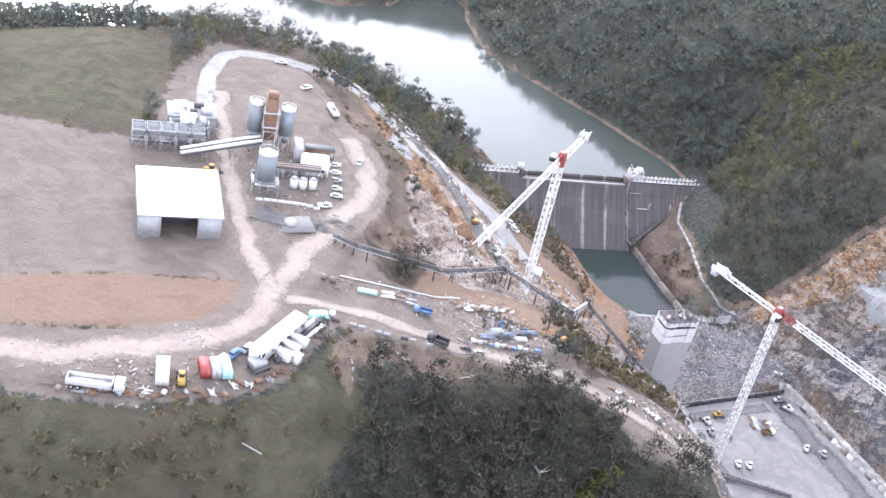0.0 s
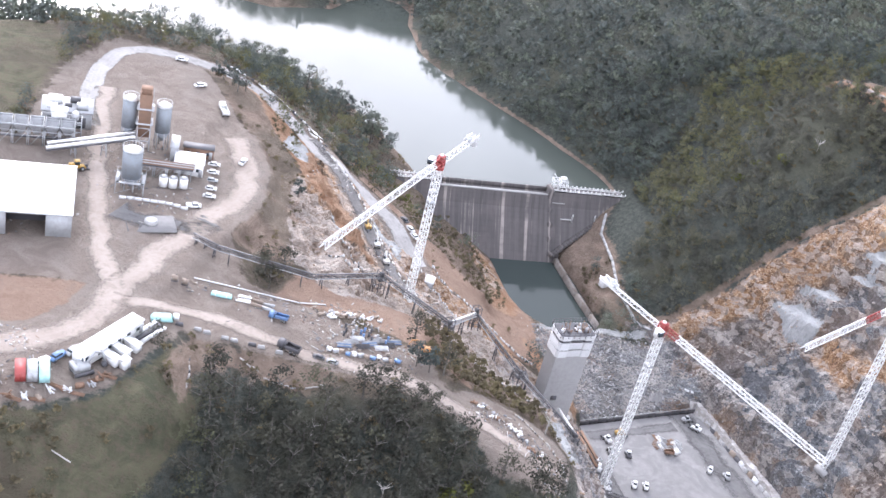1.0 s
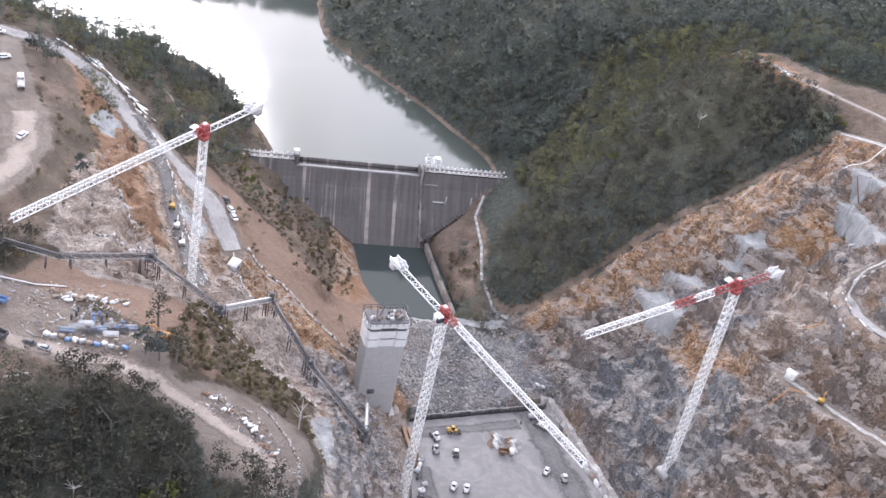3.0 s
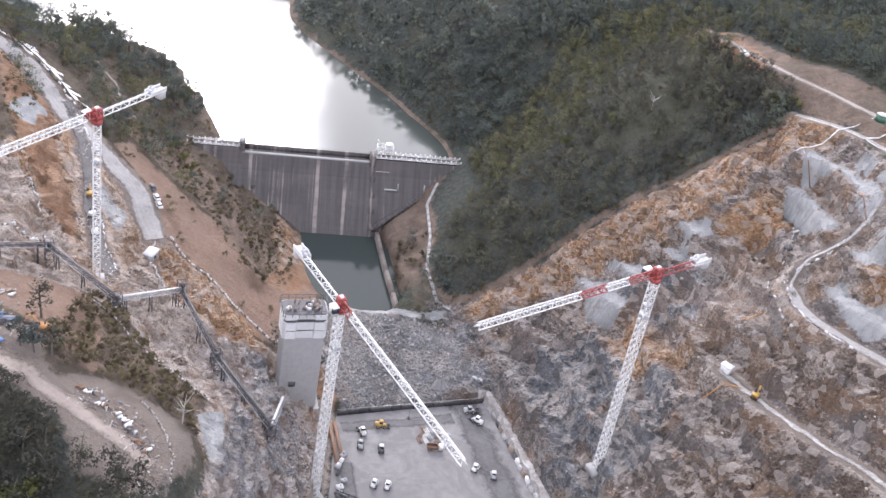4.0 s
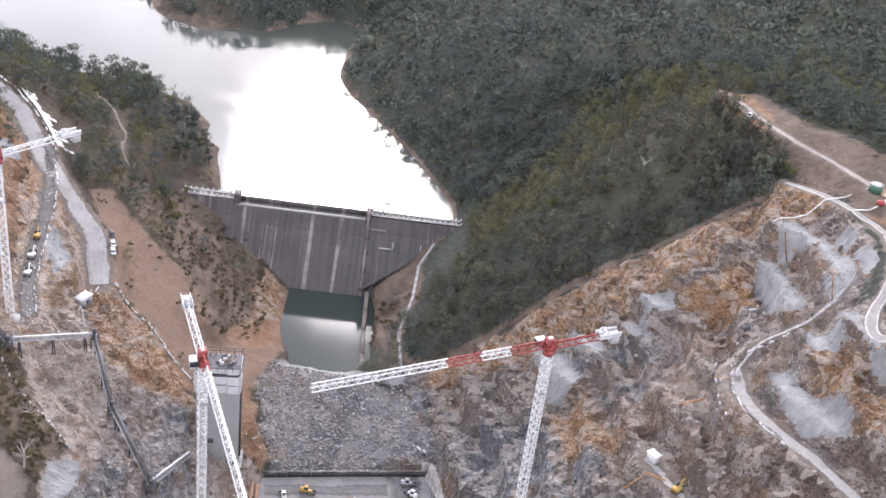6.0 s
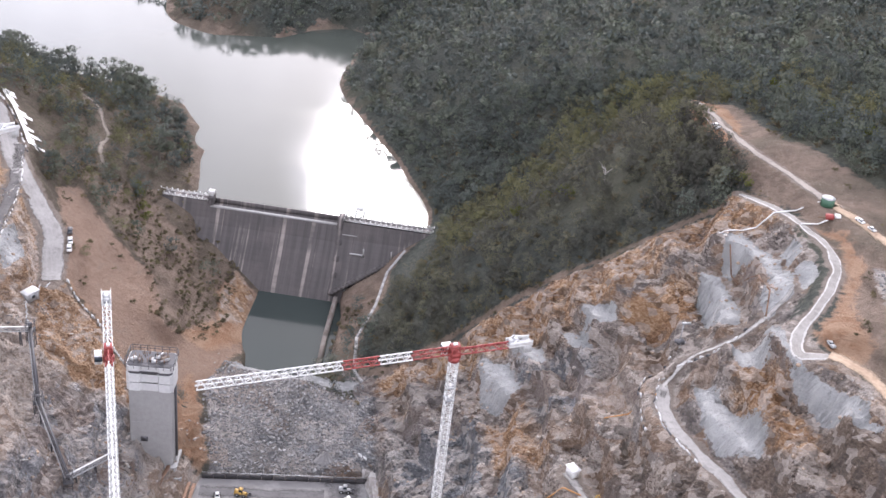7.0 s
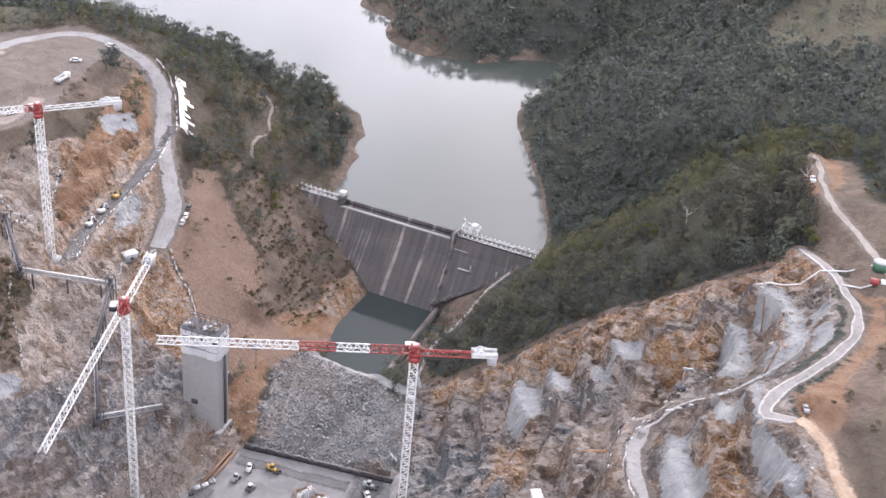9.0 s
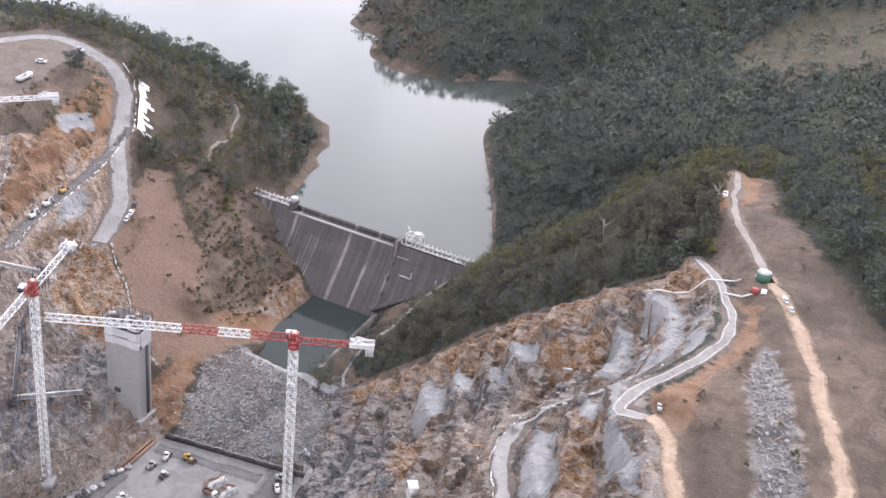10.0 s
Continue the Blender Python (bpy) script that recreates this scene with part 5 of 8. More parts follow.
# ---- intake tower ----
def build_tower():
    t = thing("intake_tower", "grey concrete intake tower under construction with stepped pale formwork collar", "tower", at=(100.5, 263.4, 1.0), turn=20.0)
    sx, sy = 9.9, 5.6

    def chamfered(a, b, c):
        return [(-a + c, -b), (a - c, -b), (a, -b + c), (a, b - c), (a - c, b), (-a + c, b), (-a, b - c), (-a, -b + c)]

    def notched(a, b, c, d):
        """A plan whose front and back step in at the middle."""
        return [(-a, -b + c), (-a + c, -b), (-d, -b), (-d + 0.35, -b + 0.35), (d - 0.35, -b + 0.35), (d, -b), (a - c, -b), (a, -b + c), (a, b - c), (a - c, b), (-a + c, b), (-a, b - c)]

    part("shaft", Kit().prism(chamfered(sx / 2, sy / 2, 0.2), 7.0, 33.7), CONCRETE, t)
    part("plinth", Kit().prism(chamfered(sx / 2 + 1.0, sy / 2 + 0.9, 0.5), 4.0, 11.6), CONCRETE, t)
    part("plinth", Kit().prism(chamfered(sx / 2 + 2.2, sy / 2 + 1.8, 0.5), 4.0, 9.0), CONCRETE, t)
    part("lift_joint", Kit().prism(chamfered(sx / 2 + 0.03, sy / 2 + 0.03, 0.2), 24.0, 24.1), CONCRETE, t)
    part("lift_joint", Kit().prism(chamfered(sx / 2 + 0.03, sy / 2 + 0.03, 0.2), 15.4, 15.5), CONCRETE, t)
    k = Kit().box(sx / 2 + 0.2, 0.8, 12.0, 0.5, 0.9, 21).box(-1.6, -sy / 2 - 0.1, 18.6, 1.7, 0.3, 1.3)
    part("slot", k, DARK_STEEL, t, "dark intake slot and opening")
    for z, h, grow, paint in ((33.4, 2.1, 0.4, PALE_CONCRETE), (35.8, 2.2, 0.42, PALE_CONCRETE), (38.9, 1.3, 0.44, PALE_CONCRETE)):
        part("formwork_band", Kit().prism(notched(sx / 2 + grow, sy / 2 + grow, 0.7, 2.3), z, z + h), paint, t, "pale concrete lift")
        if z < 38:
            # the recess is coloured dark to carry the shadow under each lift
            part("joint", Kit().prism(notched(sx / 2 + 0.12, sy / 2 + 0.12, 0.7, 2.3), z + h, 35.8 if z < 35 else 38.9), DARK_STEEL, t, "recessed joint between two lifts, painted dark for its shadow")
    k = Kit().prism(chamfered(sx / 2 + 0.2, sy / 2 + 0.2, 0.6), 40.2, 40.35)
    part("deck", k, DARK_STEEL, t, "dark cluttered working deck")
    a, b, k = sx / 2 + 0.6, sy / 2 + 0.6, Kit()
    ring = chamfered(a, b, 0.5)
    for (x0, y0), (x1, y1) in zip(ring, ring[1:] + ring[:1]):
        m = max(1, int(math.hypot(x1 - x0, y1 - y0) / 1.5))
        for i in range(m):
            x, y = x0 + (x1 - x0) * i / m, y0 + (y1 - y0) * i / m
            k.beam((x, y, 39.8), (x, y, 41.7), 0.12)
        for z in (40.9, 41.6):
            k.beam((x0, y0, z), (x1, y1, z), 0.1)
    part("guard_rail", k, DARK_STEEL, t)
    rng = random.Random(4)
    for _ in range(46):
        x, y = rng.uniform(-a + 1.4, a - 1.4), rng.uniform(-b + 1.4, b - 1.4)
        part("starter_bar", Kit().beam((x, y, 40.3), (x + rng.uniform(-0.1, 0.1), y, 41.2 + rng.random() * 0.8), 0.1), RUST, t)
    for _ in range(12):
        part("deck_store", Kit().box(rng.uniform(-a + 1.6, a - 1.6), rng.uniform(-b + 1.6, b - 1.6), 40.3, rng.uniform(0.6, 2.0), rng.uniform(0.4, 1.2), rng.uniform(0.3, 0.9), rng.uniform(0, 90)), rng.choice((PALE_CONCRETE, DARK_STEEL, STEEL, TIMBER)), t)
    for i in range(7):
        part("base_step", Kit().box(-3.0 + i * 0.5, -4.6 - 0.9 * i, 3.0, 5.0, 1.6, 8.2 - i * 0.75, 8 * i), CONCRETE, t)


build_tower()


# ---- tower cranes ----
def truss(kit, length, width, depth, bay, chord=0.16, web=0.09, x0=0.0, y=0.0, z=0.0, taper=0.0):
    """A jib of triangle section along x: two lower chords and one upper chord."""
    n = max(1, round(length / bay))
    for i in range(n):
        a, b = x0 + length * i / n, x0 + length * (i + 1) / n
        da, db = depth * (1 - taper * i / n), depth * (1 - taper * (i + 1) / n)
        m = (a + b) / 2
        dm = (da + db) / 2
        for s in (-1, 1):
            kit.beam((a, y + s * width / 2, z), (b, y + s * width / 2, z), chord)
            kit.beam((a, y + s * width / 2, z), (m, y, z + dm), web).beam((m, y, z + dm), (b, y + s * width / 2, z), web)
        kit.beam((a, y, z + da), (b, y, z + db), chord)
        kit.beam((a, y - width / 2, z), (a, y + width / 2, z), web)
        if i % 2 == 0:
            kit.beam((a, y - width / 2, z), (b, y + width / 2, z), web)
    return kit


def mast(kit, height, w, bay, chord=0.2, web=0.1):
    n = round(height / bay)
    for i in range(n):
        a, b = height * i / n, height * (i + 1) / n
        c = [(-w / 2, -w / 2), (w / 2, -w / 2), (w / 2, w / 2), (-w / 2, w / 2)]
        for j in range(4):
            (x0, y0), (x1, y1) = c[j], c[(j + 1) % 4]
            kit.beam((x0, y0, a), (x0, y0, b), chord)
            kit.beam((x0, y0, a), (x1, y1, a), web)
            m = (a + b) / 2
            kit.beam((x0, y0, a), (x1, y1, m), web).beam((x1, y1, m), (x0, y0, b), web)
    return kit


def build_crane(x, y, top, aim, reach, back, label, red_spans, mast_turn, rear=RED, foot=None):
    base = g(x, y) - 0.3 if foot is None else foot
    c = thing("tower_crane", label, "crane", "tower cranes", at=(x, y, base), turn=0)
    h = top - base - 2.2
    k = Kit()
    mast(k, h, 1.5, 2.0, 0.2, 0.1)
    m = part("mast", k, WHITE, c, "white lattice mast")
    m.matrix_basis = pose(0, 0, 0, 0, 0, mast_turn)
    k = Kit().box(0, 0, -1.5, 3.6, 3.6, 1.7, mast_turn)
    part("footing", k, CONCRETE, c)
    head = h + 0.2

    def turned(name, kit, material, tag=""):
        o = part(name, kit, material, c, tag)
        o.matrix_basis = pose(0, 0, head, 0, 0, aim)
        return o

    turned("climbing_collar", Kit().box(0, 0, -9.5, 1.75, 1.75, 0.4), STEEL)
    turned("mast_platform", Kit().box(0, 0, -6.5, 1.7, 1.7, 0.15), STEEL)
    turned("slewing_ring", Kit().tube((0, 0, -0.3), (0, 0, 0.7), 1.15, 14).box(0, 0, 0.7, 1.9, 1.7, 0.9), RED, "red slewing ring")
    k = Kit()
    for sx in (-0.9, 0.9):
        for sy in (-0.8, 0.8):
            k.beam((sx, sy, 0.6), (sx * 0.8, sy * 0.8, 3.2), 0.24)
            k.beam((sx, sy, 0.8), (-sx * 0.8, sy * 0.9, 3.0), 0.14)
    k.box(0, 0, 3.0, 1.8, 1.6, 0.25).box(0.2, 0, 1.5, 1.2, 1.1, 1.2)
    turned("head_frame", k, RED, "red head frame")
    cab = turned("cab", Kit().box(0.9, -1.9, 0.2, 1.9, 1.4, 2.1), WHITE, "white operator's cab")
    part("window", Kit().box(1.55, -1.9, 0.8, 0.7, 1.45, 1.2), GLASS, cab)
    # the jib in painted sections
    spans, at = [], 1.0
    for a, b in red_spans:
        if a > at:
            spans.append((at, a, WHITE, "white jib section"))
        spans.append((a, b, RED, "red jib section"))
        at = b
    spans.append((at, reach, WHITE, "white jib section"))
    for a, b, material, tag in spans:
        turned("jib_section", truss(Kit(), b - a, 1.3, 1.4, 1.7, 0.2, 0.11, x0=a, z=1.6), material, tag)
    k = Kit()
    truss(k, back - 5.5, 1.6, 0.9, 2.4, 0.2, 0.12, x0=-(back - 4.5), z=1.4)
    turned("counter_jib", k, rear, "red counter-jib" if rear is RED else "white counter-jib")
    k = Kit().box(-back + 2.6, 0, 1.4, 5.0, 2.0, 0.3)
    for s in (-1, 1):
        k.box(-back + 2.6, s * 0.95, 1.7, 5.0, 0.08, 0.9)
    turned("winch_deck", k, WHITE)
    turned("winch", Kit().tube((-back + 3.4, -0.7, 2.3), (-back + 3.4, 0.7, 2.3), 0.6, 10).box(-back + 4.4, 0, 1.7, 1.0, 1.2, 0.9), STEEL)
    k = Kit()
    for i in range(4):
        k.box(-back + 0.4 + i * 0.42, 0, -0.3, 0.36, 1.7, 2.3)
    turned("counterweight", k, PALE_CONCRETE)
    k = Kit()
    for s in (-0.9, 0.9):
        k.beam((-back + 5.0, s, 1.8), (-back + 3.6, s, 3.0), 0.16).beam((-back + 3.6, s, 3.0), (-back + 0.6, s, 2.2), 0.16)
    turned("winch_guard", k, WHITE, "white slanting guard frame")
    turned("head_lamp_box", Kit().box(0.0, 0.0, 3.25, 0.8, 0.6, 0.35), WHITE)
    turned("trolley", Kit().box(reach * 0.62, 0, 1.2, 1.4, 1.3, 0.35), DARK_STEEL)
    turned("hoist_rope", Kit().tube((reach * 0.62, 0, 1.2), (reach * 0.62, 0, -3.0), 0.04, 4).box(reach * 0.62, 0, -3.6, 0.4, 0.3, 0.7), DARK_STEEL)
    return c


build_crane(54.0, 252.8, 87.6, math.degrees(math.atan2(-49, -23)), 54.0, 20.0, "white lattice tower crane with red head on the rock bench", [(1.0, 3.2)], 25, WHITE)
build_crane(111.9, 231.5, 67.2, -54.5, 49.5, 22.0, "tall white tower crane with short red root section beside the slab", [(1.0, 5.0)], 40, WHITE)
build_crane(175.5, 250.1, 77.0, math.degrees(math.atan2(-32, -36.5)), 48.5, 16.0, "white and red banded tower crane on the cut rock slope", [(1.0, 8.6), (15.0, 22.0)], 30)

# ---- large shed ----
def build_shed():
    s = thing("storage_shed", "large steel shed with gleaming white low roof and open bay", "shed", at=(-34.0, 230.0, 66), turn=14)
    w, d, e, r = 18.0, 19.0, 5.8, 7.0
    for x, a in ((-6.6, 4.8), (6.4, 5.2)):
        part("front_wall", Kit().box(x, -d / 2, 0, a, 0.25, e), STEEL, s)
    part("lintel", Kit().box(-0.2, -d / 2, e - 0.5, 8.5, 0.25, 0.5), STEEL, s)
    part("rear_wall", Kit().box(0, d / 2, 0, w, 0.25, r), STEEL, s)
    for sx in (-1, 1):
        part("side_wall", Kit()._hexa([(sx * w / 2 - 0.12, -d / 2, 0), (sx * w / 2 + 0.12, -d / 2, 0), (sx * w / 2 + 0.12, d / 2, 0), (sx * w / 2 - 0.12, d / 2, 0), (sx * w / 2 - 0.12, -d / 2, e), (sx * w / 2 + 0.12, -d / 2, e), (sx * w / 2 + 0.12, d / 2, r), (sx * w / 2 - 0.12, d / 2, r)]), STEEL, s)
    n = 12
    for i in range(n):
        a, b = -w / 2 - 0.4 + (w + 0.8) * i / n, -w / 2 - 0.4 + (w + 0.8) * (i + 1) / n - 0.03
        part("roof_sheet", Kit()._hexa([(a, -d / 2 - 0.5, e), (b, -d / 2 - 0.5, e), (b, d / 2 + 0.5, r), (a, d / 2 + 0.5, r), (a, -d / 2 - 0.5, e + 0.15), (b, -d / 2 - 0.5, e + 0.15), (b, d / 2 + 0.5, r + 0.15), (a, d / 2 + 0.5, r + 0.15)]), ROOF_WHITE, s)
    # added dark sheet that stands in for the shade inside the open bay
    part("bay_shadow_wall", Kit().box(-0.2, -d / 2 + 6, 0, 8.6, 0.2, e), DARK_STEEL, s)


build_shed()


def build_silo(x, y, r, h, leg, label):
    s = thing("cement_silo", label, "silo", "cement silos", at=(x, y, g(x, y)))
    part("drum", Kit().tube((0, 0, leg), (0, 0, leg + h), r, 24), SILO, s)
    part("cone", Kit().tube((0, 0, leg - 2.6), (0, 0, leg), 0.5, 20, r), SILO, s)
    part("roof", Kit().tube((0, 0, leg + h), (0, 0, leg + h + 0.9), r + 0.1, 24, 0.8), ROOF_WHITE, s, "white conical roof")
    for k in range(6):
        a = math.pi * k / 3
        part("leg", Kit().beam((r * 0.9 * math.cos(a), r * 0.9 * math.sin(a), 0), (r * 0.9 * math.cos(a), r * 0.9 * math.sin(a), leg + 0.4), 0.28), STEEL, s)
    k = Kit()
    for i in range(20):
        a = 2 * math.pi * i / 20
        b = 2 * math.pi * (i + 1) / 20
        k.beam((r * math.cos(a), r * math.sin(a), leg + h), (r * math.cos(a), r * math.sin(a), leg + h + 1.1), 0.06)
        k.beam((r * math.cos(a), r * math.sin(a), leg + h + 1.1), (r * math.cos(b), r * math.sin(b), leg + h + 1.1), 0.06)
    part("roof_rail", k, WHITE, s)


build_silo(-22.5, 269.5, 1.9, 7.5, 5.0, "grey steel cement silo with white roof beside the mixing tower")
build_silo(-14.5, 271.0, 1.9, 7.0, 4.5, "tall grey cement silo on steel legs with white roof")
build_silo(-16.5, 248.5, 2.3, 7.0, 3.4, "broad grey cement silo with white roof")

# ---- vehicles and machines ----
def wheels(parent, spots, r, w):
    """Wheels with steel rims; a spot is the hub."""
    for x, y in spots:
        o = part("wheel", Kit().tube((x, y - w / 2, r), (x, y + w / 2, r), r, 12), RUBBER, parent)
        part("rim", Kit().tube((x, y - w / 2 - 0.02, r), (x, y + w / 2 + 0.02, r), r * 0.55, 8), STEEL, o)


def smaller(ob, s):
    ob.scale = (s, s, s)
    return ob


def on_ground(x, y, z=None):
    return (x, y, g(x, y) + 0.1 if z is None else z)


def build_car(x, y, turn, paint, label, group="parked cars", tray=False, z=None):
    c = thing("utility_car" if tray else "car", label, "car", group, on_ground(x, y, z), turn)
    k = Kit().box(0, 0, 0.35, 4.7, 1.8, 0.55).box(0.1, 0, 0.9, 4.5, 1.7, 0.12)
    part("body", k, paint, c)
    cx, cl = (0.5, 1.9) if tray else (-0.2, 2.7)
    part("cabin", Kit().box(cx, 0, 0.95, cl, 1.6, 0.62, 0, 0.82), GLASS, c, "dark glazed cabin")
    part("roof", Kit().box(cx, 0, 1.5, cl * 0.82, 1.36, 0.08), paint, c)
    if tray:
        part("tray", Kit().box(-1.5, 0, 0.95, 1.7, 1.75, 0.35), paint, c)
    wheels(c, [(1.5, -0.85), (1.5, 0.85), (-1.45, -0.85), (-1.45, 0.85)], 0.36, 0.24)
    return c


def build_truck(x, y, turn, cab, body, label, group="trucks", length=7.5, z=None, load=None):
    t = thing("truck", label, "truck", group, on_ground(x, y, z), turn)
    part("chassis", Kit().box(0, 0, 0.7, length, 1.0, 0.35), DARK_STEEL, t)
    c = part("cab", Kit().box(length / 2 - 0.9, 0, 0.8, 1.9, 2.3, 1.9, 0, 0.92), cab, t)
    part("windscreen", Kit().box(length / 2 - 0.02, 0, 1.75, 0.12, 2.0, 0.75), GLASS, c)
    k, bl = Kit(), length - 2.3
    k.box(-1.1, 0, 1.1, bl, 2.4, 0.2)
    for s in (-1, 1):
        k.box(-1.1, s * 1.15, 1.3, bl, 0.1, 1.0)
    k.box(-1.1 - bl / 2, 0, 1.3, 0.1, 2.4, 0.9).box(-1.1 + bl / 2, 0, 1.3, 0.12, 2.4, 1.3)
    part("tipper_body", k, body, t)
    if load:
        rng, k = random.Random(9), Kit()
        for _ in range(14):
            k.lump(-1.1 + rng.uniform(-bl / 2.4, bl / 2.4), rng.uniform(-0.8, 0.8), 1.8, 0.7, rng)
        part("load", k, load, t)
    wheels(t, [(a, s) for a in (length / 2 - 1.3, -length / 2 + 1.0, -length / 2 + 2.2) for s in (-0.95, 0.95)], 0.5, 0.35)
    return t


def build_loader(x, y, turn, paint, label, z=None, bucket=True, group="earthmoving machines"):
    m = thing("wheel_loader", label, "loader", group, on_ground(x, y, z), turn)
    part("rear_body", Kit().box(-1.3, 0, 0.8, 2.6, 1.9, 1.2).box(-1.8, 0, 2.0, 1.6, 1.6, 0.3), paint, m)
    part("front_body", Kit().box(1.0, 0, 0.8, 1.8, 1.4, 0.8), paint, m)
    c = part("cab", Kit().box(-0.2, 0, 1.9, 1.4, 1.4, 1.3, 0, 0.9), GLASS, m, "dark glazed cab")
    part("cab_roof", Kit().box(-0.2, 0, 3.2, 1.6, 1.6, 0.12), paint, c)
    if bucket:
        k = Kit()
        for s in (-0.55, 0.55):
            k.beam((0.9, s, 1.5), (2.7, s, 0.7), 0.22, 0.35)
        part("lift_arm", k, paint, m)
        part("bucket", Kit().box(3.1, 0, 0.25, 0.9, 2.5, 0.12).box(2.7, 0, 0.3, 0.15, 2.5, 0.9).box(3.1, 1.2, 0.3, 0.9, 0.1, 0.7).box(3.1, -1.2, 0.3, 0.9, 0.1, 0.7), DARK_STEEL, m)
    wheels(m, [(1.3, -1.05), (1.3, 1.05), (-1.5, -1.05), (-1.5, 1.05)], 0.72, 0.5)
    return m


def build_roller(x, y, turn, paint, label, z=None):
    m = thing("drum_roller", label, "roller", "earthmoving machines", on_ground(x, y, z), turn)
    part("body", Kit().box(-1.2, 0, 0.9, 2.6, 1.8, 1.0), paint, m)
    part("drum", Kit().tube((1.5, -1.05, 0.75), (1.5, 1.05, 0.75), 0.75, 16), STEEL, m)
    for s in (-1.15, 1.15):
        part("drum_yoke", Kit().box(1.0, s, 0.6, 2.4, 0.16, 0.4), paint, m)
    c = part("cab", Kit().box(-0.4, 0, 1.9, 1.3, 1.4, 1.1), GLASS, m)
    part("canopy", Kit().box(-0.4, 0, 3.0, 1.8, 1.7, 0.12), WHITE, c, "white sun canopy")
    wheels(m, [(-1.5, -0.95), (-1.5, 0.95)], 0.7, 0.45)
    return m


def build_excavator(x, y, turn, paint, label, z=None, reach=4.4):
    m = thing("excavator", label, "excavator", "earthmoving machines", on_ground(x, y, z), turn)
    for s in (-1.1, 1.1):
        part("track", Kit().box(0, s, 0.0, 3.8, 0.55, 0.8, 0, 0.92), DARK_STEEL, m)
    part("house", Kit().box(-0.5, 0, 0.95, 3.2, 2.4, 1.2).box(-1.6, 0, 1.2, 1.0, 2.5, 1.1), paint, m)
    part("cab", Kit().box(0.8, 0.75, 1.0, 1.4, 0.9, 1.8, 0, 0.93), GLASS, m)
    boom = part("boom", Kit().beam((0.7, -0.1, 1.6), (reach * 0.6, -0.1, 4.2), 0.4, 0.5).beam((reach * 0.6, -0.1, 4.2), (reach, -0.1, 3.6), 0.35, 0.45), paint, m)
    arm = part("arm", Kit().beam((reach, -0.1, 3.8), (reach + 0.9, -0.1, 1.2), 0.3, 0.35), paint, m)
    part("bucket", Kit().box(reach + 0.7, -0.1, 0.3, 1.0, 1.0, 0.9, 0, 0.7), DARK_STEEL, arm)
    return m


def build_container(x, y, turn, paint, label, z=None, group="shipping containers"):
    c = thing("shipping_container", label, "container", group, on_ground(x, y, z), turn)
    part("shell", Kit().box(0, 0, 0.1, 6.0, 2.4, 2.4), paint, c)
    for s in (-1.2, 1.2):
        k = Kit().box(0, s, 0.15, 5.7, 0.03, 0.1)
        for i in range(19):
            k.box(-2.85 + i * 0.317, s, 0.2, 0.14, 0.08, 2.2)
        part("corrugation", k, paint, c)
    for s in (-0.6, 0.6):
        part("door", Kit().box(-3.02, s, 0.25, 0.06, 1.1, 2.1), paint, c)
    for a in (-2.95, 2.95):
        for b in (-1.16, 1.16):
            part("corner_post", Kit().box(a, b, 0.05, 0.16, 0.16, 2.5), paint, c)
    return c


def build_hut(x, y, turn, sx, sy, h, label, wall=WHITE, roof=ROOF_WHITE, group="site huts", z=None, windows=3):
    u = thing("site_hut", label, "hut", group, on_ground(x, y, z), turn)
    part("wall", Kit().box(0, 0, 0.2, sx, sy, h), wall, u)
    k = Kit()
    k._hexa([(-sx / 2 - 0.2, -sy / 2 - 0.2, h + 0.2), (sx / 2 + 0.2, -sy / 2 - 0.2, h + 0.2), (sx / 2 + 0.2, sy / 2 + 0.2, h + 0.2), (-sx / 2 - 0.2, sy / 2 + 0.2, h + 0.2), (-sx / 2 - 0.2, -sy / 2 - 0.2, h + 0.32), (sx / 2 + 0.2, -sy / 2 - 0.2, h + 0.32), (sx / 2 + 0.2, sy / 2 + 0.2, h + 0.45), (-sx / 2 - 0.2, sy / 2 + 0.2, h + 0.45)])
    part("roof", k, roof, u)
    for i in range(windows):
        a = -sx / 2 + sx * (i + 0.6) / (windows + 0.2)
        part("window", Kit().box(a, -sy / 2 - 0.02, h * 0.45, 0.9, 0.06, 0.8), GLASS, u)
    part("door", Kit().box(sx / 2 - 0.7, -sy / 2 - 0.03, 0.2, 0.85, 0.06, 2.0), STEEL, u)
    return u

# ---- concrete plant ----
def frame_tower(kit, x, y, z, sx, sy, h, floors, w=0.25):
    """Open steel frame with braces."""
    for a in (-1, 1):
        for b in (-1, 1):
            kit.beam((x + a * sx / 2, y + b * sy / 2, z), (x + a * sx / 2, y + b * sy / 2, z + h), w)
    for f in range(1, floors + 1):
        zz = z + h * f / floors
        for a in (-1, 1):
            kit.beam((x + a * sx / 2, y - sy / 2, zz), (x + a * sx / 2, y + sy / 2, zz), w * 0.8)
            kit.beam((x - sx / 2, y + a * sy / 2, zz), (x + sx / 2, y + a * sy / 2, zz), w * 0.8)
            kit.beam((x - sx / 2, y + a * sy / 2, zz - h / floors), (x + sx / 2, y + a * sy / 2, zz), w * 0.5)
    return kit


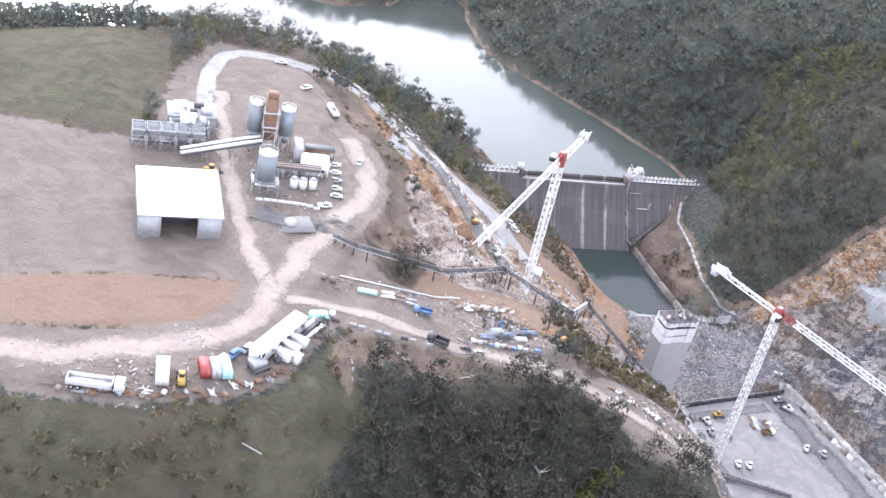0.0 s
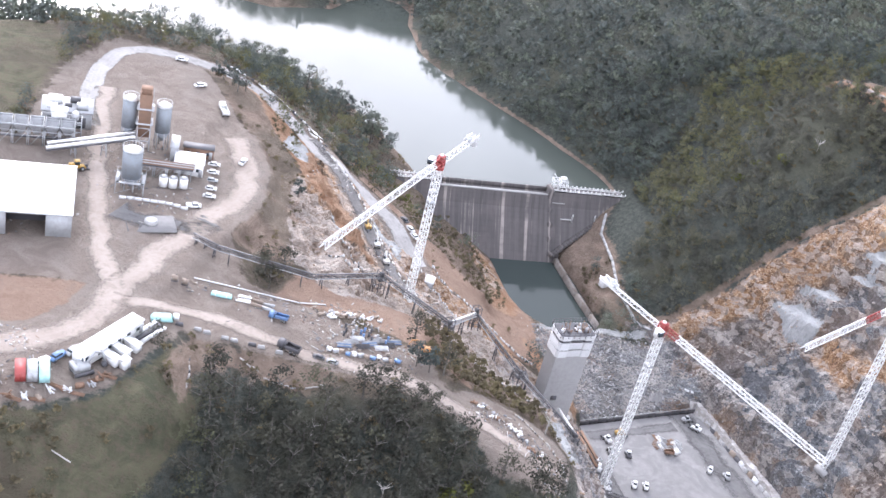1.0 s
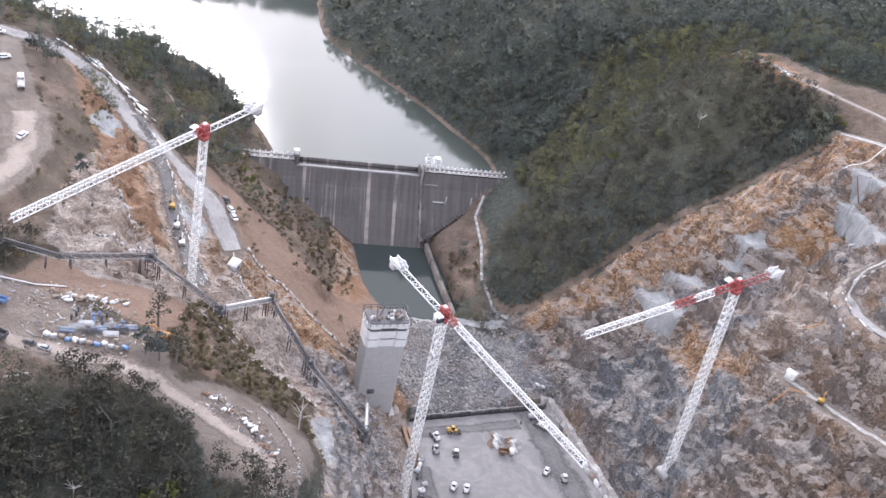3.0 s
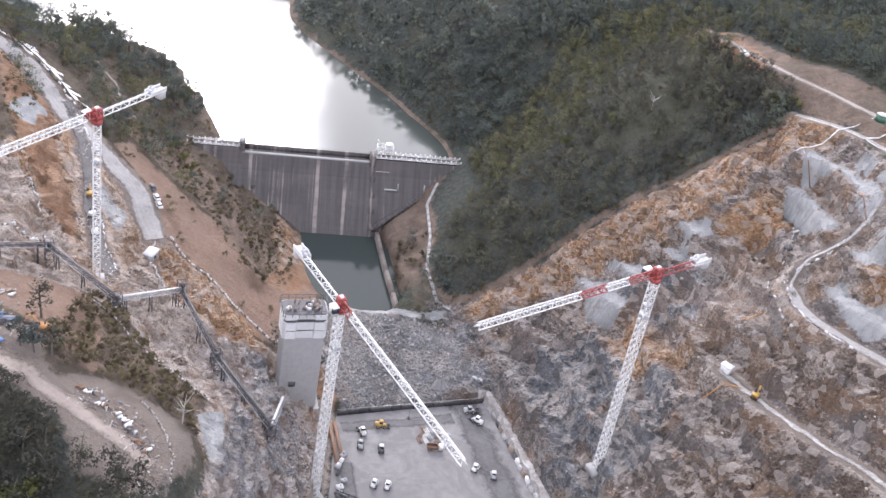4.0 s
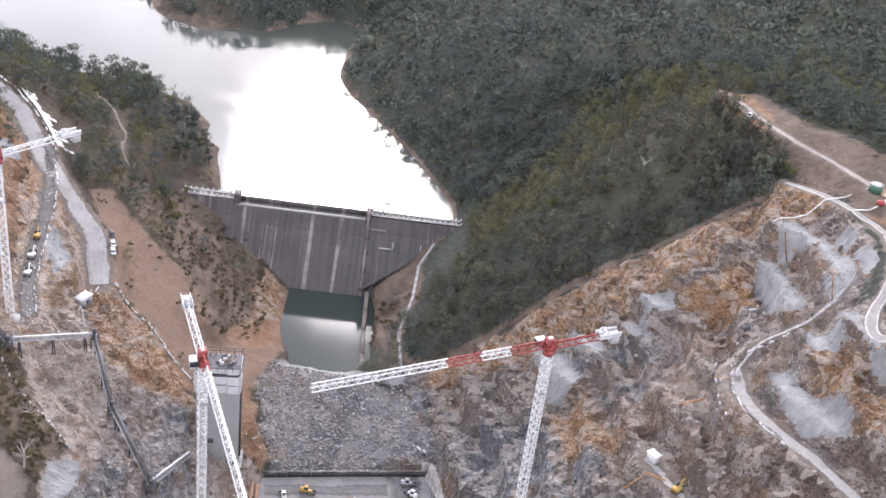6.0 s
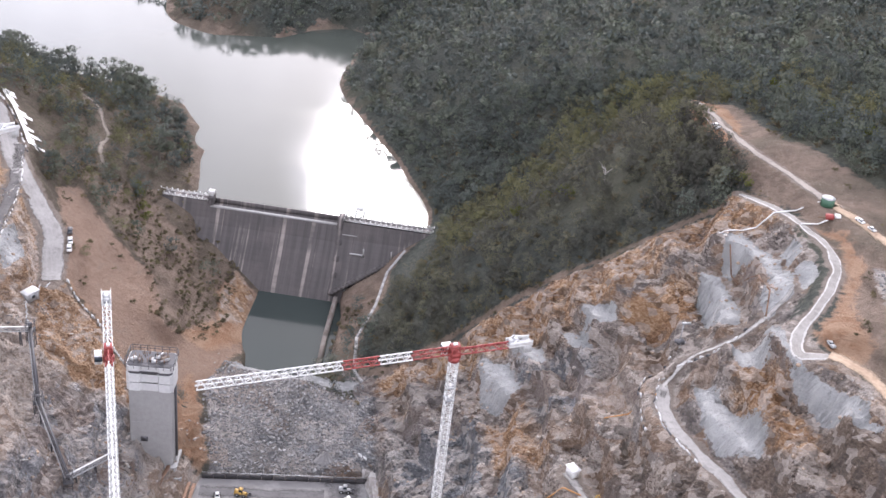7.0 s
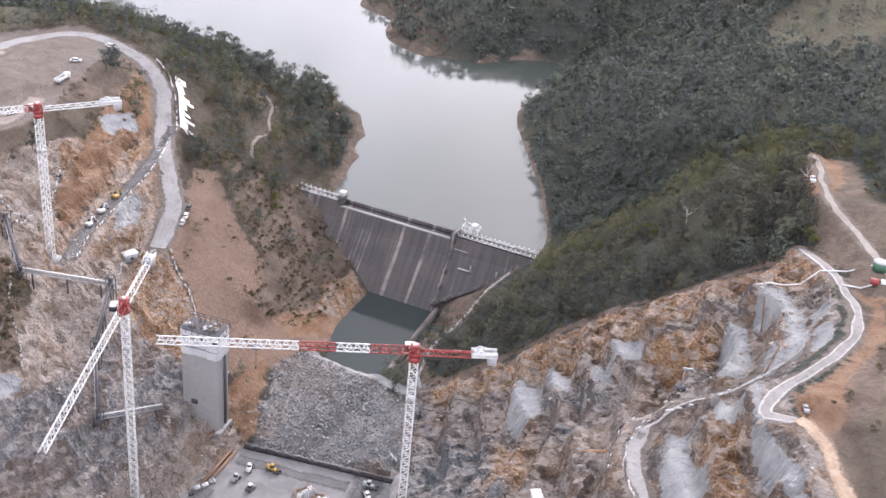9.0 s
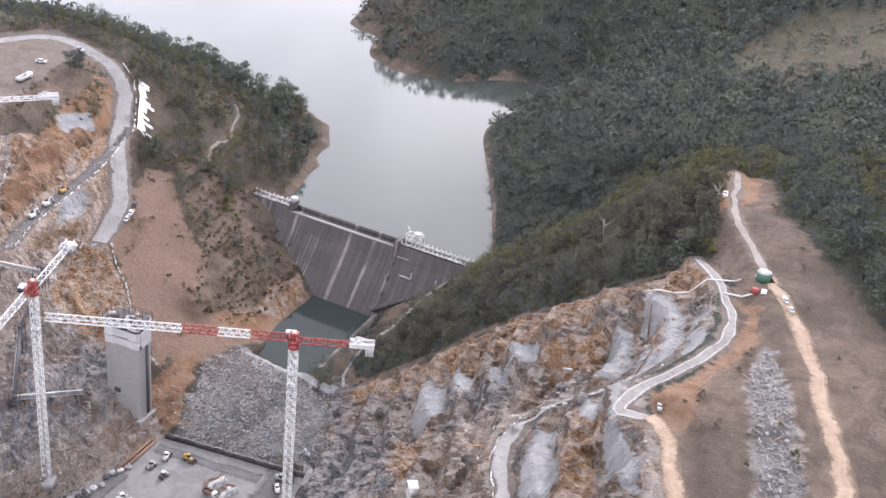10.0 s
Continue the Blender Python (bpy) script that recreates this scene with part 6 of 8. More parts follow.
def build_mixing_tower():
    m = thing("mixing_tower", "rust-brown clad concrete mixing tower on steel legs", "tower", at=(-18.6, 268.5, 66), turn=12)
    part("frame", frame_tower(Kit(), 0, 0, 0, 3.0, 3.0, 7.0, 2), STEEL, m)
    part("cladding", Kit().box(0, 0, 4.6, 2.9, 2.9, 11.4), RUST, m, "rust-brown sheet cladding")
    part("head_house", Kit().box(0, 0, 16.0, 2.4, 2.4, 1.3).box(0, 0, 17.3, 2.7, 2.7, 0.15), RUST, m)
    k = Kit()
    for i in range(26):
        k.beam((1.7, -0.4, 1 + i * 0.6), (1.7, 0.4, 1 + i * 0.6), 0.08)
    k.beam((1.7, -0.4, 0), (1.7, -0.4, 17), 0.08).beam((1.7, 0.4, 0), (1.7, 0.4, 17), 0.08)
    part("ladder", k, STEEL, m)
    for z in (8.2, 12.2):
        part("platform", Kit().box(0, 0, z, 4.2, 4.2, 0.15), STEEL, m)


def build_galleries():
    """Twin covered belts that climb from the bins to the mixing tower."""
    for dx, dy in ((0, 0), (0.5, -2.4)):
        p, q = Vector((-38.8 + dx, 257.4 + dy, 68.4)), Vector((-20.3 + dx, 267.2 + dy, 70.8))
        c = thing("conveyor_gallery", "covered white conveyor gallery rising to the mixing tower", "conveyor", "plant conveyors")
        part("cover", Kit().beam(p + Vector((0, 0, 0.6)), q + Vector((0, 0, 0.6)), 0.75, 0.6), WHITE, c, "white sheet cover")
        part("girder", Kit().beam(p, q, 1.0, 0.3), DARK_STEEL, c)
        for f in (0.3, 0.65):
            m = p.lerp(q, f)
            k = Kit()
            for s in (-0.8, 0.8):
                k.beam((m.x + s, m.y - s * 0.4, 65.8), (m.x + s * 0.4, m.y, m.z - 0.2), 0.2)
            k.beam((m.x - 0.6, m.y, (66 + m.z) / 2), (m.x + 0.6, m.y, (66 + m.z) / 2), 0.14)
            part("trestle", k, STEEL, c)


def build_bins():
    b = thing("aggregate_bins", "row of open steel aggregate bins with pale hoppers", "bins", at=(-43, 262, 66), turn=14)
    for i in range(5):
        x = -7 + i * 3.6
        k = Kit()
        frame_tower(k, x, 0, 0, 3.2, 5.0, 4.2, 1, 0.22)
        part("bin_frame", k, STEEL, b)
        k = Kit()
        k.quad((x - 1.6, -2.5, 5.6), (x + 1.6, -2.5, 5.6), (x + 0.5, -0.6, 2.4), (x - 0.5, -0.6, 2.4))
        k.quad((x + 1.6, 2.5, 5.6), (x - 1.6, 2.5, 5.6), (x - 0.5, 0.6, 2.4), (x + 0.5, 0.6, 2.4))
        k.quad((x - 1.6, 2.5, 5.6), (x - 1.6, -2.5, 5.6), (x - 0.5, -0.6, 2.4), (x - 0.5, 0.6, 2.4))
        k.quad((x + 1.6, -2.5, 5.6), (x + 1.6, 2.5, 5.6), (x + 0.5, 0.6, 2.4), (x + 0.5, -0.6, 2.4))
        for s in (-1, 1):
            k.box(x + s * 1.6, 0, 5.4, 0.12, 5.1, 0.6).box(x, s * 2.5, 5.4, 3.2, 0.12, 0.6)
        part("hopper", k, STEEL, b)
    part("belt", Kit().box(0.5, 0, 1.4, 19, 1.0, 0.3), DARK_STEEL, b)
    s = thing("screening_house", "pale two-storey screening building with roof plant", "building", at=(-39.5, 276, 66), turn=14)
    part("wall", Kit().box(0, 0, 0, 12, 8, 4.6), STEEL, s)
    part("roof", Kit().box(0, 0, 4.6, 12.6, 8.6, 0.3), STEEL, s)
    for x, y, a, c, h, m in ((-3, 1, 3.4, 2.2, 1.6, WHITE), (1.8, 1.8, 2.6, 1.8, 1.2, DARK_STEEL), (3.6, -1.8, 2.8, 2.4, 1.2, STEEL), (-3.6, -2.2, 2.6, 2.0, 0.9, PALE_CONCRETE), (0.2, -1.0, 1.8, 1.2, 0.7, DARK_STEEL)):
        part("roof_unit", Kit().box(x, y, 4.9, a, c, h), m, s)
    for x in (-3.5, 0, 3.5):
        part("opening", Kit().box(x, -4.02, 0.6, 2.2, 0.08, 2.8), DARK_STEEL, s)
    f = thing("feed_frame", "open steel feeder frame with white cabin", "frame", at=(-38.5, 267.5, 66), turn=14)
    part("frame", frame_tower(Kit(), 0, 0, 0, 9.5, 4.0, 5.2, 2), STEEL, f)
    part("cabin", Kit().box(-0.6, 0, 5.2, 3.6, 2.6, 2.2).box(-0.6, 0, 7.4, 4.0, 3.0, 0.2), WHITE, f)
    part("tank", Kit().tube((3.2, -1.2, 6.0), (3.2, 1.2, 6.0), 0.9, 12), STEEL, f)


def build_plant_yard():
    base = 66.1
    build_hut(-5.6, 263.0, 8, 7.0, 5.6, 3.4, "white plant control building with flat roof", group="plant buildings", z=65.9)
    build_hut(-5.0, 271.5, 8, 7.5, 2.6, 2.6, "dark-roofed plant store with red-brown wall", RUST, DARK_STEEL, group="plant buildings", z=66.0)
    build_hut(-10.4, 268.0, 98, 6.5, 1.8, 4.4, "tall narrow pale plant cabin", STEEL, STEEL, group="plant buildings", z=66.0, windows=2)
    rng = random.Random(12)
    for i in range(5):
        smaller(build_car(-0.4 + i * 0.42, 268.8 - i * 3.6, 8 + rng.uniform(-5, 5), WHITE if i != 2 else STEEL, "white car parked beside the concrete plant"), 0.66)
    for i, (x, y) in enumerate(((-9.6, 252.2), (-7.4, 252.6), (-5.0, 253.6))):
        t = thing("admixture_tank", "round white admixture tank", "tank", "admixture tanks", on_ground(x, y))
        part("drum", Kit().tube((0, 0, 0.2), (0, 0, 2.8), 1.0, 14), WHITE, t)
        part("lid", Kit().tube((0, 0, 2.8), (0, 0, 3.2), 1.0, 14, 0.3), STEEL, t)
        part("pipe", Kit().tube((0.9, 0, 0.4), (2.2, 0, 0.4), 0.1, 6), STEEL, t)
    r = thing("pipe_rack", "steel pipe rack with walkways beside the silos", "rack", at=(-10.5, 257.5, base), turn=8)
    k = Kit()
    for i in range(4):
        frame_tower(k, -4 + i * 3.0, 0, 0, 2.6, 3.0, 3.2, 1, 0.2)
    part("frame", k, STEEL, r)
    part("walkway", Kit().box(0.5, 0, 3.2, 12.5, 3.2, 0.12), DARK_STEEL, r)
    for i in range(5):
        part("pipe", Kit().tube((-6, -1.2 + i * 0.6, 3.6), (7, -1.2 + i * 0.6, 3.6), 0.16, 7), STEEL if i % 2 else RUST, r)
    q = thing("silo_platform", "steel platform round the broad silo", "platform", at=(-16.5, 248.5, base), turn=8)
    k = Kit()
    frame_tower(k, 0, 0, 0, 6.4, 6.0, 3.0, 1, 0.2)
    part("frame", k, STEEL, q)
    k = Kit()
    for a in (-1, 1):
        k.box(a * 2.9, 0, 3.0, 0.9, 6.4, 0.1).box(0, a * 2.7, 3.0, 6.4, 0.9, 0.1)
        k.beam((a * 3.3, -3.1, 4.0), (a * 3.3, 3.1, 4.0), 0.07).beam((-3.3, a * 3.1, 4.0), (3.3, a * 3.1, 4.0), 0.07)
    part("walkway", k, STEEL, q)
    w = thing("wash_bay", "round pale settling tank on a grey wash pad", "tank", at=on_ground(-8.4, 235.2))
    part("pad", Kit().box(0, 0, -0.2, 11, 7, 0.35, 20), SLAB, w)
    part("tank", Kit().tube((0, 0, 0.1), (0, 0, 1.1), 1.5, 18), CONCRETE, w)
    part("cover", Kit().tube((0, 0, 1.1), (0, 0, 1.3), 1.2, 18, 0.9), PALE_CONCRETE, w)
    k = thing("kerb_rail", "low pale concrete kerb along the plant road", "kerb")
    for i in range(9):
        x0, y0 = -17.0 + i * 1.75, 243.6 + i * 0.28
        part("kerb_block", Kit().box(x0, y0, g(x0, y0) - 0.1, 1.65, 0.5, 0.7, 9), PALE_CONCRETE, k)
    build_road("damp_ground", [(-17, 238, 0), (-9, 235.5, 0), (-1, 238, 0), (4, 243, 0)], 5.0, DAMP, label="dark muddy ground round the wash bay", category="ground")
    smaller(build_truck(-3.6, 299.5, 112, WHITE, WHITE, "white tip truck on the plant pad", z=None, length=8.5), 0.75)
    smaller(build_car(6.0, 275.0, 80, WHITE, "white car standing on the plant road"), 0.75)
    smaller(build_car(-12.5, 311.0, 40, WHITE, "white car at the edge of the pad", "pad cars"), 0.75)
    smaller(build_car(-22.0, 331.5, 5, WHITE, "white car under the loop road bank", "pad cars"), 0.75)
    smaller(build_car(-1.2, 247.8, 20, WHITE, "white utility parked below the plant", tray=True), 0.75)
    smaller(build_loader(-30.0, 252.5, 30, YELLOW, "yellow wheel loader near the shed", z=None), 0.75)


build_mixing_tower()
build_galleries()
build_bins()
build_plant_yard()


# ---- yard at the pad's rim: huts, containers, scrap ----
def build_rim_yard():
    for x, y, m, l in ((-18.2, 176.4, RED, "faded red shipping container on the dirt pad"), (-16.2, 177.0, STEEL, "grey-white shipping container on the dirt pad"), (-14.2, 177.6, TEAL, "pale green shipping container on the dirt pad")):
        smaller(build_container(x, y, 108, m, l), 0.76)
    build_container(-25.5, 173.0, 100, WHITE, "small white container at the pad's edge")
    u = build_hut(-5.6, 189.2, 63, 16.5, 2.9, 2.8, "long white site office of joined cabins", windows=6)
    for x, y in ((-2.6, 187.6), (-1.2, 190.4), (-3.8, 184.8)):
        build_hut(x, y, 150, 3.3, 1.5, 1.7, "small white site cabin with flat roof", group="small cabins", windows=1)
    build_hut(-1.2, 184.4, 150, 1.5, 1.5, 2.0, "white portable toilet cabin beside the huts", group="small cabins", windows=1)
    t = thing("stacked_panels", "long stack of pale wall panels", "panels", at=on_ground(0.6, 196.6), turn=62)
    for i in range(3):
        part("panel_stack", Kit().box(0, -1.1 + i * 1.1, 0, 6.8, 0.8, 0.5 + 0.2 * i), PALE_CONCRETE if i != 1 else DARK_STEEL, t)
    s = thing("tarpaulin_heap", "stores under a pale teal tarpaulin", "tarpaulin", at=on_ground(1.8, 202.2), turn=15)
    part("sheet", Kit().box(0, 0, 0, 4.6, 2.2, 1.0, 0, 0.7), TEAL, s)
    part("box", Kit().box(2.9, 0.3, 0, 1.1, 1.1, 1.0), WHITE, s)
    rng = random.Random(21)
    for i in range(4):
        smaller(build_car(-9.0 - i * 2.2, 187.5 - i * 2.4 + rng.uniform(-0.4, 0.4), 62, (WHITE, STEEL, BLUE, WHITE)[i], ("white", "silver", "blue", "white")[i] + " car parked beside the site office", "office cars"), 0.75)
    kinds = [(RUST, "rusty"), (PALE_CONCRETE, "white"), (RUST, "rusty"), (STEEL, "grey"), (TIMBER, "timber"), (RUST, "rusty")]
    line = [(-45, 166.4), (-38, 166.8), (-32, 167.0), (-27, 167.6), (-22, 168.8), (-17, 170.6), (-13, 172.6), (-9, 175.0), (-6, 177.6), (-3.4, 180.2)]
    for i in range(34):
        f = i / 33 * (len(line) - 1.001)
        a, b = line[int(f)], line[int(f) + 1]
        x = a[0] + (b[0] - a[0]) * (f % 1) + rng.uniform(-0.5, 0.5)
        y = a[1] + (b[1] - a[1]) * (f % 1) + rng.uniform(-0.6, 2.4 if f > 6 else 0.8)
        m, word = kinds[rng.randrange(6)]
        turn = rng.uniform(0, 180)
        if i % 3 == 0:
            k = Kit()
            for j in range(4):
                k.beam((-1.5, -0.3 + j * 0.2, 0.15 + 0.1 * (j % 2)), (1.5, -0.28 + j * 0.2, 0.15 + 0.1 * (j % 2)), 0.14)
            whole("steel_bundle", k, m, word + " bundle of beams laid at the pad's edge", "beams", "pad scrap", on_ground(x, y), rng.uniform(-20, 40))
        elif i % 3 == 1:
            k = Kit().box(0, 0, 0, rng.uniform(0.8, 1.7), rng.uniform(0.6, 1.0), rng.uniform(0.4, 0.9), 0, 0.95).box(0.1, 0, 0.3, 0.4, 0.35, rng.uniform(0.3, 0.7))
            whole("crate", k, m, word + " crate among scrap at the pad's edge", "crate", "pad scrap", on_ground(x, y), turn)
        else:
            k = Kit()
            for j in range(5):
                k.tube((rng.uniform(-1, 1), rng.uniform(-0.8, 0.8), 0.2), (rng.uniform(-1.6, 1.6), rng.uniform(-1, 1), rng.uniform(0.3, 1.3)), 0.14, 6)
            whole("pipe_heap", k, m, word + " heap of bent pipes", "pipes", "pad scrap", on_ground(x, y), turn)
    k = Kit().box(0, 0, 0, 9.0, 2.4, 1.6).box(-5.6, 0, 0.2, 1.4, 2.2, 2.2)
    build_truck(-36.5, 167.6, 2, WHITE, WHITE, "long white flatbed truck at the pad's edge", length=10.5)
    build_excavator(-8.2, 180.8, 40, STEEL, "grey compact excavator beside the site office", reach=3.6)
    smaller(build_loader(-21.8, 172.4, 100, YELLOW, "yellow loader beside the containers"), 0.75)


build_rim_yard()

# ---- yard along the site road ----
def build_laydown():
    rng = random.Random(31)
    for i in range(9):
        w = thing("pipe_stack", ("blue and grey", "grey steel", "pale", "dark steel")[i % 4] + " stack of pipes in the laydown yard", "pipes", "laydown pipes", on_ground(39.6 + i * 1.35, 210.2 + (i % 3) * 1.5 + i * 0.3), 20 + rng.uniform(-10, 10))
        for j in range(9):
            z, y0, l = (0.2, -0.9 + j * 0.36, 1.7) if j < 5 else (0.47, -0.72 + (j - 5) * 0.36, 1.6)
            part("pipe", Kit().tube((-l + rng.uniform(-0.2, 0.2), y0, z), (l * 0.8, y0, z), 0.09, 7), (BLUE if j % 3 == 0 else STEEL, STEEL, PALE_CONCRETE, DARK_STEEL)[i % 4], w)
    for i in range(16):
        x, y = 39.5 + (i % 6) * 1.8 + rng.uniform(-0.5, 0.5), 214.2 + (i // 6) * 1.7 + rng.uniform(-0.4, 0.4)
        k = Kit().tube((0, 0, 0), (0, 0, 1.1), 0.25, 9).tube((0, 0, 1.1), (0, 0, 1.25), 0.36, 9, 0.15)
        whole("valve_pipe", k, (DARK_STEEL, STEEL, BLUE)[i % 3], "short upright flanged pipe in the laydown yard", "pipe", "upright pipes", on_ground(x, y))
    for i in range(12):
        x, y = 36.5 + i * 1.35, 207.4 + rng.uniform(-0.5, 0.6) + i * 0.12
        k = Kit().box(0, 0, 0, rng.uniform(0.7, 1.5), 0.8, rng.uniform(0.3, 0.7)).box(0, 0, 0, 1.0, 1.0, 0.14)
        whole("pallet_load", k, (WHITE, STEEL, TIMBER, BLUE)[i % 4], ("white", "grey", "timber", "blue")[i % 4] + " palletised load beside the road", "pallet", "pallet loads", on_ground(x, y), rng.uniform(-30, 30))
    for i in range(11):
        x, y = 34.0 + i * 1.25 + rng.uniform(-0.4, 0.4), 221.0 + i * 0.5 + rng.uniform(-1.3, 1.3)
        w = thing("formwork_pile", ("white" if i % 3 else "brown timber") + " pile of formwork panels on red soil", "formwork", "formwork piles", on_ground(x, y))
        for j in range(4):
            part("panel", Kit().box(rng.uniform(-0.7, 0.7), rng.uniform(-0.5, 0.5), -0.05 + 0.08 * j, rng.uniform(0.6, 1.7), rng.uniform(0.3, 0.8), rng.uniform(0.12, 0.4), rng.uniform(0, 90)), rng.choice((WHITE, PALE_CONCRETE, CONCRETE)) if i % 3 else TIMBER, w)
    smaller(build_excavator(57.0, 214.6, 170, ORANGE, "orange excavator with boom lowered beside dark trees", reach=5.0), 0.62)
    smaller(build_truck(28.2, 203.2, 158, DARK_STEEL, DARK_STEEL, "dark tip truck on the site road", length=6.5), 0.75)
    smaller(build_truck(24.6, 213.0, 172, BLUE, BLUE, "blue truck parked beside the site road", length=7.0), 0.6)
    smaller(build_car(34.6, 203.4, 165, DARK_STEEL, "dark car on the verge of the site road", "road cars"), 0.55)
    smaller(build_car(37.6, 203.0, 170, STEEL, "grey car on the verge of the site road", "road cars"), 0.55)
    s = thing("sheeted_stack", "pale teal sheeted stack beside the road", "stack", at=on_ground(11.6, 216.0), turn=-3)
    part("sheet", Kit().box(0, 0, 0, 4.6, 1.2, 0.7, 0, 0.9), TEAL, s)
    part("strap", Kit().box(-1.2, 0, 0, 0.15, 1.26, 0.74).box(1.2, 0, 0, 0.15, 1.26, 0.74), WHITE, s)
    for x in (1.4, 3.6):
        c = thing("generator", "dull yellow-brown generator set on skids", "generator", "generators", on_ground(x, 215.2 + x * 0.2), 5)
        part("housing", Kit().box(0, 0, 0.2, 1.3, 0.9, 1.0), TIMBER, c)
        part("exhaust", Kit().tube((0.3, 0.2, 1.2), (0.3, 0.2, 1.6), 0.07, 6), DARK_STEEL, c)
        part("skid", Kit().box(0, 0, 0, 1.5, 1.0, 0.2), DARK_STEEL, c)
    for i in range(6):
        k = Kit().box(0, 0, 0, 3.2 - 0.3 * (i % 2), 0.5, 0.25).box(0.2, 0.1, 0.25, 2.8, 0.45, 0.2)
        whole("beam_stack", k, (WHITE, TIMBER, STEEL)[i % 3], ("white", "timber", "steel")[i % 3] + " beams stacked beside the road", "beams", "road beams", on_ground(16.4 + (i % 3) * 2.6, 215.6 + (i // 3) * 2.0), rng.uniform(-12, 12))
    k = thing("pipeline", "pale pipeline laid along the yard's red bank", "pipe", "pipelines")
    pts = [(5, 219), (12, 220.5), (20, 222.5), (28, 224), (34, 226)]
    for a, b in zip(pts, pts[1:]):
        part("pipe", Kit().tube((*a, g(*a) + 0.25), (*b, g(*b) + 0.25), 0.16, 8), PALE_CONCRETE, k)
    b = thing("safety_barrier", "row of concrete barriers along the site road", "barrier", "road barriers")
    for i in range(12):
        x = 5.5 + i * 1.9
        y = 201.8 + 0.1 * math.sin(i)
        if i % 3 == 1:
            continue
        part("barrier_block", Kit().box(x, y, g(x, y) - 0.05, 1.7, 0.5, 0.8, 2, 0.8), CONCRETE if i % 4 else DARK_STEEL, b)
    laid = Kit().tube((-3.5, 0, 0.3), (3.5, 0, 0.5), 0.14, 7)
    whole("fallen_pole", laid, DEAD_WOOD, "bleached pole lying on the dark slope", "pole", at=on_ground(-7.5, 163.5), turn=-30)
    # end of the site road: rubble, timber and pale spoil
    kinds = [(WHITE, "white"), (RUST, "rusty"), (TIMBER, "brown timber"), (DARK_STEEL, "dark steel"), (STEEL, "grey steel")]
    for i in range(26):
        f = i / 25
        x, y = 69.5 + 15.5 * f + rng.uniform(-1, 1), 204.0 - 9.0 * f + rng.uniform(-1.1, 1.1)
        m, word = kinds[rng.randrange(5)]
        w = thing("salvage_pile", word + " salvage piled at the end of the site road", "salvage", "salvage piles", on_ground(x, y))
        for j in range(3):
            part("plank" if m is TIMBER else "offcut", Kit().box(rng.uniform(-0.6, 0.6), rng.uniform(-0.4, 0.4), 0.0, rng.uniform(0.3, 1.1), rng.uniform(0.18, 0.45), rng.uniform(0.15, 0.4), rng.uniform(0, 90)), m, w)


build_laydown()


# ---- conveyor line down the left bank ----
def build_conveyor_line():
    line = [(2.0, 231.5, 67.0), (8.0, 229.2, 66.4), (30.0, 232.4, 61.6), (46.0, 246.0, 57.0), (64.0, 237.6, 52.4), (72.6, 257.0, 44.0), (85.2, 242.4, 38.4), (100.6, 231.0, 31.0), (99.8, 250.0, 23.6)]
    for i, (a, b) in enumerate(zip(line, line[1:])):
        p, q = Vector(a), Vector(b)
        c = thing("belt_conveyor", "white-topped belt conveyor on steel trestles down the bank" if i in (4, 7) else "dark truss belt conveyor on steel trestles down the bank", "conveyor", "belt conveyors")
        d = (q - p).normalized()
        s = Vector((d.y, -d.x, 0)).normalized() * 0.32
        k, n = Kit(), max(3, int((q - p).length / 2))
        for e in (s, -s):
            k.beam(p + e, q + e, 0.13).beam(p + e + Vector((0, 0, 0.7)), q + e + Vector((0, 0, 0.7)), 0.11)
            for j in range(n):
                u, v = p.lerp(q, j / n), p.lerp(q, (j + 1) / n)
                k.beam(u + e, v + e + Vector((0, 0, 0.7)), 0.08).beam(u + e, u + e + Vector((0, 0, 0.7)), 0.08)
        part("truss", k, STEEL if i in (4, 7) else DARK_STEEL, c)
        part("belt", Kit().beam(p + Vector((0, 0, 1.0)), q + Vector((0, 0, 1.0)), 0.5, 0.1), PALE_CONCRETE if i in (4, 7) else DARK_STEEL, c, "pale cover" if i in (4, 7) else "")
        part("walkway", Kit().beam(p + s * 1.8, q + s * 1.8, 0.22, 0.06), STEEL, c)
        for f in (0.12, 0.5, 0.88):
            m = p.lerp(q, f)
            z = min(g(m.x + s.x, m.y + s.y), g(m.x - s.x, m.y - s.y)) - 0.3
            if m.z - z > 0.5:
                k = Kit().beam((m.x + s.x * 1.5, m.y + s.y * 1.5, z), m + s, 0.2).beam((m.x - s.x * 1.5, m.y - s.y * 1.5, z), m - s, 0.2)
                k.beam((m.x + s.x * 1.4, m.y + s.y * 1.4, z + 0.5), m - s, 0.1).beam(((m.x + s.x * 1.25), (m.y + s.y * 1.25), (z + m.z) / 2), ((m.x - s.x * 1.25), (m.y - s.y * 1.25), (z + m.z) / 2), 0.1)
                part("trestle", k, DARK_STEEL, c)
    for x, y, zt in ((64.0, 237.6, 54.2), (72.6, 257.0, 46.5), (85.2, 242.4, 40.2), (100.6, 231.0, 32.6), (46, 246, 58.6)):
        z = g(x, y) - 0.4
        t = thing("transfer_tower", "dark steel conveyor transfer tower", "tower", "transfer towers", at=(x, y, z), turn=30)
        part("frame", frame_tower(Kit(), 0, 0, 0, 1.8, 1.8, zt - z, 3, 0.14), DARK_STEEL, t)
        part("chute", Kit().box(0, 0, zt - z - 1.5, 0.8, 0.8, 1.0, 0, 1.1), DARK_STEEL, t)
        part("deck", Kit().box(0, 0, zt - z - 2.4, 2.0, 2.0, 0.1), DARK_STEEL, t)


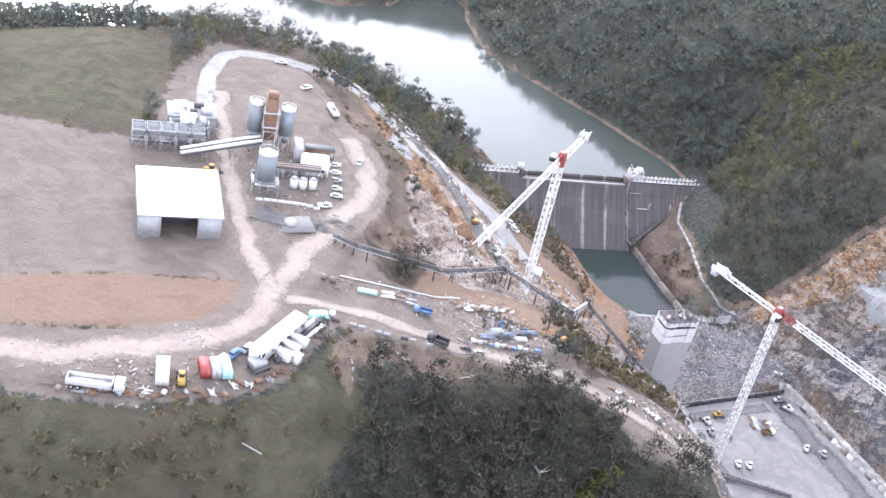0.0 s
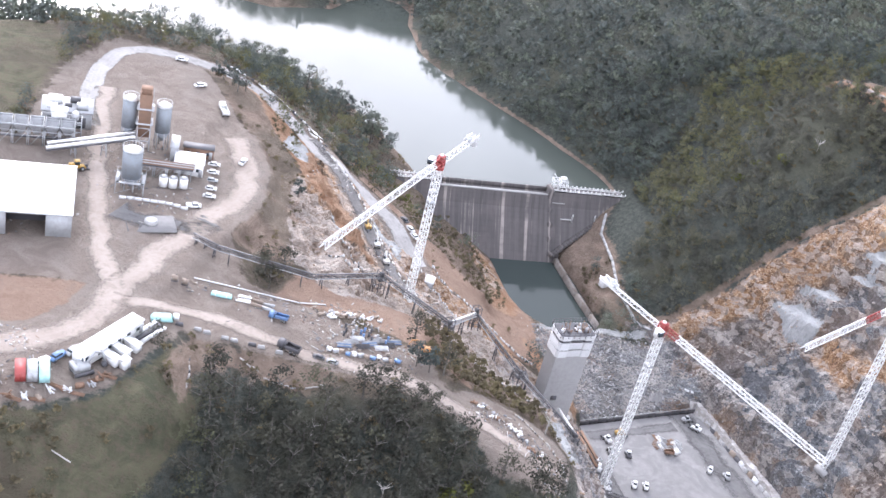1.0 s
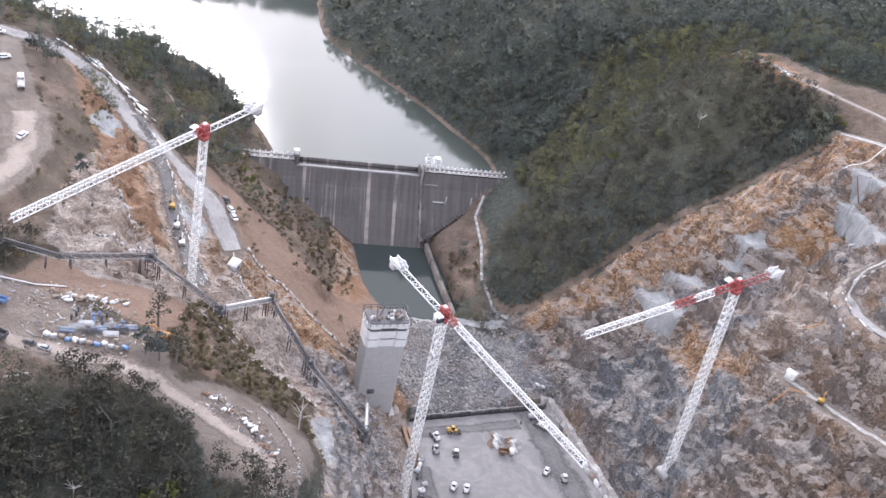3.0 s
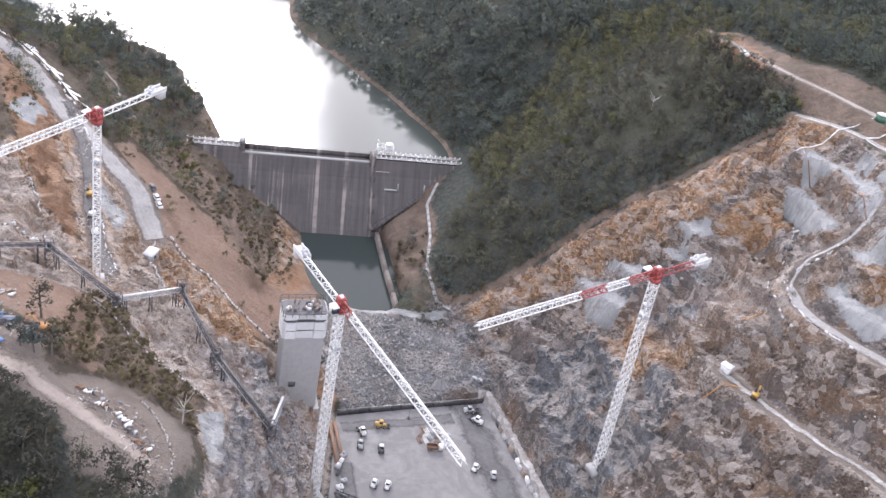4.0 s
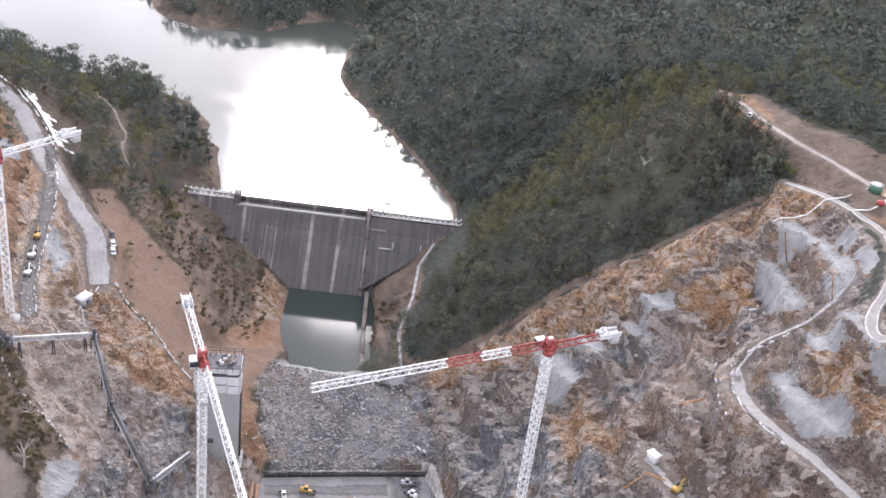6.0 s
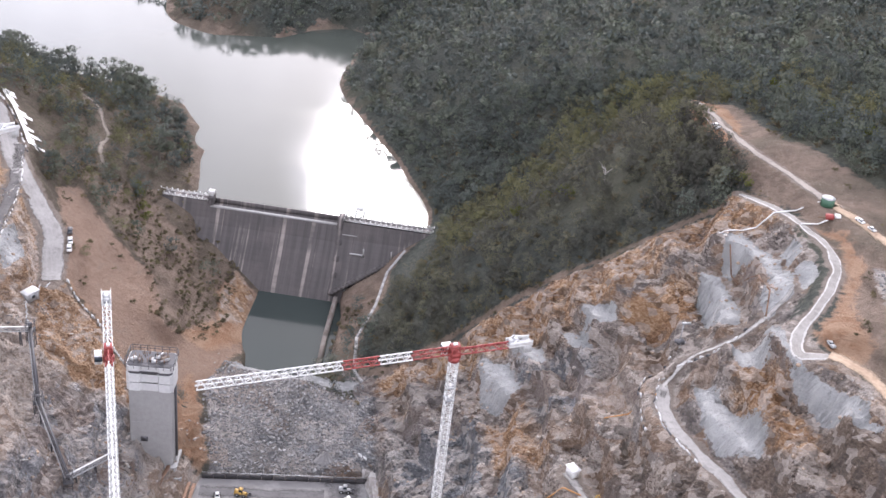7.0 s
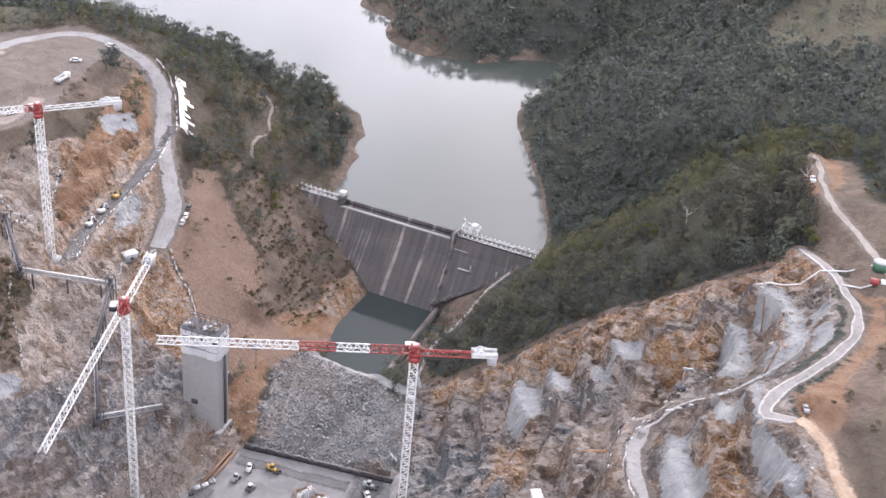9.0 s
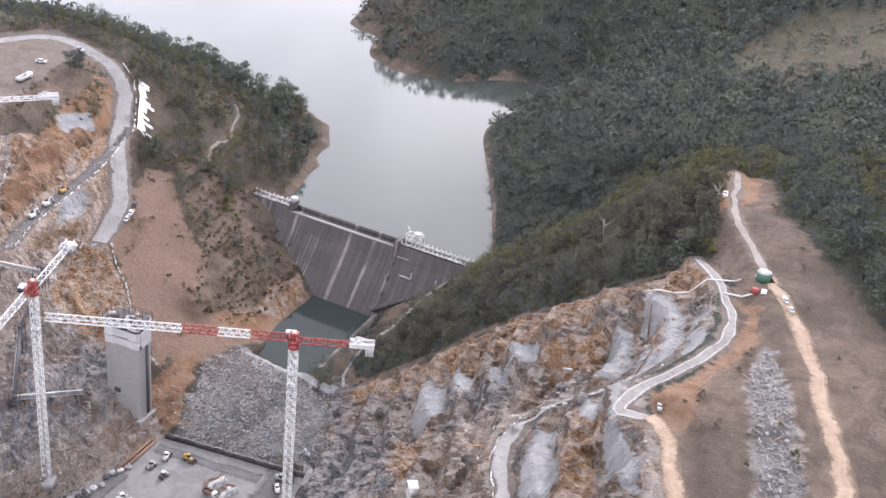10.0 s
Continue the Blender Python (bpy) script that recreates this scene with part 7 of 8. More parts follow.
build_conveyor_line()


def bag_wall(name, label, pts, size, material, group, step=1.0, seed=5):
    """A ragged line of bags or blocks laid over the ground."""
    rng, w = random.Random(seed), thing(name, label, "wall", group)
    for a, b in zip(pts, pts[1:]):
        n = max(1, int(math.hypot(b[0] - a[0], b[1] - a[1]) / step))
        for i in range(n):
            x = a[0] + (b[0] - a[0]) * i / n + rng.uniform(-0.2, 0.2)
            y = a[1] + (b[1] - a[1]) * i / n + rng.uniform(-0.2, 0.2)
            turn = math.degrees(math.atan2(b[1] - a[1], b[0] - a[0])) + rng.uniform(-9, 9)
            tall = size * rng.uniform(0.5, 1.1)
            part("block", Kit().box(x, y, g(x, y) - 0.25, step * rng.uniform(0.9, 1.4), size * rng.uniform(0.45, 0.8), tall + 0.25, turn, 0.8), material if rng.random() < 0.5 else rng.choice((CONCRETE, TIMBER, TIMBER, DARK_STEEL)), w)
    return w


bag_wall("sandbag_wall", "ragged wall of pale sandbags above the orange rock", [(61.5, 285.5), (66, 284), (72, 282.8), (77, 280.4), (80, 278.4), (85.5, 276.4), (91, 275), (96, 276.5)], 0.62, PALE_CONCRETE, "bag walls", 0.48)
bag_wall("sandbag_wall", "low line of pale bags beside the rough slope", [(58.2, 282.5), (59.8, 275), (61.0, 270.0), (65.5, 264.5), (70, 261)], 0.45, PALE_CONCRETE, "bag walls", 0.4, 6)
bag_wall("rubble_edge", "pale rubble edge along the scrubby spur", [(59, 238), (64, 234.6), (69, 230.6), (74.5, 227.8), (80, 225.8), (86, 222), (89.4, 220)], 0.45, PALE_CONCRETE, "bag walls", 0.36, 7)
bag_wall("timber_edge", "bleached logs and bags at the end of the road", [(79, 207.8), (82, 205.8), (84.4, 203), (86.8, 199.4), (89, 195.6), (90, 190)], 0.5, DEAD_WOOD, "bag walls", 0.4, 8)
bag_wall("bench_edge", "pale safety edge along the rock bench", [(24, 318), (31.5, 308.5), (38.2, 296), (44.2, 282), (51, 267), (57.5, 257.5)], 0.4, WHITE, "bag walls", 0.7, 9)
bag_wall("road_barrier", "pale broken barrier line outside the haul road", [(-8, 339.4), (0, 337.6), (7, 333.6), (13, 329.4), (19, 324.8), (26, 318)], 0.55, WHITE, "bag walls", 1.2, 12)
bag_wall("log_line", "windrow of bleached logs and brush along the bush edge", [(19.5, 197.9), (25.1, 194.8), (30.8, 194.3), (37.9, 196.9)], 0.35, DEAD_WOOD, "bag walls", 1.3, 16)
bag_wall("bench_berm", "pale broken berm along the middle bench", [(226, 288.6), (221, 284.4), (214.6, 282.6), (211.8, 279), (212.4, 271.4), (215.6, 264.8), (220.2, 259.6), (224.8, 254.6)], 0.4, PALE_CONCRETE, "bag walls", 1.0, 14)
bag_wall("path_edge", "pale blocks along the path on the rock face", [(214.8, 292), (213.2, 288), (210.6, 285), (208.6, 281), (208.4, 276), (210.4, 270), (212.6, 264)], 0.4, PALE_CONCRETE, "bag walls", 0.9, 15)
bag_wall("abutment_edge", "pale blocks along the foundation wall", [(143.6, 286), (149.5, 284.3), (154.4, 275.4), (160, 262.2), (165, 252.3), (168.7, 243.8), (172, 232)], 0.5, PALE_CONCRETE, "bag walls", 1.3, 10)
bag_wall("rubble_line", "pale rubble line between two rock benches", [(29.5, 274), (33.7, 269.4), (36.9, 264.7), (41.3, 254.9), (45.2, 246.5)], 0.5, PALE_CONCRETE, "bag walls", 0.7, 21)
bag_wall("rubble_line", "short pale rubble heap on the cut bench", [(31.6, 250.4), (36.8, 251.4), (41.4, 253.7)], 0.6, PALE_CONCRETE, "bag walls", 0.6, 22)
bag_wall("log_line", "bleached logs heaped at the foot of the road bank", [(9.4, 193.5), (10.4, 189), (10.7, 184.5)], 0.5, DEAD_WOOD, "bag walls", 0.6, 23)


# ---- machines and stores on the slab ----
def build_slab_things():
    z = SLAB_Z + 0.02
    rng = random.Random(41)
    smaller(build_loader(118.8, 261.3, 120, WHITE, "pale compact loader on the concrete slab", z=z), 0.62)
    smaller(build_loader(123.2, 265.0, 10, YELLOW, "yellow wheel loader on the concrete slab", z=z), 0.62)
    smaller(build_loader(119.2, 256.4, 100, STEEL, "grey compact loader on the concrete slab", z=z, bucket=False), 0.62)
    smaller(build_roller(124.4, 256.4, 100, DARK_STEEL, "dark drum roller on the concrete slab", z=z), 0.62)
    smaller(build_roller(124.6, 244.0, 80, WHITE, "white-canopied drum roller on the concrete slab", z=z), 0.62)
    smaller(build_roller(127.8, 244.2, 85, WHITE, "white-canopied drum roller on the concrete slab", z=z), 0.62)
    smaller(build_truck(137.5, 260.4, 10, WHITE, RUST, "white truck among rusty formwork on the slab", z=z, length=6.5), 0.62)
    smaller(build_loader(147.2, 273.8, 150, WHITE, "pale loader beside the foundation wall", z=z), 0.62)
    smaller(build_loader(145.0, 277.2, 20, STEEL, "grey loader beside the formwork wall", z=z), 0.62)
    smaller(build_roller(148.2, 256.0, 70, WHITE, "white-canopied roller on the damp slab", z=z), 0.62)
    smaller(build_roller(152.8, 254.6, 95, STEEL, "grey roller on the damp slab", z=z), 0.62)
    for i in range(18):
        x, y = 133.5 + (i % 6) * 1.5 + rng.uniform(-0.5, 0.5), 262.6 + (i // 6) * 1.8 + rng.uniform(-0.4, 0.4)
        k = Kit()
        for j in range(3):
            k.beam((-1.1, -0.4 + j * 0.4, 0.2), (1.1, -0.35 + j * 0.4, 0.2 + rng.uniform(0, 0.5)), 0.16)
        whole("formwork_bundle", k, (RUST, WHITE, STEEL)[i % 3], ("rusty", "white", "grey steel")[i % 3] + " bundle of formwork steel on the slab", "formwork", "slab formwork", (x, y, z), rng.uniform(0, 180))
    for i in range(10):
        x, y = 116.5 + rng.uniform(-1.5, 1.5), 232.0 + i * 2.2
        k = Kit().box(0, 0, 0, rng.uniform(0.8, 1.8), rng.uniform(0.6, 1.4), rng.uniform(0.5, 1.3)).box(0.2, 0.1, 0.4, 0.5, 0.4, rng.uniform(0.4, 1.2))
        whole("pump_unit", k, (PALE_CONCRETE, STEEL, DARK_STEEL, STEEL)[i % 4], ("white", "grey", "dark", "grey")[i % 4] + " pump unit beside the crane's foot", "pump", "pump units", (x, y, z), rng.uniform(0, 90))
    k = thing("delivery_conveyor", "dark belt conveyor lying across the slab", "conveyor", at=(116, 238.5, z), turn=-14)
    part("truss", truss(Kit(), 22, 1.2, 0.9, 1.6, 0.12, 0.08, z=0.8), DARK_STEEL, k)
    part("belt", Kit().box(11, 0, 0.75, 22, 0.9, 0.1), DARK_STEEL, k)
    for x in (1, 11, 21):
        part("stand", Kit().box(x, 0, 0, 0.3, 1.3, 0.8), STEEL, k)
    # low concrete abutment wall at the slab's right side
    w = thing("abutment_wall", "low grey concrete abutment wall with stored blocks", "wall")
    pts = [(147.8, 284.2), (152.2, 276.4), (156.2, 266.2), (160.8, 256.2), (165.2, 246.4), (169.2, 236.4), (172.4, 224.0)]
    for a, b in zip(pts, pts[1:]):
        d = math.degrees(math.atan2(b[1] - a[1], b[0] - a[0]))
        n = max(1, int(math.hypot(b[0] - a[0], b[1] - a[1]) / 2.2))
        step = math.hypot(b[0] - a[0], b[1] - a[1]) / n
        for i in range(n):
            f = (i + 0.5) / n
            tall = rng.uniform(1.9, 2.9)
            part("wall_block", Kit().box(a[0] + (b[0] - a[0]) * f + rng.uniform(-0.25, 0.25), a[1] + (b[1] - a[1]) * f, 6.5, step * rng.uniform(0.8, 1.0), rng.uniform(0.6, 1.2), tall, d + rng.uniform(-6, 6), 0.9), rng.choice((CONCRETE, CONCRETE, TIMBER, DARK_STEEL, PALE_CONCRETE)), w)
    line = [Vector((143.6, 286, 11.0)), Vector((149.5, 284.3, 10.6)), Vector((154.4, 275.4, 10.2)), Vector((160, 262.2, 9.9)), Vector((165, 252.3, 9.6)), Vector((168.7, 243.8, 9.4)), Vector((172, 232, 9.2))]
    k, rows = Kit(), []
    for a, b in zip(line, line[1:]):
        n = max(2, int((b - a).length / 1.3))
        side = Vector((b.y - a.y, a.x - b.x, 0)).normalized()
        for i in range(n):
            c = a.lerp(b, i / n)
            w = 1.5 + rng.uniform(-0.35, 0.35)
            rows.append([c - side * (w + 0.9) - Vector((0, 0, 3.2)), c - side * w + Vector((0, 0, rng.uniform(-0.3, 0.2))), c + side * (w - 0.3) + Vector((0, 0, rng.uniform(-0.2, 0.4))), c + side * (w + 0.7) - Vector((0, 0, 3.0))])
    for r0, r1 in zip(rows, rows[1:]):
        for i in range(3):
            k.quad(r0[i], r0[i + 1], r1[i + 1], r1[i])
    whole("foundation_plinth", k, PLINTH, "rough pale concrete plinth along the rock side of the slab", "wall", kind="structure")
    k, ring = Kit(), []
    for j in range(6):
        f = j / 5
        ring.append([(136.6 + (5.4 * f) * math.cos(a) * rng.uniform(0.88, 1.12), 284.0 + (3.6 * f) * math.sin(a) * rng.uniform(0.88, 1.12), 12.2 - 4.4 * f ** 0.85 + rng.uniform(-0.15, 0.15)) for a in (2 * math.pi * i / 22 for i in range(22))])
    for r0, r1 in zip(ring, ring[1:]):
        for i in range(22):
            k.quad(r0[i], r1[i], r1[(i + 1) % 22], r0[(i + 1) % 22])
    whole("gravel_heap", k, SLAB, "grey heap of crushed rock against the rockfill", "heap")
    for i, (x, y, turn, l) in enumerate(((112.4, 256.0, -72, 15), (113.6, 256.6, -72, 14), (106.0, 258.5, -78, 9))):
        f = thing("side_form", "long dark steel side form lying beside the slab", "formwork", "side forms", (x, y, g(x, y) + 0.1), turn)
        part("rail", Kit().box(0, 0, 0, l, 0.5, 0.9), (BLACK_FORM, DARK_STEEL, STEEL)[i], f)
        part("flange", Kit().box(0, 0, 0.9, l, 0.9, 0.12), RUST, f)
    p = thing("pond_wall", "stained concrete training wall at the pond's edge", "wall")
    for a, b in zip([(108.6, 350.0), (111.5, 340.0), (114.6, 329.5), (118.2, 318.5)], [(111.5, 340.0), (114.6, 329.5), (118.2, 318.5), (121, 309.5)]):
        d = math.degrees(math.atan2(b[1] - a[1], b[0] - a[0]))
        part("wall_block", Kit().box((a[0] + b[0]) / 2, (a[1] + b[1]) / 2, 7.5, math.hypot(b[0] - a[0], b[1] - a[1]), 1.3, 5.6, d, 0.92), STAINED, p)


build_slab_things()


# ---- right bank: track, tank, pipes, cabin ----
def laid_pipe(name, label, pts, r, material, group, rise=0.25):
    t = thing(name, label, "pipe", group)
    for a, b in zip(pts, pts[1:]):
        n = max(1, int(math.hypot(b[0] - a[0], b[1] - a[1]) / 3))
        for i in range(n):
            u = (a[0] + (b[0] - a[0]) * i / n, a[1] + (b[1] - a[1]) * i / n)
            v = (a[0] + (b[0] - a[0]) * (i + 1) / n, a[1] + (b[1] - a[1]) * (i + 1) / n)
            part("pipe_length", Kit().tube((*u, g(*u) + rise), (*v, g(*v) + rise), r, 7), material, t)
    return t


def build_right_bank():
    laid_pipe("side_path", "pale pipe path up the right bank beside the dam", [(124.4, 364), (122.6, 355), (125.6, 340), (126.6, 324), (131, 312.5), (135.5, 308)], 0.5, CONCRETE, "bank pipes", 0.05)
    laid_pipe("water_pipe", "white water pipe laid to the green tank", [(214.5, 316.5), (219.5, 320.5), (225.4, 322.5), (230, 325.6), (234.5, 326.6)], 0.17, WHITE, "bank pipes")
    laid_pipe("water_pipe", "white pipe crossing the pale track", [(231.5, 318), (235, 319.4), (237.6, 320.3)], 0.17, WHITE, "bank pipes")
    laid_pipe("hose", "red hose over the broken rock", [(203, 272.6), (207.5, 274.5), (212.2, 274.4)], 0.15, ORANGE, "bank hoses")
    laid_pipe("hose", "orange hose beside the lower bench", [(195.6, 256.6), (199.5, 257.2), (203.4, 256.4)], 0.15, ORANGE, "bank hoses")
    laid_pipe("hose", "rust-brown hose down the sprayed face", [(218, 314), (224, 306), (228.5, 297), (229, 291)], 0.16, RUST, "bank hoses")
    t = thing("water_tank", "round dark green water tank with pale lid on the ridge", "tank", at=on_ground(236.0, 325.6))
    part("drum", Kit().tube((0, 0, 0), (0, 0, 1.9), 1.5, 22), GREEN, t)
    part("lid", Kit().tube((0, 0, 1.9), (0, 0, 2.3), 1.55, 22, 0.3), PALE_CONCRETE, t, "pale domed lid")
    p = thing("pump_station", "red and white pump set beside the tank", "pump", at=on_ground(237.0, 320.2), turn=20)
    part("engine", Kit().box(0, 0, 0.2, 1.6, 1.0, 1.1), RED, p)
    part("tank", Kit().box(1.8, 0.2, 0.1, 1.2, 1.1, 1.2), WHITE, p)
    part("pipe", Kit().tube((-0.8, 0, 0.5), (-2.4, 0.3, 0.3), 0.14, 6), RUST, p)
    smaller(build_car(243.4, 321.0, -47, WHITE, "white utility parked on the ridge road", "ridge cars", True), 0.5)
    smaller(build_car(246.0, 318.2, -47, WHITE, "white car parked on the ridge road", "ridge cars"), 0.45)
    smaller(build_car(206.0, 366.0, 115, WHITE, "white utility parked at the saddle", "ridge cars", True), 0.7)
    smaller(build_car(241.6, 277.6, 120, STEEL, "grey utility at the junction of the tracks", "ridge cars", True), 0.5)
    c = build_hut(200.2, 261.6, 140, 2.3, 1.7, 1.8, "small white drilling cabin on the lower rock bench", group="bench cabins", windows=1)
    smaller(build_excavator(206.0, 253.4, 60, YELLOW, "yellow excavator on the lower bench", reach=3.4), 0.6)
    f = thing("lighting_tower", "grey mobile lighting tower on the rock bench", "lamp", at=on_ground(213.4, 290.6), turn=30)
    part("mast", Kit().tube((0, 0, 0), (0, 0, 5.0), 0.12, 7), STEEL, f)
    part("trailer", Kit().box(0, 0, 0, 1.8, 1.2, 0.9), DARK_STEEL, f)
    part("lamp_bar", Kit().box(0.6, 0, 4.9, 2.0, 0.4, 0.5), STEEL, f)
    wheels(f, [(0, -0.7), (0, 0.7)], 0.3, 0.2)
    for x, y, n, a in ((50.2, 299.4, DARK_STEEL, 125), (52.2, 296.6, WHITE, 128), (53.6, 294.2, WHITE, 126)):
        smaller(build_car(x + 1.6, y + 1.2, a, n, ("dark" if n is DARK_STEEL else "white") + " car parked along the haul road", "haul road cars"), 0.7)
    build_hut(60.4, 272.6, 80, 3.6, 2.2, 2.4, "grey stores cabin on the cut bench", STEEL, PALE_CONCRETE, "bench cabins", windows=1)
    w = thing("bench_tarpaulin", "torn white plastic sheets spread beside the haul road", "sheet")
    rng = random.Random(77)
    edge = [(0.6, 339.6), (4.6, 336.4), (8.8, 334.0), (12.8, 330.8), (16.4, 327.8), (20.0, 325.0), (23.0, 322.4)]
    for (x0, y0), (x1, y1) in zip(edge, edge[1:]):
        for i in range(3):
            ax, ay = x0 + (x1 - x0) * i / 3, y0 + (y1 - y0) * i / 3
            d = Vector((y0 - y1, x1 - x0, 0)).normalized()
            e = Vector((x1 - x0, y1 - y0, 0)) / 3
            reach, k = rng.choice((1.6, 2.4, 3.4, 4.6)), Kit()
            n = 3
            for v in range(n):
                q = []
                for du, dv in ((0, 0), (1, 0), (1, 1), (0, 1)):
                    f = (v + dv) / n
                    half = (du - 0.5) * (1.06 - 0.35 * f)
                    px, py = ax + e.x * (0.5 + half) + d.x * reach * f + e.x * 0.5 * f, ay + e.y * (0.5 + half) + d.y * reach * f + e.y * 0.5 * f
                    q.append((px, py, g(px, py) + 0.28 + 0.1 * math.sin(px * 3 + py * 2)))
                k.quad(*q)
            part("sheet", k, WHITE, w)
    for x, y, r in ((44.5, 276, 100), (47.5, 269.6, 105), (41.2, 283.4, 110)):
        smaller(build_excavator(x, y, r, WHITE if x > 42 else YELLOW, ("white" if x > 42 else "yellow") + " drill rig on the cut rock bench", reach=3.4), 0.6)


build_right_bank()


# ---- loose clutter of the works ----
def litter(name, label, spots, seed):
    """Many small offcuts, boxes and bars strewn round the given plan places."""
    rng, k = random.Random(seed), Kit()
    for x, y, wide, count, big in spots:
        for _ in range(count):
            px, py = x + rng.gauss(0, wide * 0.5), y + rng.gauss(0, wide * 0.5)
            z = g(px, py)
            s = big * rng.uniform(0.35, 1.0)
            if rng.random() < 0.35:
                a, l = rng.uniform(0, 6.28), s * rng.uniform(1.6, 4.0)
                ex, ey = px + l * math.cos(a), py + l * math.sin(a)
                k.beam((px, py, z + 0.12), (ex, ey, g(ex, ey) + 0.15), 0.16 * big + 0.06)
            else:
                k.box(px, py, z - 0.1, s * rng.uniform(0.6, 1.8), s * rng.uniform(0.4, 0.9), s * rng.uniform(0.3, 0.8) + 0.1, rng.uniform(0, 180), 0.9)
    return tagged(new(name, k.mesh(name, CLUTTER)), label, "clutter", kind="stuff")


litter("laydown_clutter", "small fittings, timber and offcuts lying in the laydown yard", [(44, 213, 9, 150, 0.5), (36, 208, 6, 50, 0.5), (52, 211, 5, 50, 0.45), (40, 222, 8, 110, 0.6), (20, 217, 7, 60, 0.5), (30, 220, 6, 50, 0.5), (6, 217, 4, 20, 0.5)], 301)
litter("road_end_clutter", "salvaged timber and rubble strewn at the road's end", [(72, 202, 4, 60, 0.5), (77, 200, 4, 60, 0.5), (82, 197, 4, 60, 0.45), (87, 192, 4, 50, 0.4), (86, 186, 4, 40, 0.4)], 302)
litter("bench_clutter", "drill steel, pipes and pale offcuts on the rock bench", [(40, 286, 4, 50, 0.5), (46, 273, 4, 70, 0.5), (51, 263, 4, 80, 0.5), (56, 256, 4, 90, 0.5), (62, 262, 6, 70, 0.5), (62, 274, 4, 40, 0.5), (33, 300, 3, 30, 0.5)], 303)
litter("foundation_clutter", "hoses, formwork and offcuts round the crane's foot", [(104, 246, 6, 90, 0.6), (110, 236, 6, 110, 0.6), (108, 226, 6, 110, 0.6), (100, 236, 7, 70, 0.55), (150, 281, 3, 30, 0.5), (156, 270, 3, 40, 0.5), (162, 257, 3, 40, 0.5), (98, 300, 5, 20, 0.4)], 304)
litter("plant_clutter", "pallets, drums and offcuts round the concrete plant", [(-18, 262, 12, 90, 0.5), (-10, 245, 9, 70, 0.5), (-34, 225, 9, 40, 0.5), (-22, 186, 4, 60, 0.5), (-45, 174, 8, 80, 0.5), (-30, 172, 8, 110, 0.55), (-18, 178, 5, 50, 0.5)], 305)

# ---- loose stone ----
def stone_stuff(name, label, places, material, seed):
    rng, k = random.Random(seed), Kit()
    for x, y, z, r in places:
        k.lump(x, y, z + r * 0.15, r, rng)
    return tagged(new(name, k.mesh(name, material)), label, "rocks", kind="stuff")


def lay_stones():
    x, y, r = scatter(61, 95, 152, 266, 312, 0.67)
    m = (inside(x, y, ZONES["coffer"]) > 0.4) & (inside(x, y, ZONES["coffer_clay"]) < 0) & (inside(x, y, SPRAYED[-1]) < 0)
    z = ground_at(x, y)
    stone_stuff("rockfill", "grey rockfill face of the coffer bank", [(a, b, c, 0.16 + 0.46 * random.random() ** 2.3) for a, b, c in zip(x[m], y[m], z[m])], ROCKFILL, 1)
    x, y, r = scatter(62, 135, 275, 200, 335, 1.15)
    dense = fractal(x, y, 14, 3, 51)
    m = (inside(x, y, ZONES["right_rock"]) > 1) & (r.rand(len(x)) < np.clip((dense - 0.46) * 3, 0.03, 0.6))
    for line, half, _ in ROADS.values():
        m &= along(x, y, line)[0] > half + 0.3
    z = ground_at(x, y)
    stone_stuff("broken_rock", "broken orange and grey rock on the cut face", [(a, b, c, 0.14 + 0.42 * random.random() ** 3) for a, b, c in zip(x[m], y[m], z[m])], RUBBLE, 2)
    x, y, r = scatter(63, 15, 116, 190, 322, 1.25)
    dense = fractal(x, y, 12, 3, 52)
    m = (inside(x, y, ZONES["left_rock"]) > 1) & (r.rand(len(x)) < np.clip((dense - 0.46) * 3, 0.03, 0.6))
    for line, half, _ in ROADS.values():
        m &= along(x, y, line)[0] > half + 0.3
    z = ground_at(x, y)
    stone_stuff("broken_rock", "broken grey rock on the left cut", [(a, b, c, 0.14 + 0.40 * random.random() ** 3) for a, b, c in zip(x[m], y[m], z[m])], RUBBLE, 3)
    # windrow of grey rock and dead timber on the ridge
    x, y, r = scatter(64, 240, 290, 240, 308, 0.8)
    m = (inside(x, y, ZONES["windrow"]) > 1.6 * fractal(x, y, 4, 2, 77)) & (r.rand(len(x)) < 0.85)
    z = ground_at(x, y)
    stone_stuff("rock_windrow", "windrow of grey boulders on the ridge", [(a, b, c, 0.18 + 0.42 * random.random() ** 2) for a, b, c in zip(x[m], y[m], z[m])], ROCKFILL, 4)
    rng, k = random.Random(71), Kit()
    for _ in range(1100):
        i = rng.randrange(len(x))
        if not m[i]:
            continue
        a, l = rng.uniform(0, 6.28), rng.uniform(0.6, 2.2)
        p = (x[i], y[i], z[i] + 0.35)
        k.tube(p, (p[0] + l * math.cos(a), p[1] + l * math.sin(a), p[2] + rng.uniform(-0.2, 0.6)), 0.08, 5, 0.05)
    tagged(new("dead_timber", k.mesh("dead_timber", DEAD_WOOD)), "bleached dead timber heaped with the boulders", "timber", kind="stuff")


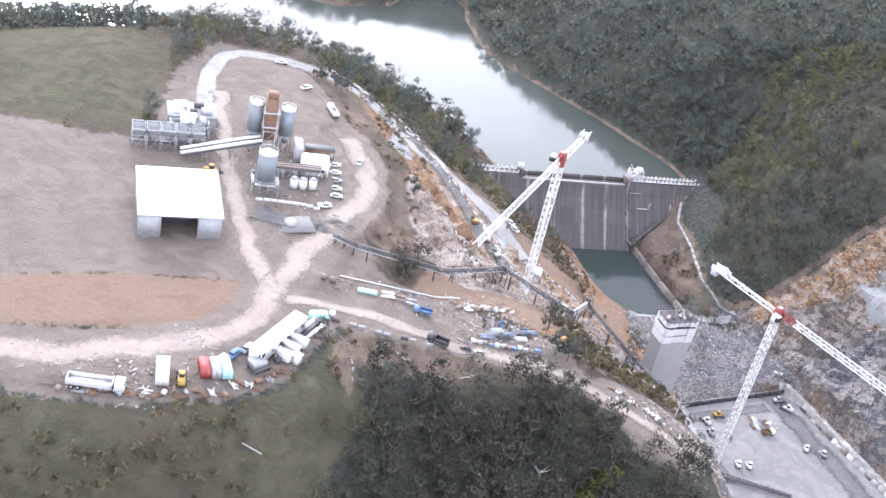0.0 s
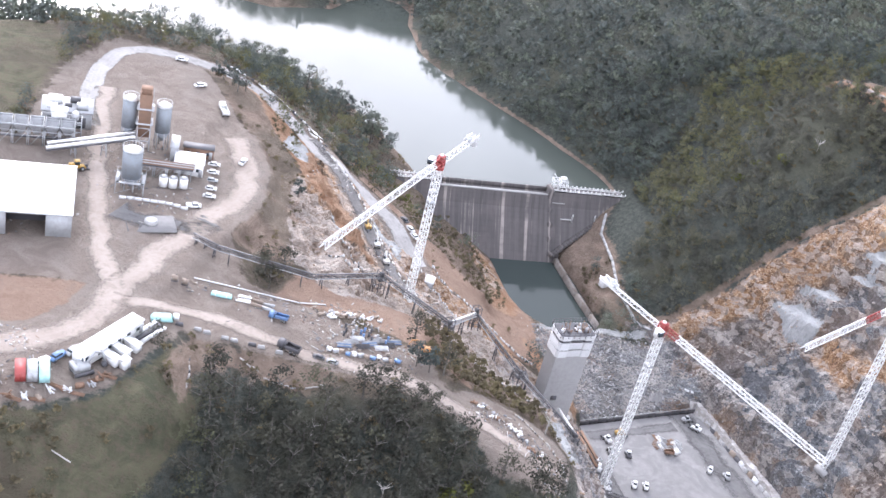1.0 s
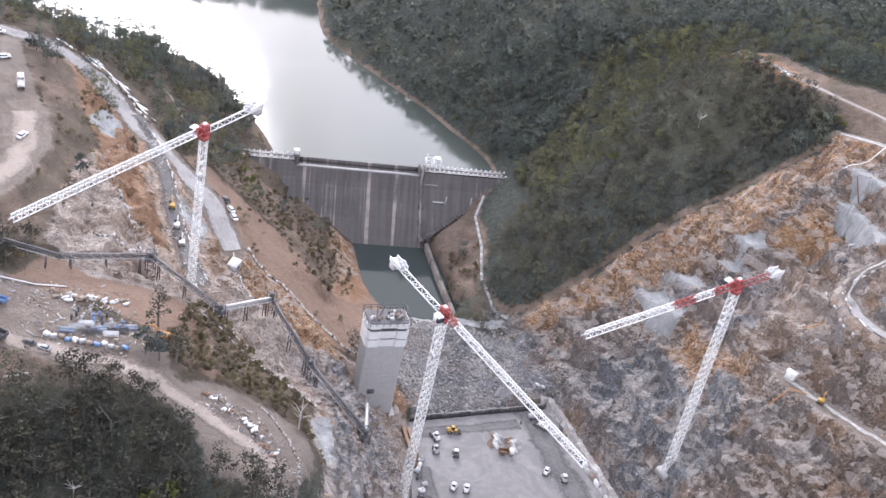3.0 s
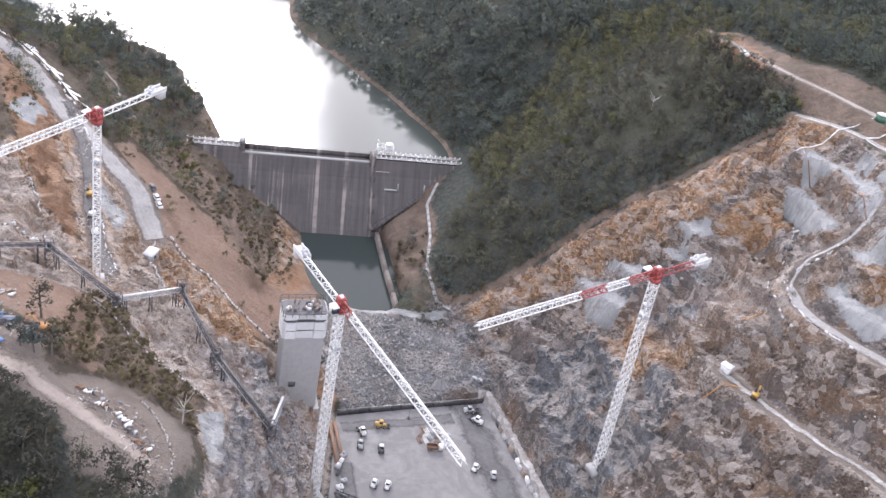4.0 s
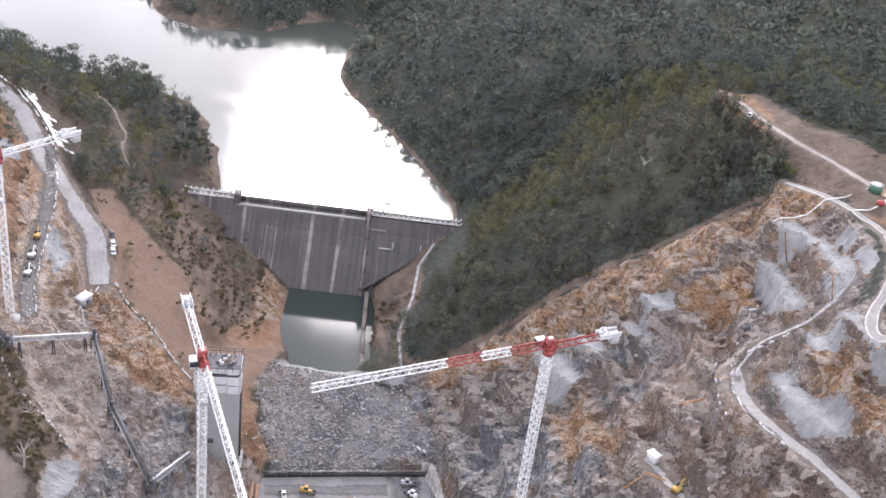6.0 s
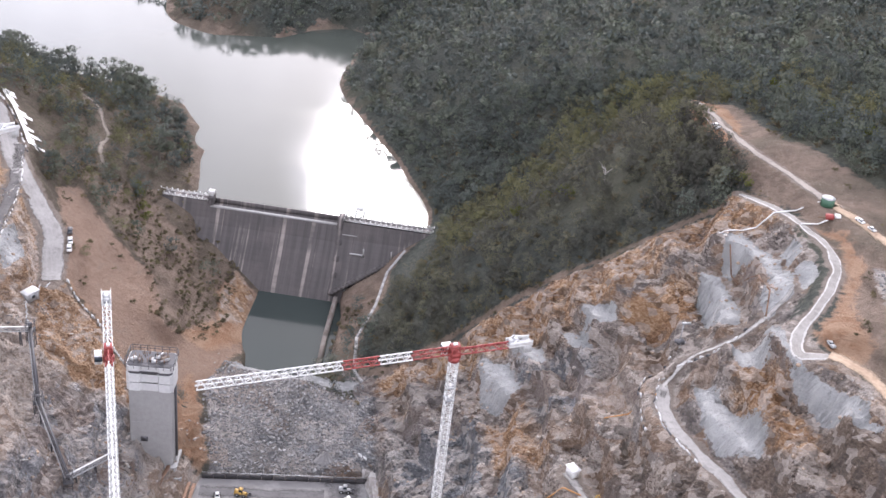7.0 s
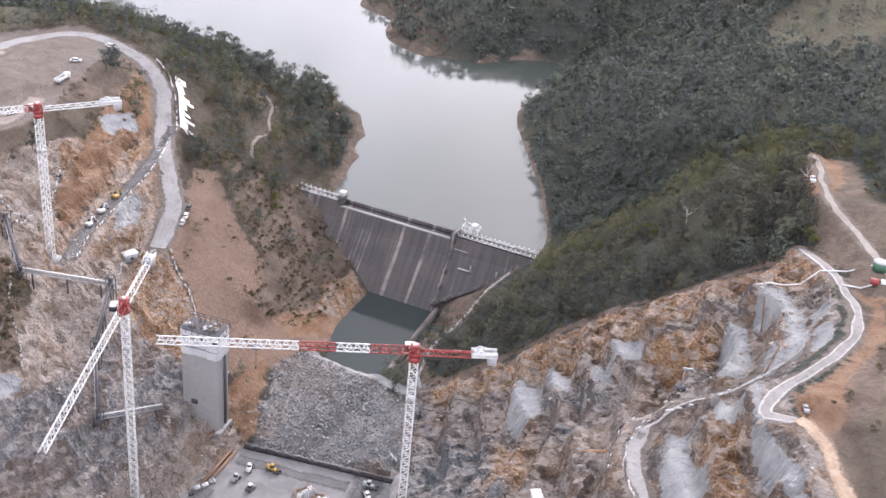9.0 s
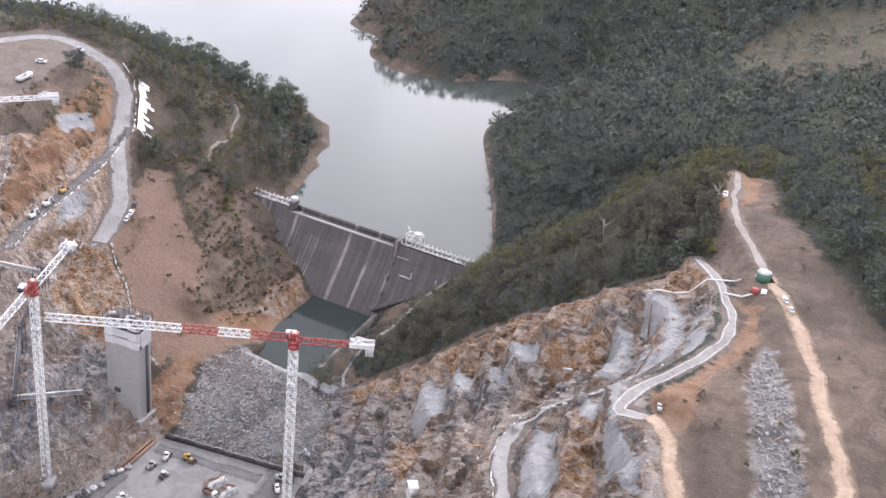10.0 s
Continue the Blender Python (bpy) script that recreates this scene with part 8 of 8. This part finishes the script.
# ---- trees ----
def crown_arrays(seed, height, radius, clumps, leaves, size, skirt=0.35):
    """Leaf clumps round a few limbs: corners of small four-cornered leaf sprays, and the way each spray's clump faces."""
    r = np.random.RandomState(seed)
    out, facing = [], []
    for k in range(clumps):
        a = 2 * math.pi * (k + r.rand()) / clumps
        rad = radius * (0.25 + 0.55 * r.rand()) if k else 0.0
        c = np.array([rad * math.cos(a), rad * math.sin(a), height * (skirt + (0.92 - skirt) * (r.rand() if k else 0.95))])
        cr = radius * r.uniform(0.38, 0.62)
        d = r.normal(size=(leaves, 3))
        d /= np.linalg.norm(d, axis=1)[:, None]
        p = c + d * cr * (r.rand(leaves, 1) ** 0.35) * np.array([1, 1, 0.72])
        nrm = d * 0.8 + r.normal(size=(leaves, 3)) * 0.55 + np.array([0, 0, 0.35])
        nrm /= np.linalg.norm(nrm, axis=1)[:, None]
        t = np.cross(nrm, r.normal(size=(leaves, 3)))
        t /= np.linalg.norm(t, axis=1)[:, None]
        b = np.cross(nrm, t)
        s = size * r.uniform(0.6, 1.35, size=(leaves, 1))
        bend = nrm * s * 0.25
        out.append(np.stack([p - t * s - bend, p - b * s * 0.6, p + t * s - bend, p + b * s * 0.6], 1))
        way = 0.8 * d + 0.5 * (p - np.array([0, 0, height * 0.45])) / radius + np.array([0, 0, 0.9])
        facing.append(np.repeat(way[:, None, :], 4, 1))
    facing = [f / np.linalg.norm(f, axis=2)[..., None] for f in facing]
    return np.concatenate(out), np.concatenate(facing)


def trunk_kit(seed, height, radius, limbs=4):
    rng, k = random.Random(seed), Kit()
    lean = Vector((rng.uniform(-0.4, 0.4), rng.uniform(-0.4, 0.4), height * 0.62))
    k.tube((0, 0, -0.6), lean * 0.5, 0.026 * height, 6, 0.02 * height, False)
    k.tube(lean * 0.5, lean, 0.02 * height, 6, 0.012 * height, False)
    for i in range(limbs):
        a = 2 * math.pi * (i + rng.random()) / limbs
        p = lean * rng.uniform(0.5, 0.95)
        k.tube(p, (p.x + math.cos(a) * radius * 0.75, p.y + math.sin(a) * radius * 0.75, p.z + height * rng.uniform(0.12, 0.3)), 0.011 * height, 5, 0.004 * height, False)
    return k


def scatter(seed, x0, x1, y0, y1, gap):
    r = np.random.RandomState(seed)
    xs, ys = np.meshgrid(np.arange(x0, x1, gap), np.arange(y0, y1, gap), indexing="ij")
    x = xs.ravel() + r.uniform(-0.48, 0.48, xs.size) * gap
    y = ys.ravel() + r.uniform(-0.48, 0.48, xs.size) * gap
    return x, y, r


def wooded(x, y):
    """How far a plan place is wooded, 0 to 1."""
    z = ground_at(x, y)
    keep = np.ones(len(x))
    for name in ("pads", "left_rock", "right_rock", "ridge_bare", "grass_slope", "grass_bank", "far_clearing", "foundation", "road_bank", "track_clay"):
        keep *= np.clip(-inside(x, y, ZONES[name]) / 1.2, 0, 1)
    for name in ("red_slope", "plant_bank", "yard_red"):
        keep *= np.where(inside(x, y, ZONES[name]) > -1, 0.04, 1)
    for line, half, _ in ROADS.values():
        keep *= np.clip((along(x, y, line)[0] - half - 1.5) / 1.5, 0, 1)
    keep *= np.where((y > 340) & (z < 30.6), 0, 1)
    keep *= np.where((y > 300) & (x > 132) & (x < 226), np.clip((-inside(x, y, ZONES["right_rock"]) - 1.2) / 3.5, 0, 1), 1)
    keep *= np.where((x > 88) & (x < 118) & (y > 178) & (y < 226), 0, 1)
    keep *= np.where((x > 66) & (x < 126) & (y > 265) & (y < 372), 0.22, 1)
    keep *= np.clip((along(x, y, [(-2.5, 383, 0), (13.3, 371, 0), (22, 360, 0), (28, 349, 0)])[0] - 1.5) / 1.5, 0, 1)
    dam_u = (x - 48.5) * math.cos(radians(DAM_TURN)) + (y - 352.6) * math.sin(radians(DAM_TURN))
    dam_v = -(x - 48.5) * math.sin(radians(DAM_TURN)) + (y - 352.6) * math.cos(radians(DAM_TURN))
    keep *= np.where((dam_u > -5) & (dam_u < 86) & (dam_v > -22) & (dam_v < 5), 0, 1)
    keep *= np.where((z < 13.5) & (y > 250), 0, 1)
    keep *= np.where(along(x, y, [(3, 343, 0), (10, 339, 0), (16, 337, 0), (23, 329, 0)])[0] < 4, 0, 1)
    keep *= np.where(inside(x, y, SCRUBBY) > 0, 0.35, 1)
    keep *= np.where(along(x, y, [(124, 364, 0), (122.5, 355, 0), (126, 340, 0), (126.7, 324, 0), (131, 312, 0)])[0] < 1.4, 0, 1)
    return keep, z


SCRUBBY = ZONES["slope_scrub"]
RIDGE_LINE = [(135, 356, 0), (148, 366, 0), (159, 383, 0), (166, 400, 0), (174, 412, 0), (191, 402, 0), (203, 380, 0)]
FRESH_SLOPE = [(205, 420), (216, 414), (226, 400), (236, 378), (247, 364), (258, 342), (264, 348), (250, 380), (236, 404), (216, 430)]
SCRUB_SPUR = ZONES["spur_scrub"]


def wood_stuff(name, label, places, templates, material, seed):
    """One mesh of many small trees or bushes."""
    r = np.random.RandomState(seed)
    verts, tints, puffs = [], [], []
    for x, y, z, s in places:
        t, way = templates[r.randint(len(templates))]
        a = r.rand() * 6.283
        c, n = math.cos(a), math.sin(a)
        q = t * np.array([s, s, s * r.uniform(0.8, 1.2)])
        q = np.stack([q[..., 0] * c - q[..., 1] * n + x, q[..., 0] * n + q[..., 1] * c + y, q[..., 2] + z - 0.3], -1)
        verts.append(q.reshape(-1, 3))
        puffs.append(np.stack([way[..., 0] * c - way[..., 1] * n, way[..., 0] * n + way[..., 1] * c, way[..., 2]], -1).reshape(-1, 3))
        tints.append(np.full(len(q) * 4, r.rand()))
    verts = np.concatenate(verts)
    quads = np.arange(len(verts)).reshape(-1, 4)
    me = raw_mesh(name, verts, quads, None, material)
    set_float(me, "tint", np.concatenate(tints))
    set_vector(me, "puff", np.concatenate(puffs))
    return tagged(new(name, me), label, "woods", kind="stuff")


def tree_template(seed, height, radius, leaf, name, label, limbs=5, bare=False):
    t = thing(name, label, "tree", "standing trees")
    part("trunk", trunk_kit(seed, height, radius, limbs), DEAD_WOOD if bare else BARK, t)
    if not bare:
        q, way = crown_arrays(seed, height, radius, 9, 34, 0.27, 0.3)
        q = q.reshape(-1, 3)
        me = raw_mesh("crown", q, np.arange(len(q)).reshape(-1, 4), None, leaf)
        set_float(me, "tint", np.full(len(q), (seed * 0.37) % 1.0))
        set_vector(me, "puff", way.reshape(-1, 3))
        part("crown", me, leaf, t)
    return t


def stand_trees(places, templates, seed, least=0.75, most=1.2):
    """One tree object a place, copied from the templates."""
    rng, used = random.Random(seed), set()
    for x, y, z in places:
        k = rng.randrange(len(templates))
        m = pose(x, y, z - 0.1, 0, 0, rng.uniform(0, 360)) @ Matrix.Scale(rng.uniform(least, most), 4)
        if k in used:
            o = copy_thing(templates[k], Matrix())
            o.matrix_basis = m
        else:
            templates[k].matrix_basis = m
            used.add(k)


def plant_woods():
    near = [crown_arrays(50 + k, 6.0 + k * 0.5, 2.4 + 0.18 * k, 8, 34, 0.26, 0.12) for k in range(6)]
    far = [crown_arrays(70 + k, 7.0, 3.6, 5, 12, 0.62, 0.1) for k in range(5)]
    low = [crown_arrays(90 + k, 2.0, 1.3, 3, 14, 0.30, 0.1) for k in range(5)]
    x, y, r = scatter(11, -60, 300, 120, 432, 3.4)
    keep, z = wooded(x, y)
    ok = r.rand(len(x)) < keep * np.where((x < 90) & (y > 250), 0.62, 0.92)
    ok &= ~((inside(x, y, SCRUB_SPUR) > 0) | ((x > -20) & (x < 70) & (y > 300) & (r.rand(len(x)) < 0.12)))
    left = ok & (x < 90) & (y > 250)
    front = ok & (y < 235) & (x < 110)
    right = ok & (x >= 90) & (y >= 235)
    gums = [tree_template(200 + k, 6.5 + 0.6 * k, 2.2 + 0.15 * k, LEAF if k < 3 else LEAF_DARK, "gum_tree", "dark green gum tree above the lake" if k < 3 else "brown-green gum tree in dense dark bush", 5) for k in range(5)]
    shore = np.where(left & (along(x, y, [(-60, 405, 0), (-20, 412, 0), (10, 408, 0), (28, 394, 0), (44, 372, 0)])[0] < 9))[0]
    slope = np.where(front & (y > 168) & (x > 14))[0]
    ridge = np.where(right & (along(x, y, [(200, 380, 0), (208, 356, 0), (214, 345, 0), (200, 345, 0)])[0] < 7))[0]
    chosen = r.permutation(shore)[:90]
    crest = r.permutation(ridge)[:40]
    tall = chosen[:45]
    dark = r.permutation(slope)[:110]
    stand_trees([(x[i], y[i], z[i]) for i in dark], gums[3:], 18)
    stand_trees([(x[i], y[i], z[i]) for i in chosen[45:]] + [(a, b, g(a, b)) for a, b in ((-2.5, 315), (-4.5, 318), (-0.5, 317.5), (-8, 322.5), (-10.5, 324), (55.4, 208.4), (58.4, 207.8), (21.5, 271))], gums[:2], 8)
    stand_trees([(x[i], y[i], z[i]) for i in tall], gums[2:3], 28, 1.0, 1.7)
    crest_gums = [tree_template(240 + k, 6.0 + 0.5 * k, 2.2, LEAF_SPUR, "gum_tree", "brown-green gum tree beside the ridge track", 5) for k in range(2)]
    stand_trees([(x[i], y[i], z[i]) for i in crest], crest_gums, 19)
    wattles = [tree_template(220 + k, 5.0, 2.4, LEAF_BRIGHT, "wattle_tree", "bright yellow-green wattle tree among dull bush", 4) for k in range(2)]
    stand_trees([(a, b, g(a, b)) for a, b in ((217, 338.5), (214, 341), (211.5, 415), (216, 409), (222, 396), (231, 380), (236, 373), (240, 368), (62, 176), (65, 179), (68, 181), (43, 345), (46, 342), (50, 338), (53, 335), (160, 352), (166, 356), (172, 352), (220, 402), (226, 392), (233, 384), (243, 366), (247, 360), (252, 352), (228, 398), (238, 380))], wattles, 9)
    snags = [tree_template(230 + k, 7.0, 2.6, LEAF, "dead_tree", "bleached dead tree with bare white limbs", 8, True) for k in range(2)]
    stand_trees([(a, b, g(a, b)) for a, b in ((44, 181), (52, 178), (36, 186), (70, 179), (87, 208), (80, 221), (182, 352), (205, 364))], snags, 10)
    for a in np.concatenate((chosen, crest, dark)):
        left[a] = front[a] = right[a] = False
    for name, label, m in (("left_bank_woods", "dark gum trees above the lake shore", left), ("front_slope_woods", "dense dark bush on the slope below the works", front), ("right_hill_woods", "dense grey-green gum woods on the hillside", right)):
        if name == "right_hill_woods":
            # trees near the crest take the paler leaves, as light put into colour
            sunny = m & (((along(x, y, RIDGE_LINE)[0] < 14) & (r.rand(len(x)) < 0.8)) | ((inside(x, y, FRESH_SLOPE) > 0) & (r.rand(len(x)) < 0.6)))
            wood_stuff("ridge_woods", "yellow-green gum woods, coloured lighter along the ridge crest for the light on it", list(zip(x[sunny], y[sunny], z[sunny], 0.6 + 0.5 * r.rand(sunny.sum()))), near, LEAF_FRESH, 4)
            m = m & ~sunny
            spur = m & (inside(x, y, ZONES["near_spur"]) > 0)
            wood_stuff("spur_woods", "brown-green scrubby gum woods on the spur beside the dam", list(zip(x[spur], y[spur], z[spur], 0.55 + 0.5 * r.rand(spur.sum()))), near, LEAF_SPUR, 14)
            m = m & ~spur
        if name == "left_bank_woods":
            olive = m & (r.rand(len(x)) < 0.45)
            wood_stuff("shore_woods", "olive-green gum trees among darker ones above the lake", list(zip(x[olive], y[olive], z[olive], 0.6 + 0.5 * r.rand(olive.sum()))), near, LEAF_FRESH, 15)
            m = m & ~olive
        s = 0.62 + 0.6 * r.rand(m.sum())
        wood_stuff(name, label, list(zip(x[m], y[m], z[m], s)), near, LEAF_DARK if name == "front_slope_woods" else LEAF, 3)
    x, y, r = scatter(12, -240, 330, 425, 720, 5.2)
    keep, z = wooded(x, y)
    ok = (r.rand(len(x)) < keep * 0.93)
    x2, y2, r2 = scatter(13, 300, 400, 230, 425, 5.4)
    k2, z2 = wooded(x2, y2)
    ok2 = r2.rand(len(x2)) < k2 * 0.9
    x3, y3, r3 = scatter(14, -240, -60, 340, 425, 5.0)
    k3, z3 = wooded(x3, y3)
    ok3 = r3.rand(len(x3)) < k3 * 0.9
    places = [(a, b, c, 0.7 + 0.5 * random.random()) for xx, yy, zz, o in ((x, y, z, ok), (x2, y2, z2, ok2), (x3, y3, z3, ok3)) for a, b, c in zip(xx[o], yy[o], zz[o])]
    cx, cy, rc = scatter(16, 100, 260, 495, 610, 4.2)
    oc = (inside(cx, cy, ZONES["far_clearing"]) > 0) & (rc.rand(len(cx)) < 0.32 * (fractal(cx, cy, 26, 3, 4) > 0.45) + 0.05)
    places += [(a, b, c, 0.25 + 0.4 * random.random()) for a, b, c in zip(cx[oc], cy[oc], ground_at(cx[oc], cy[oc]))]
    wood_stuff("far_woods", "far wooded hills round the lake", places, far, LEAF, 5)
    hinter = []
    for seed, x0, x1, y0, y1 in ((17, -330, 420, -150, 118), (18, -330, -62, 118, 160), (19, 104, 172, 118, 150), (20, 278, 420, 118, 228), (21, 112, 168, 118, 156), (22, 300, 420, 425, 720)):
        bx, by, rb = scatter(seed, x0, x1, y0, y1, 11.5)
        ob = (rb.rand(len(bx)) < 0.85) & (inside(bx, by, ZONES["grass_slope"]) < 0) & (inside(bx, by, ZONES["foundation"]) < 2) & (inside(bx, by, ZONES["right_rock"]) < -2)
        hinter += [(a, b, c, 1.2 + 0.6 * random.random()) for a, b, c in zip(bx[ob], by[ob], ground_at(bx[ob], by[ob]))]
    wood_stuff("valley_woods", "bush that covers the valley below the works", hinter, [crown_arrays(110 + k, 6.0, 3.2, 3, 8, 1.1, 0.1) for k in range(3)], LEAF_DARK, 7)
    x, y, r = scatter(15, -70, 290, 130, 420, 2.0)
    keep, z = wooded(x, y)
    spur = (inside(x, y, SCRUB_SPUR) > 0) & (r.rand(len(x)) < 0.97)
    scr = (inside(x, y, SCRUBBY) > -1.5) & (r.rand(len(x)) < 0.45 + 0.5 * (fractal(x, y, 12, 3, 31) > 0.45))
    some = (keep > 0.5) & (r.rand(len(x)) < 0.16)
    bare = (inside(x, y, ZONES["ridge_bare"]) > 0) & (r.rand(len(x)) < 0.05 * (fractal(x, y, 16, 3, 8) > 0.5) + 0.01) | (inside(x, y, ZONES["red_slope"]) > 0) & (r.rand(len(x)) < 0.012 + 0.06 * (fractal(x, y, 10, 3, 12) > 0.52)) | (inside(x, y, ZONES["plant_bank"]) > 0) & (r.rand(len(x)) < 0.28)
    bank = (inside(x, y, ZONES["bank_scrub"]) > 0) & (r.rand(len(x)) < 0.5)
    verge = bank | (inside(x, y, ZONES["road_bank"]) > 0) & (r.rand(len(x)) < 0.2) | (inside(x, y, ZONES["grass_slope"]) > 0) & (r.rand(len(x)) < 0.5 * (fractal(x, y, 18, 3, 9) > 0.46) + 0.05)
    strip = (y > 300) & (x > 132) & (x < 226) & (np.abs(inside(x, y, ZONES["right_rock"]) + 2.5) < 2.5) & (r.rand(len(x)) < 0.4)
    m = (spur | scr | some | bare | verge | strip)
    for line, half, _ in ROADS.values():
        m &= along(x, y, line)[0] > half + 0.8
    m &= ~((y > 340) & (z < 30.4)) & ((keep > 0.01) | bare | verge) | (spur | scr | strip) & (z > 12.5)
    wood_stuff("scrub", "low dry brown-green scrub on the slopes", [(a, b, c, (0.6 + 0.7 * random.random()) * (1.15 if q else 0.8 if e else 1)) for a, b, c, e, q in zip(x[m], y[m], z[m], (strip | bare | scr)[m], spur[m])], low, SCRUB, 6)


plant_woods()
lay_stones()
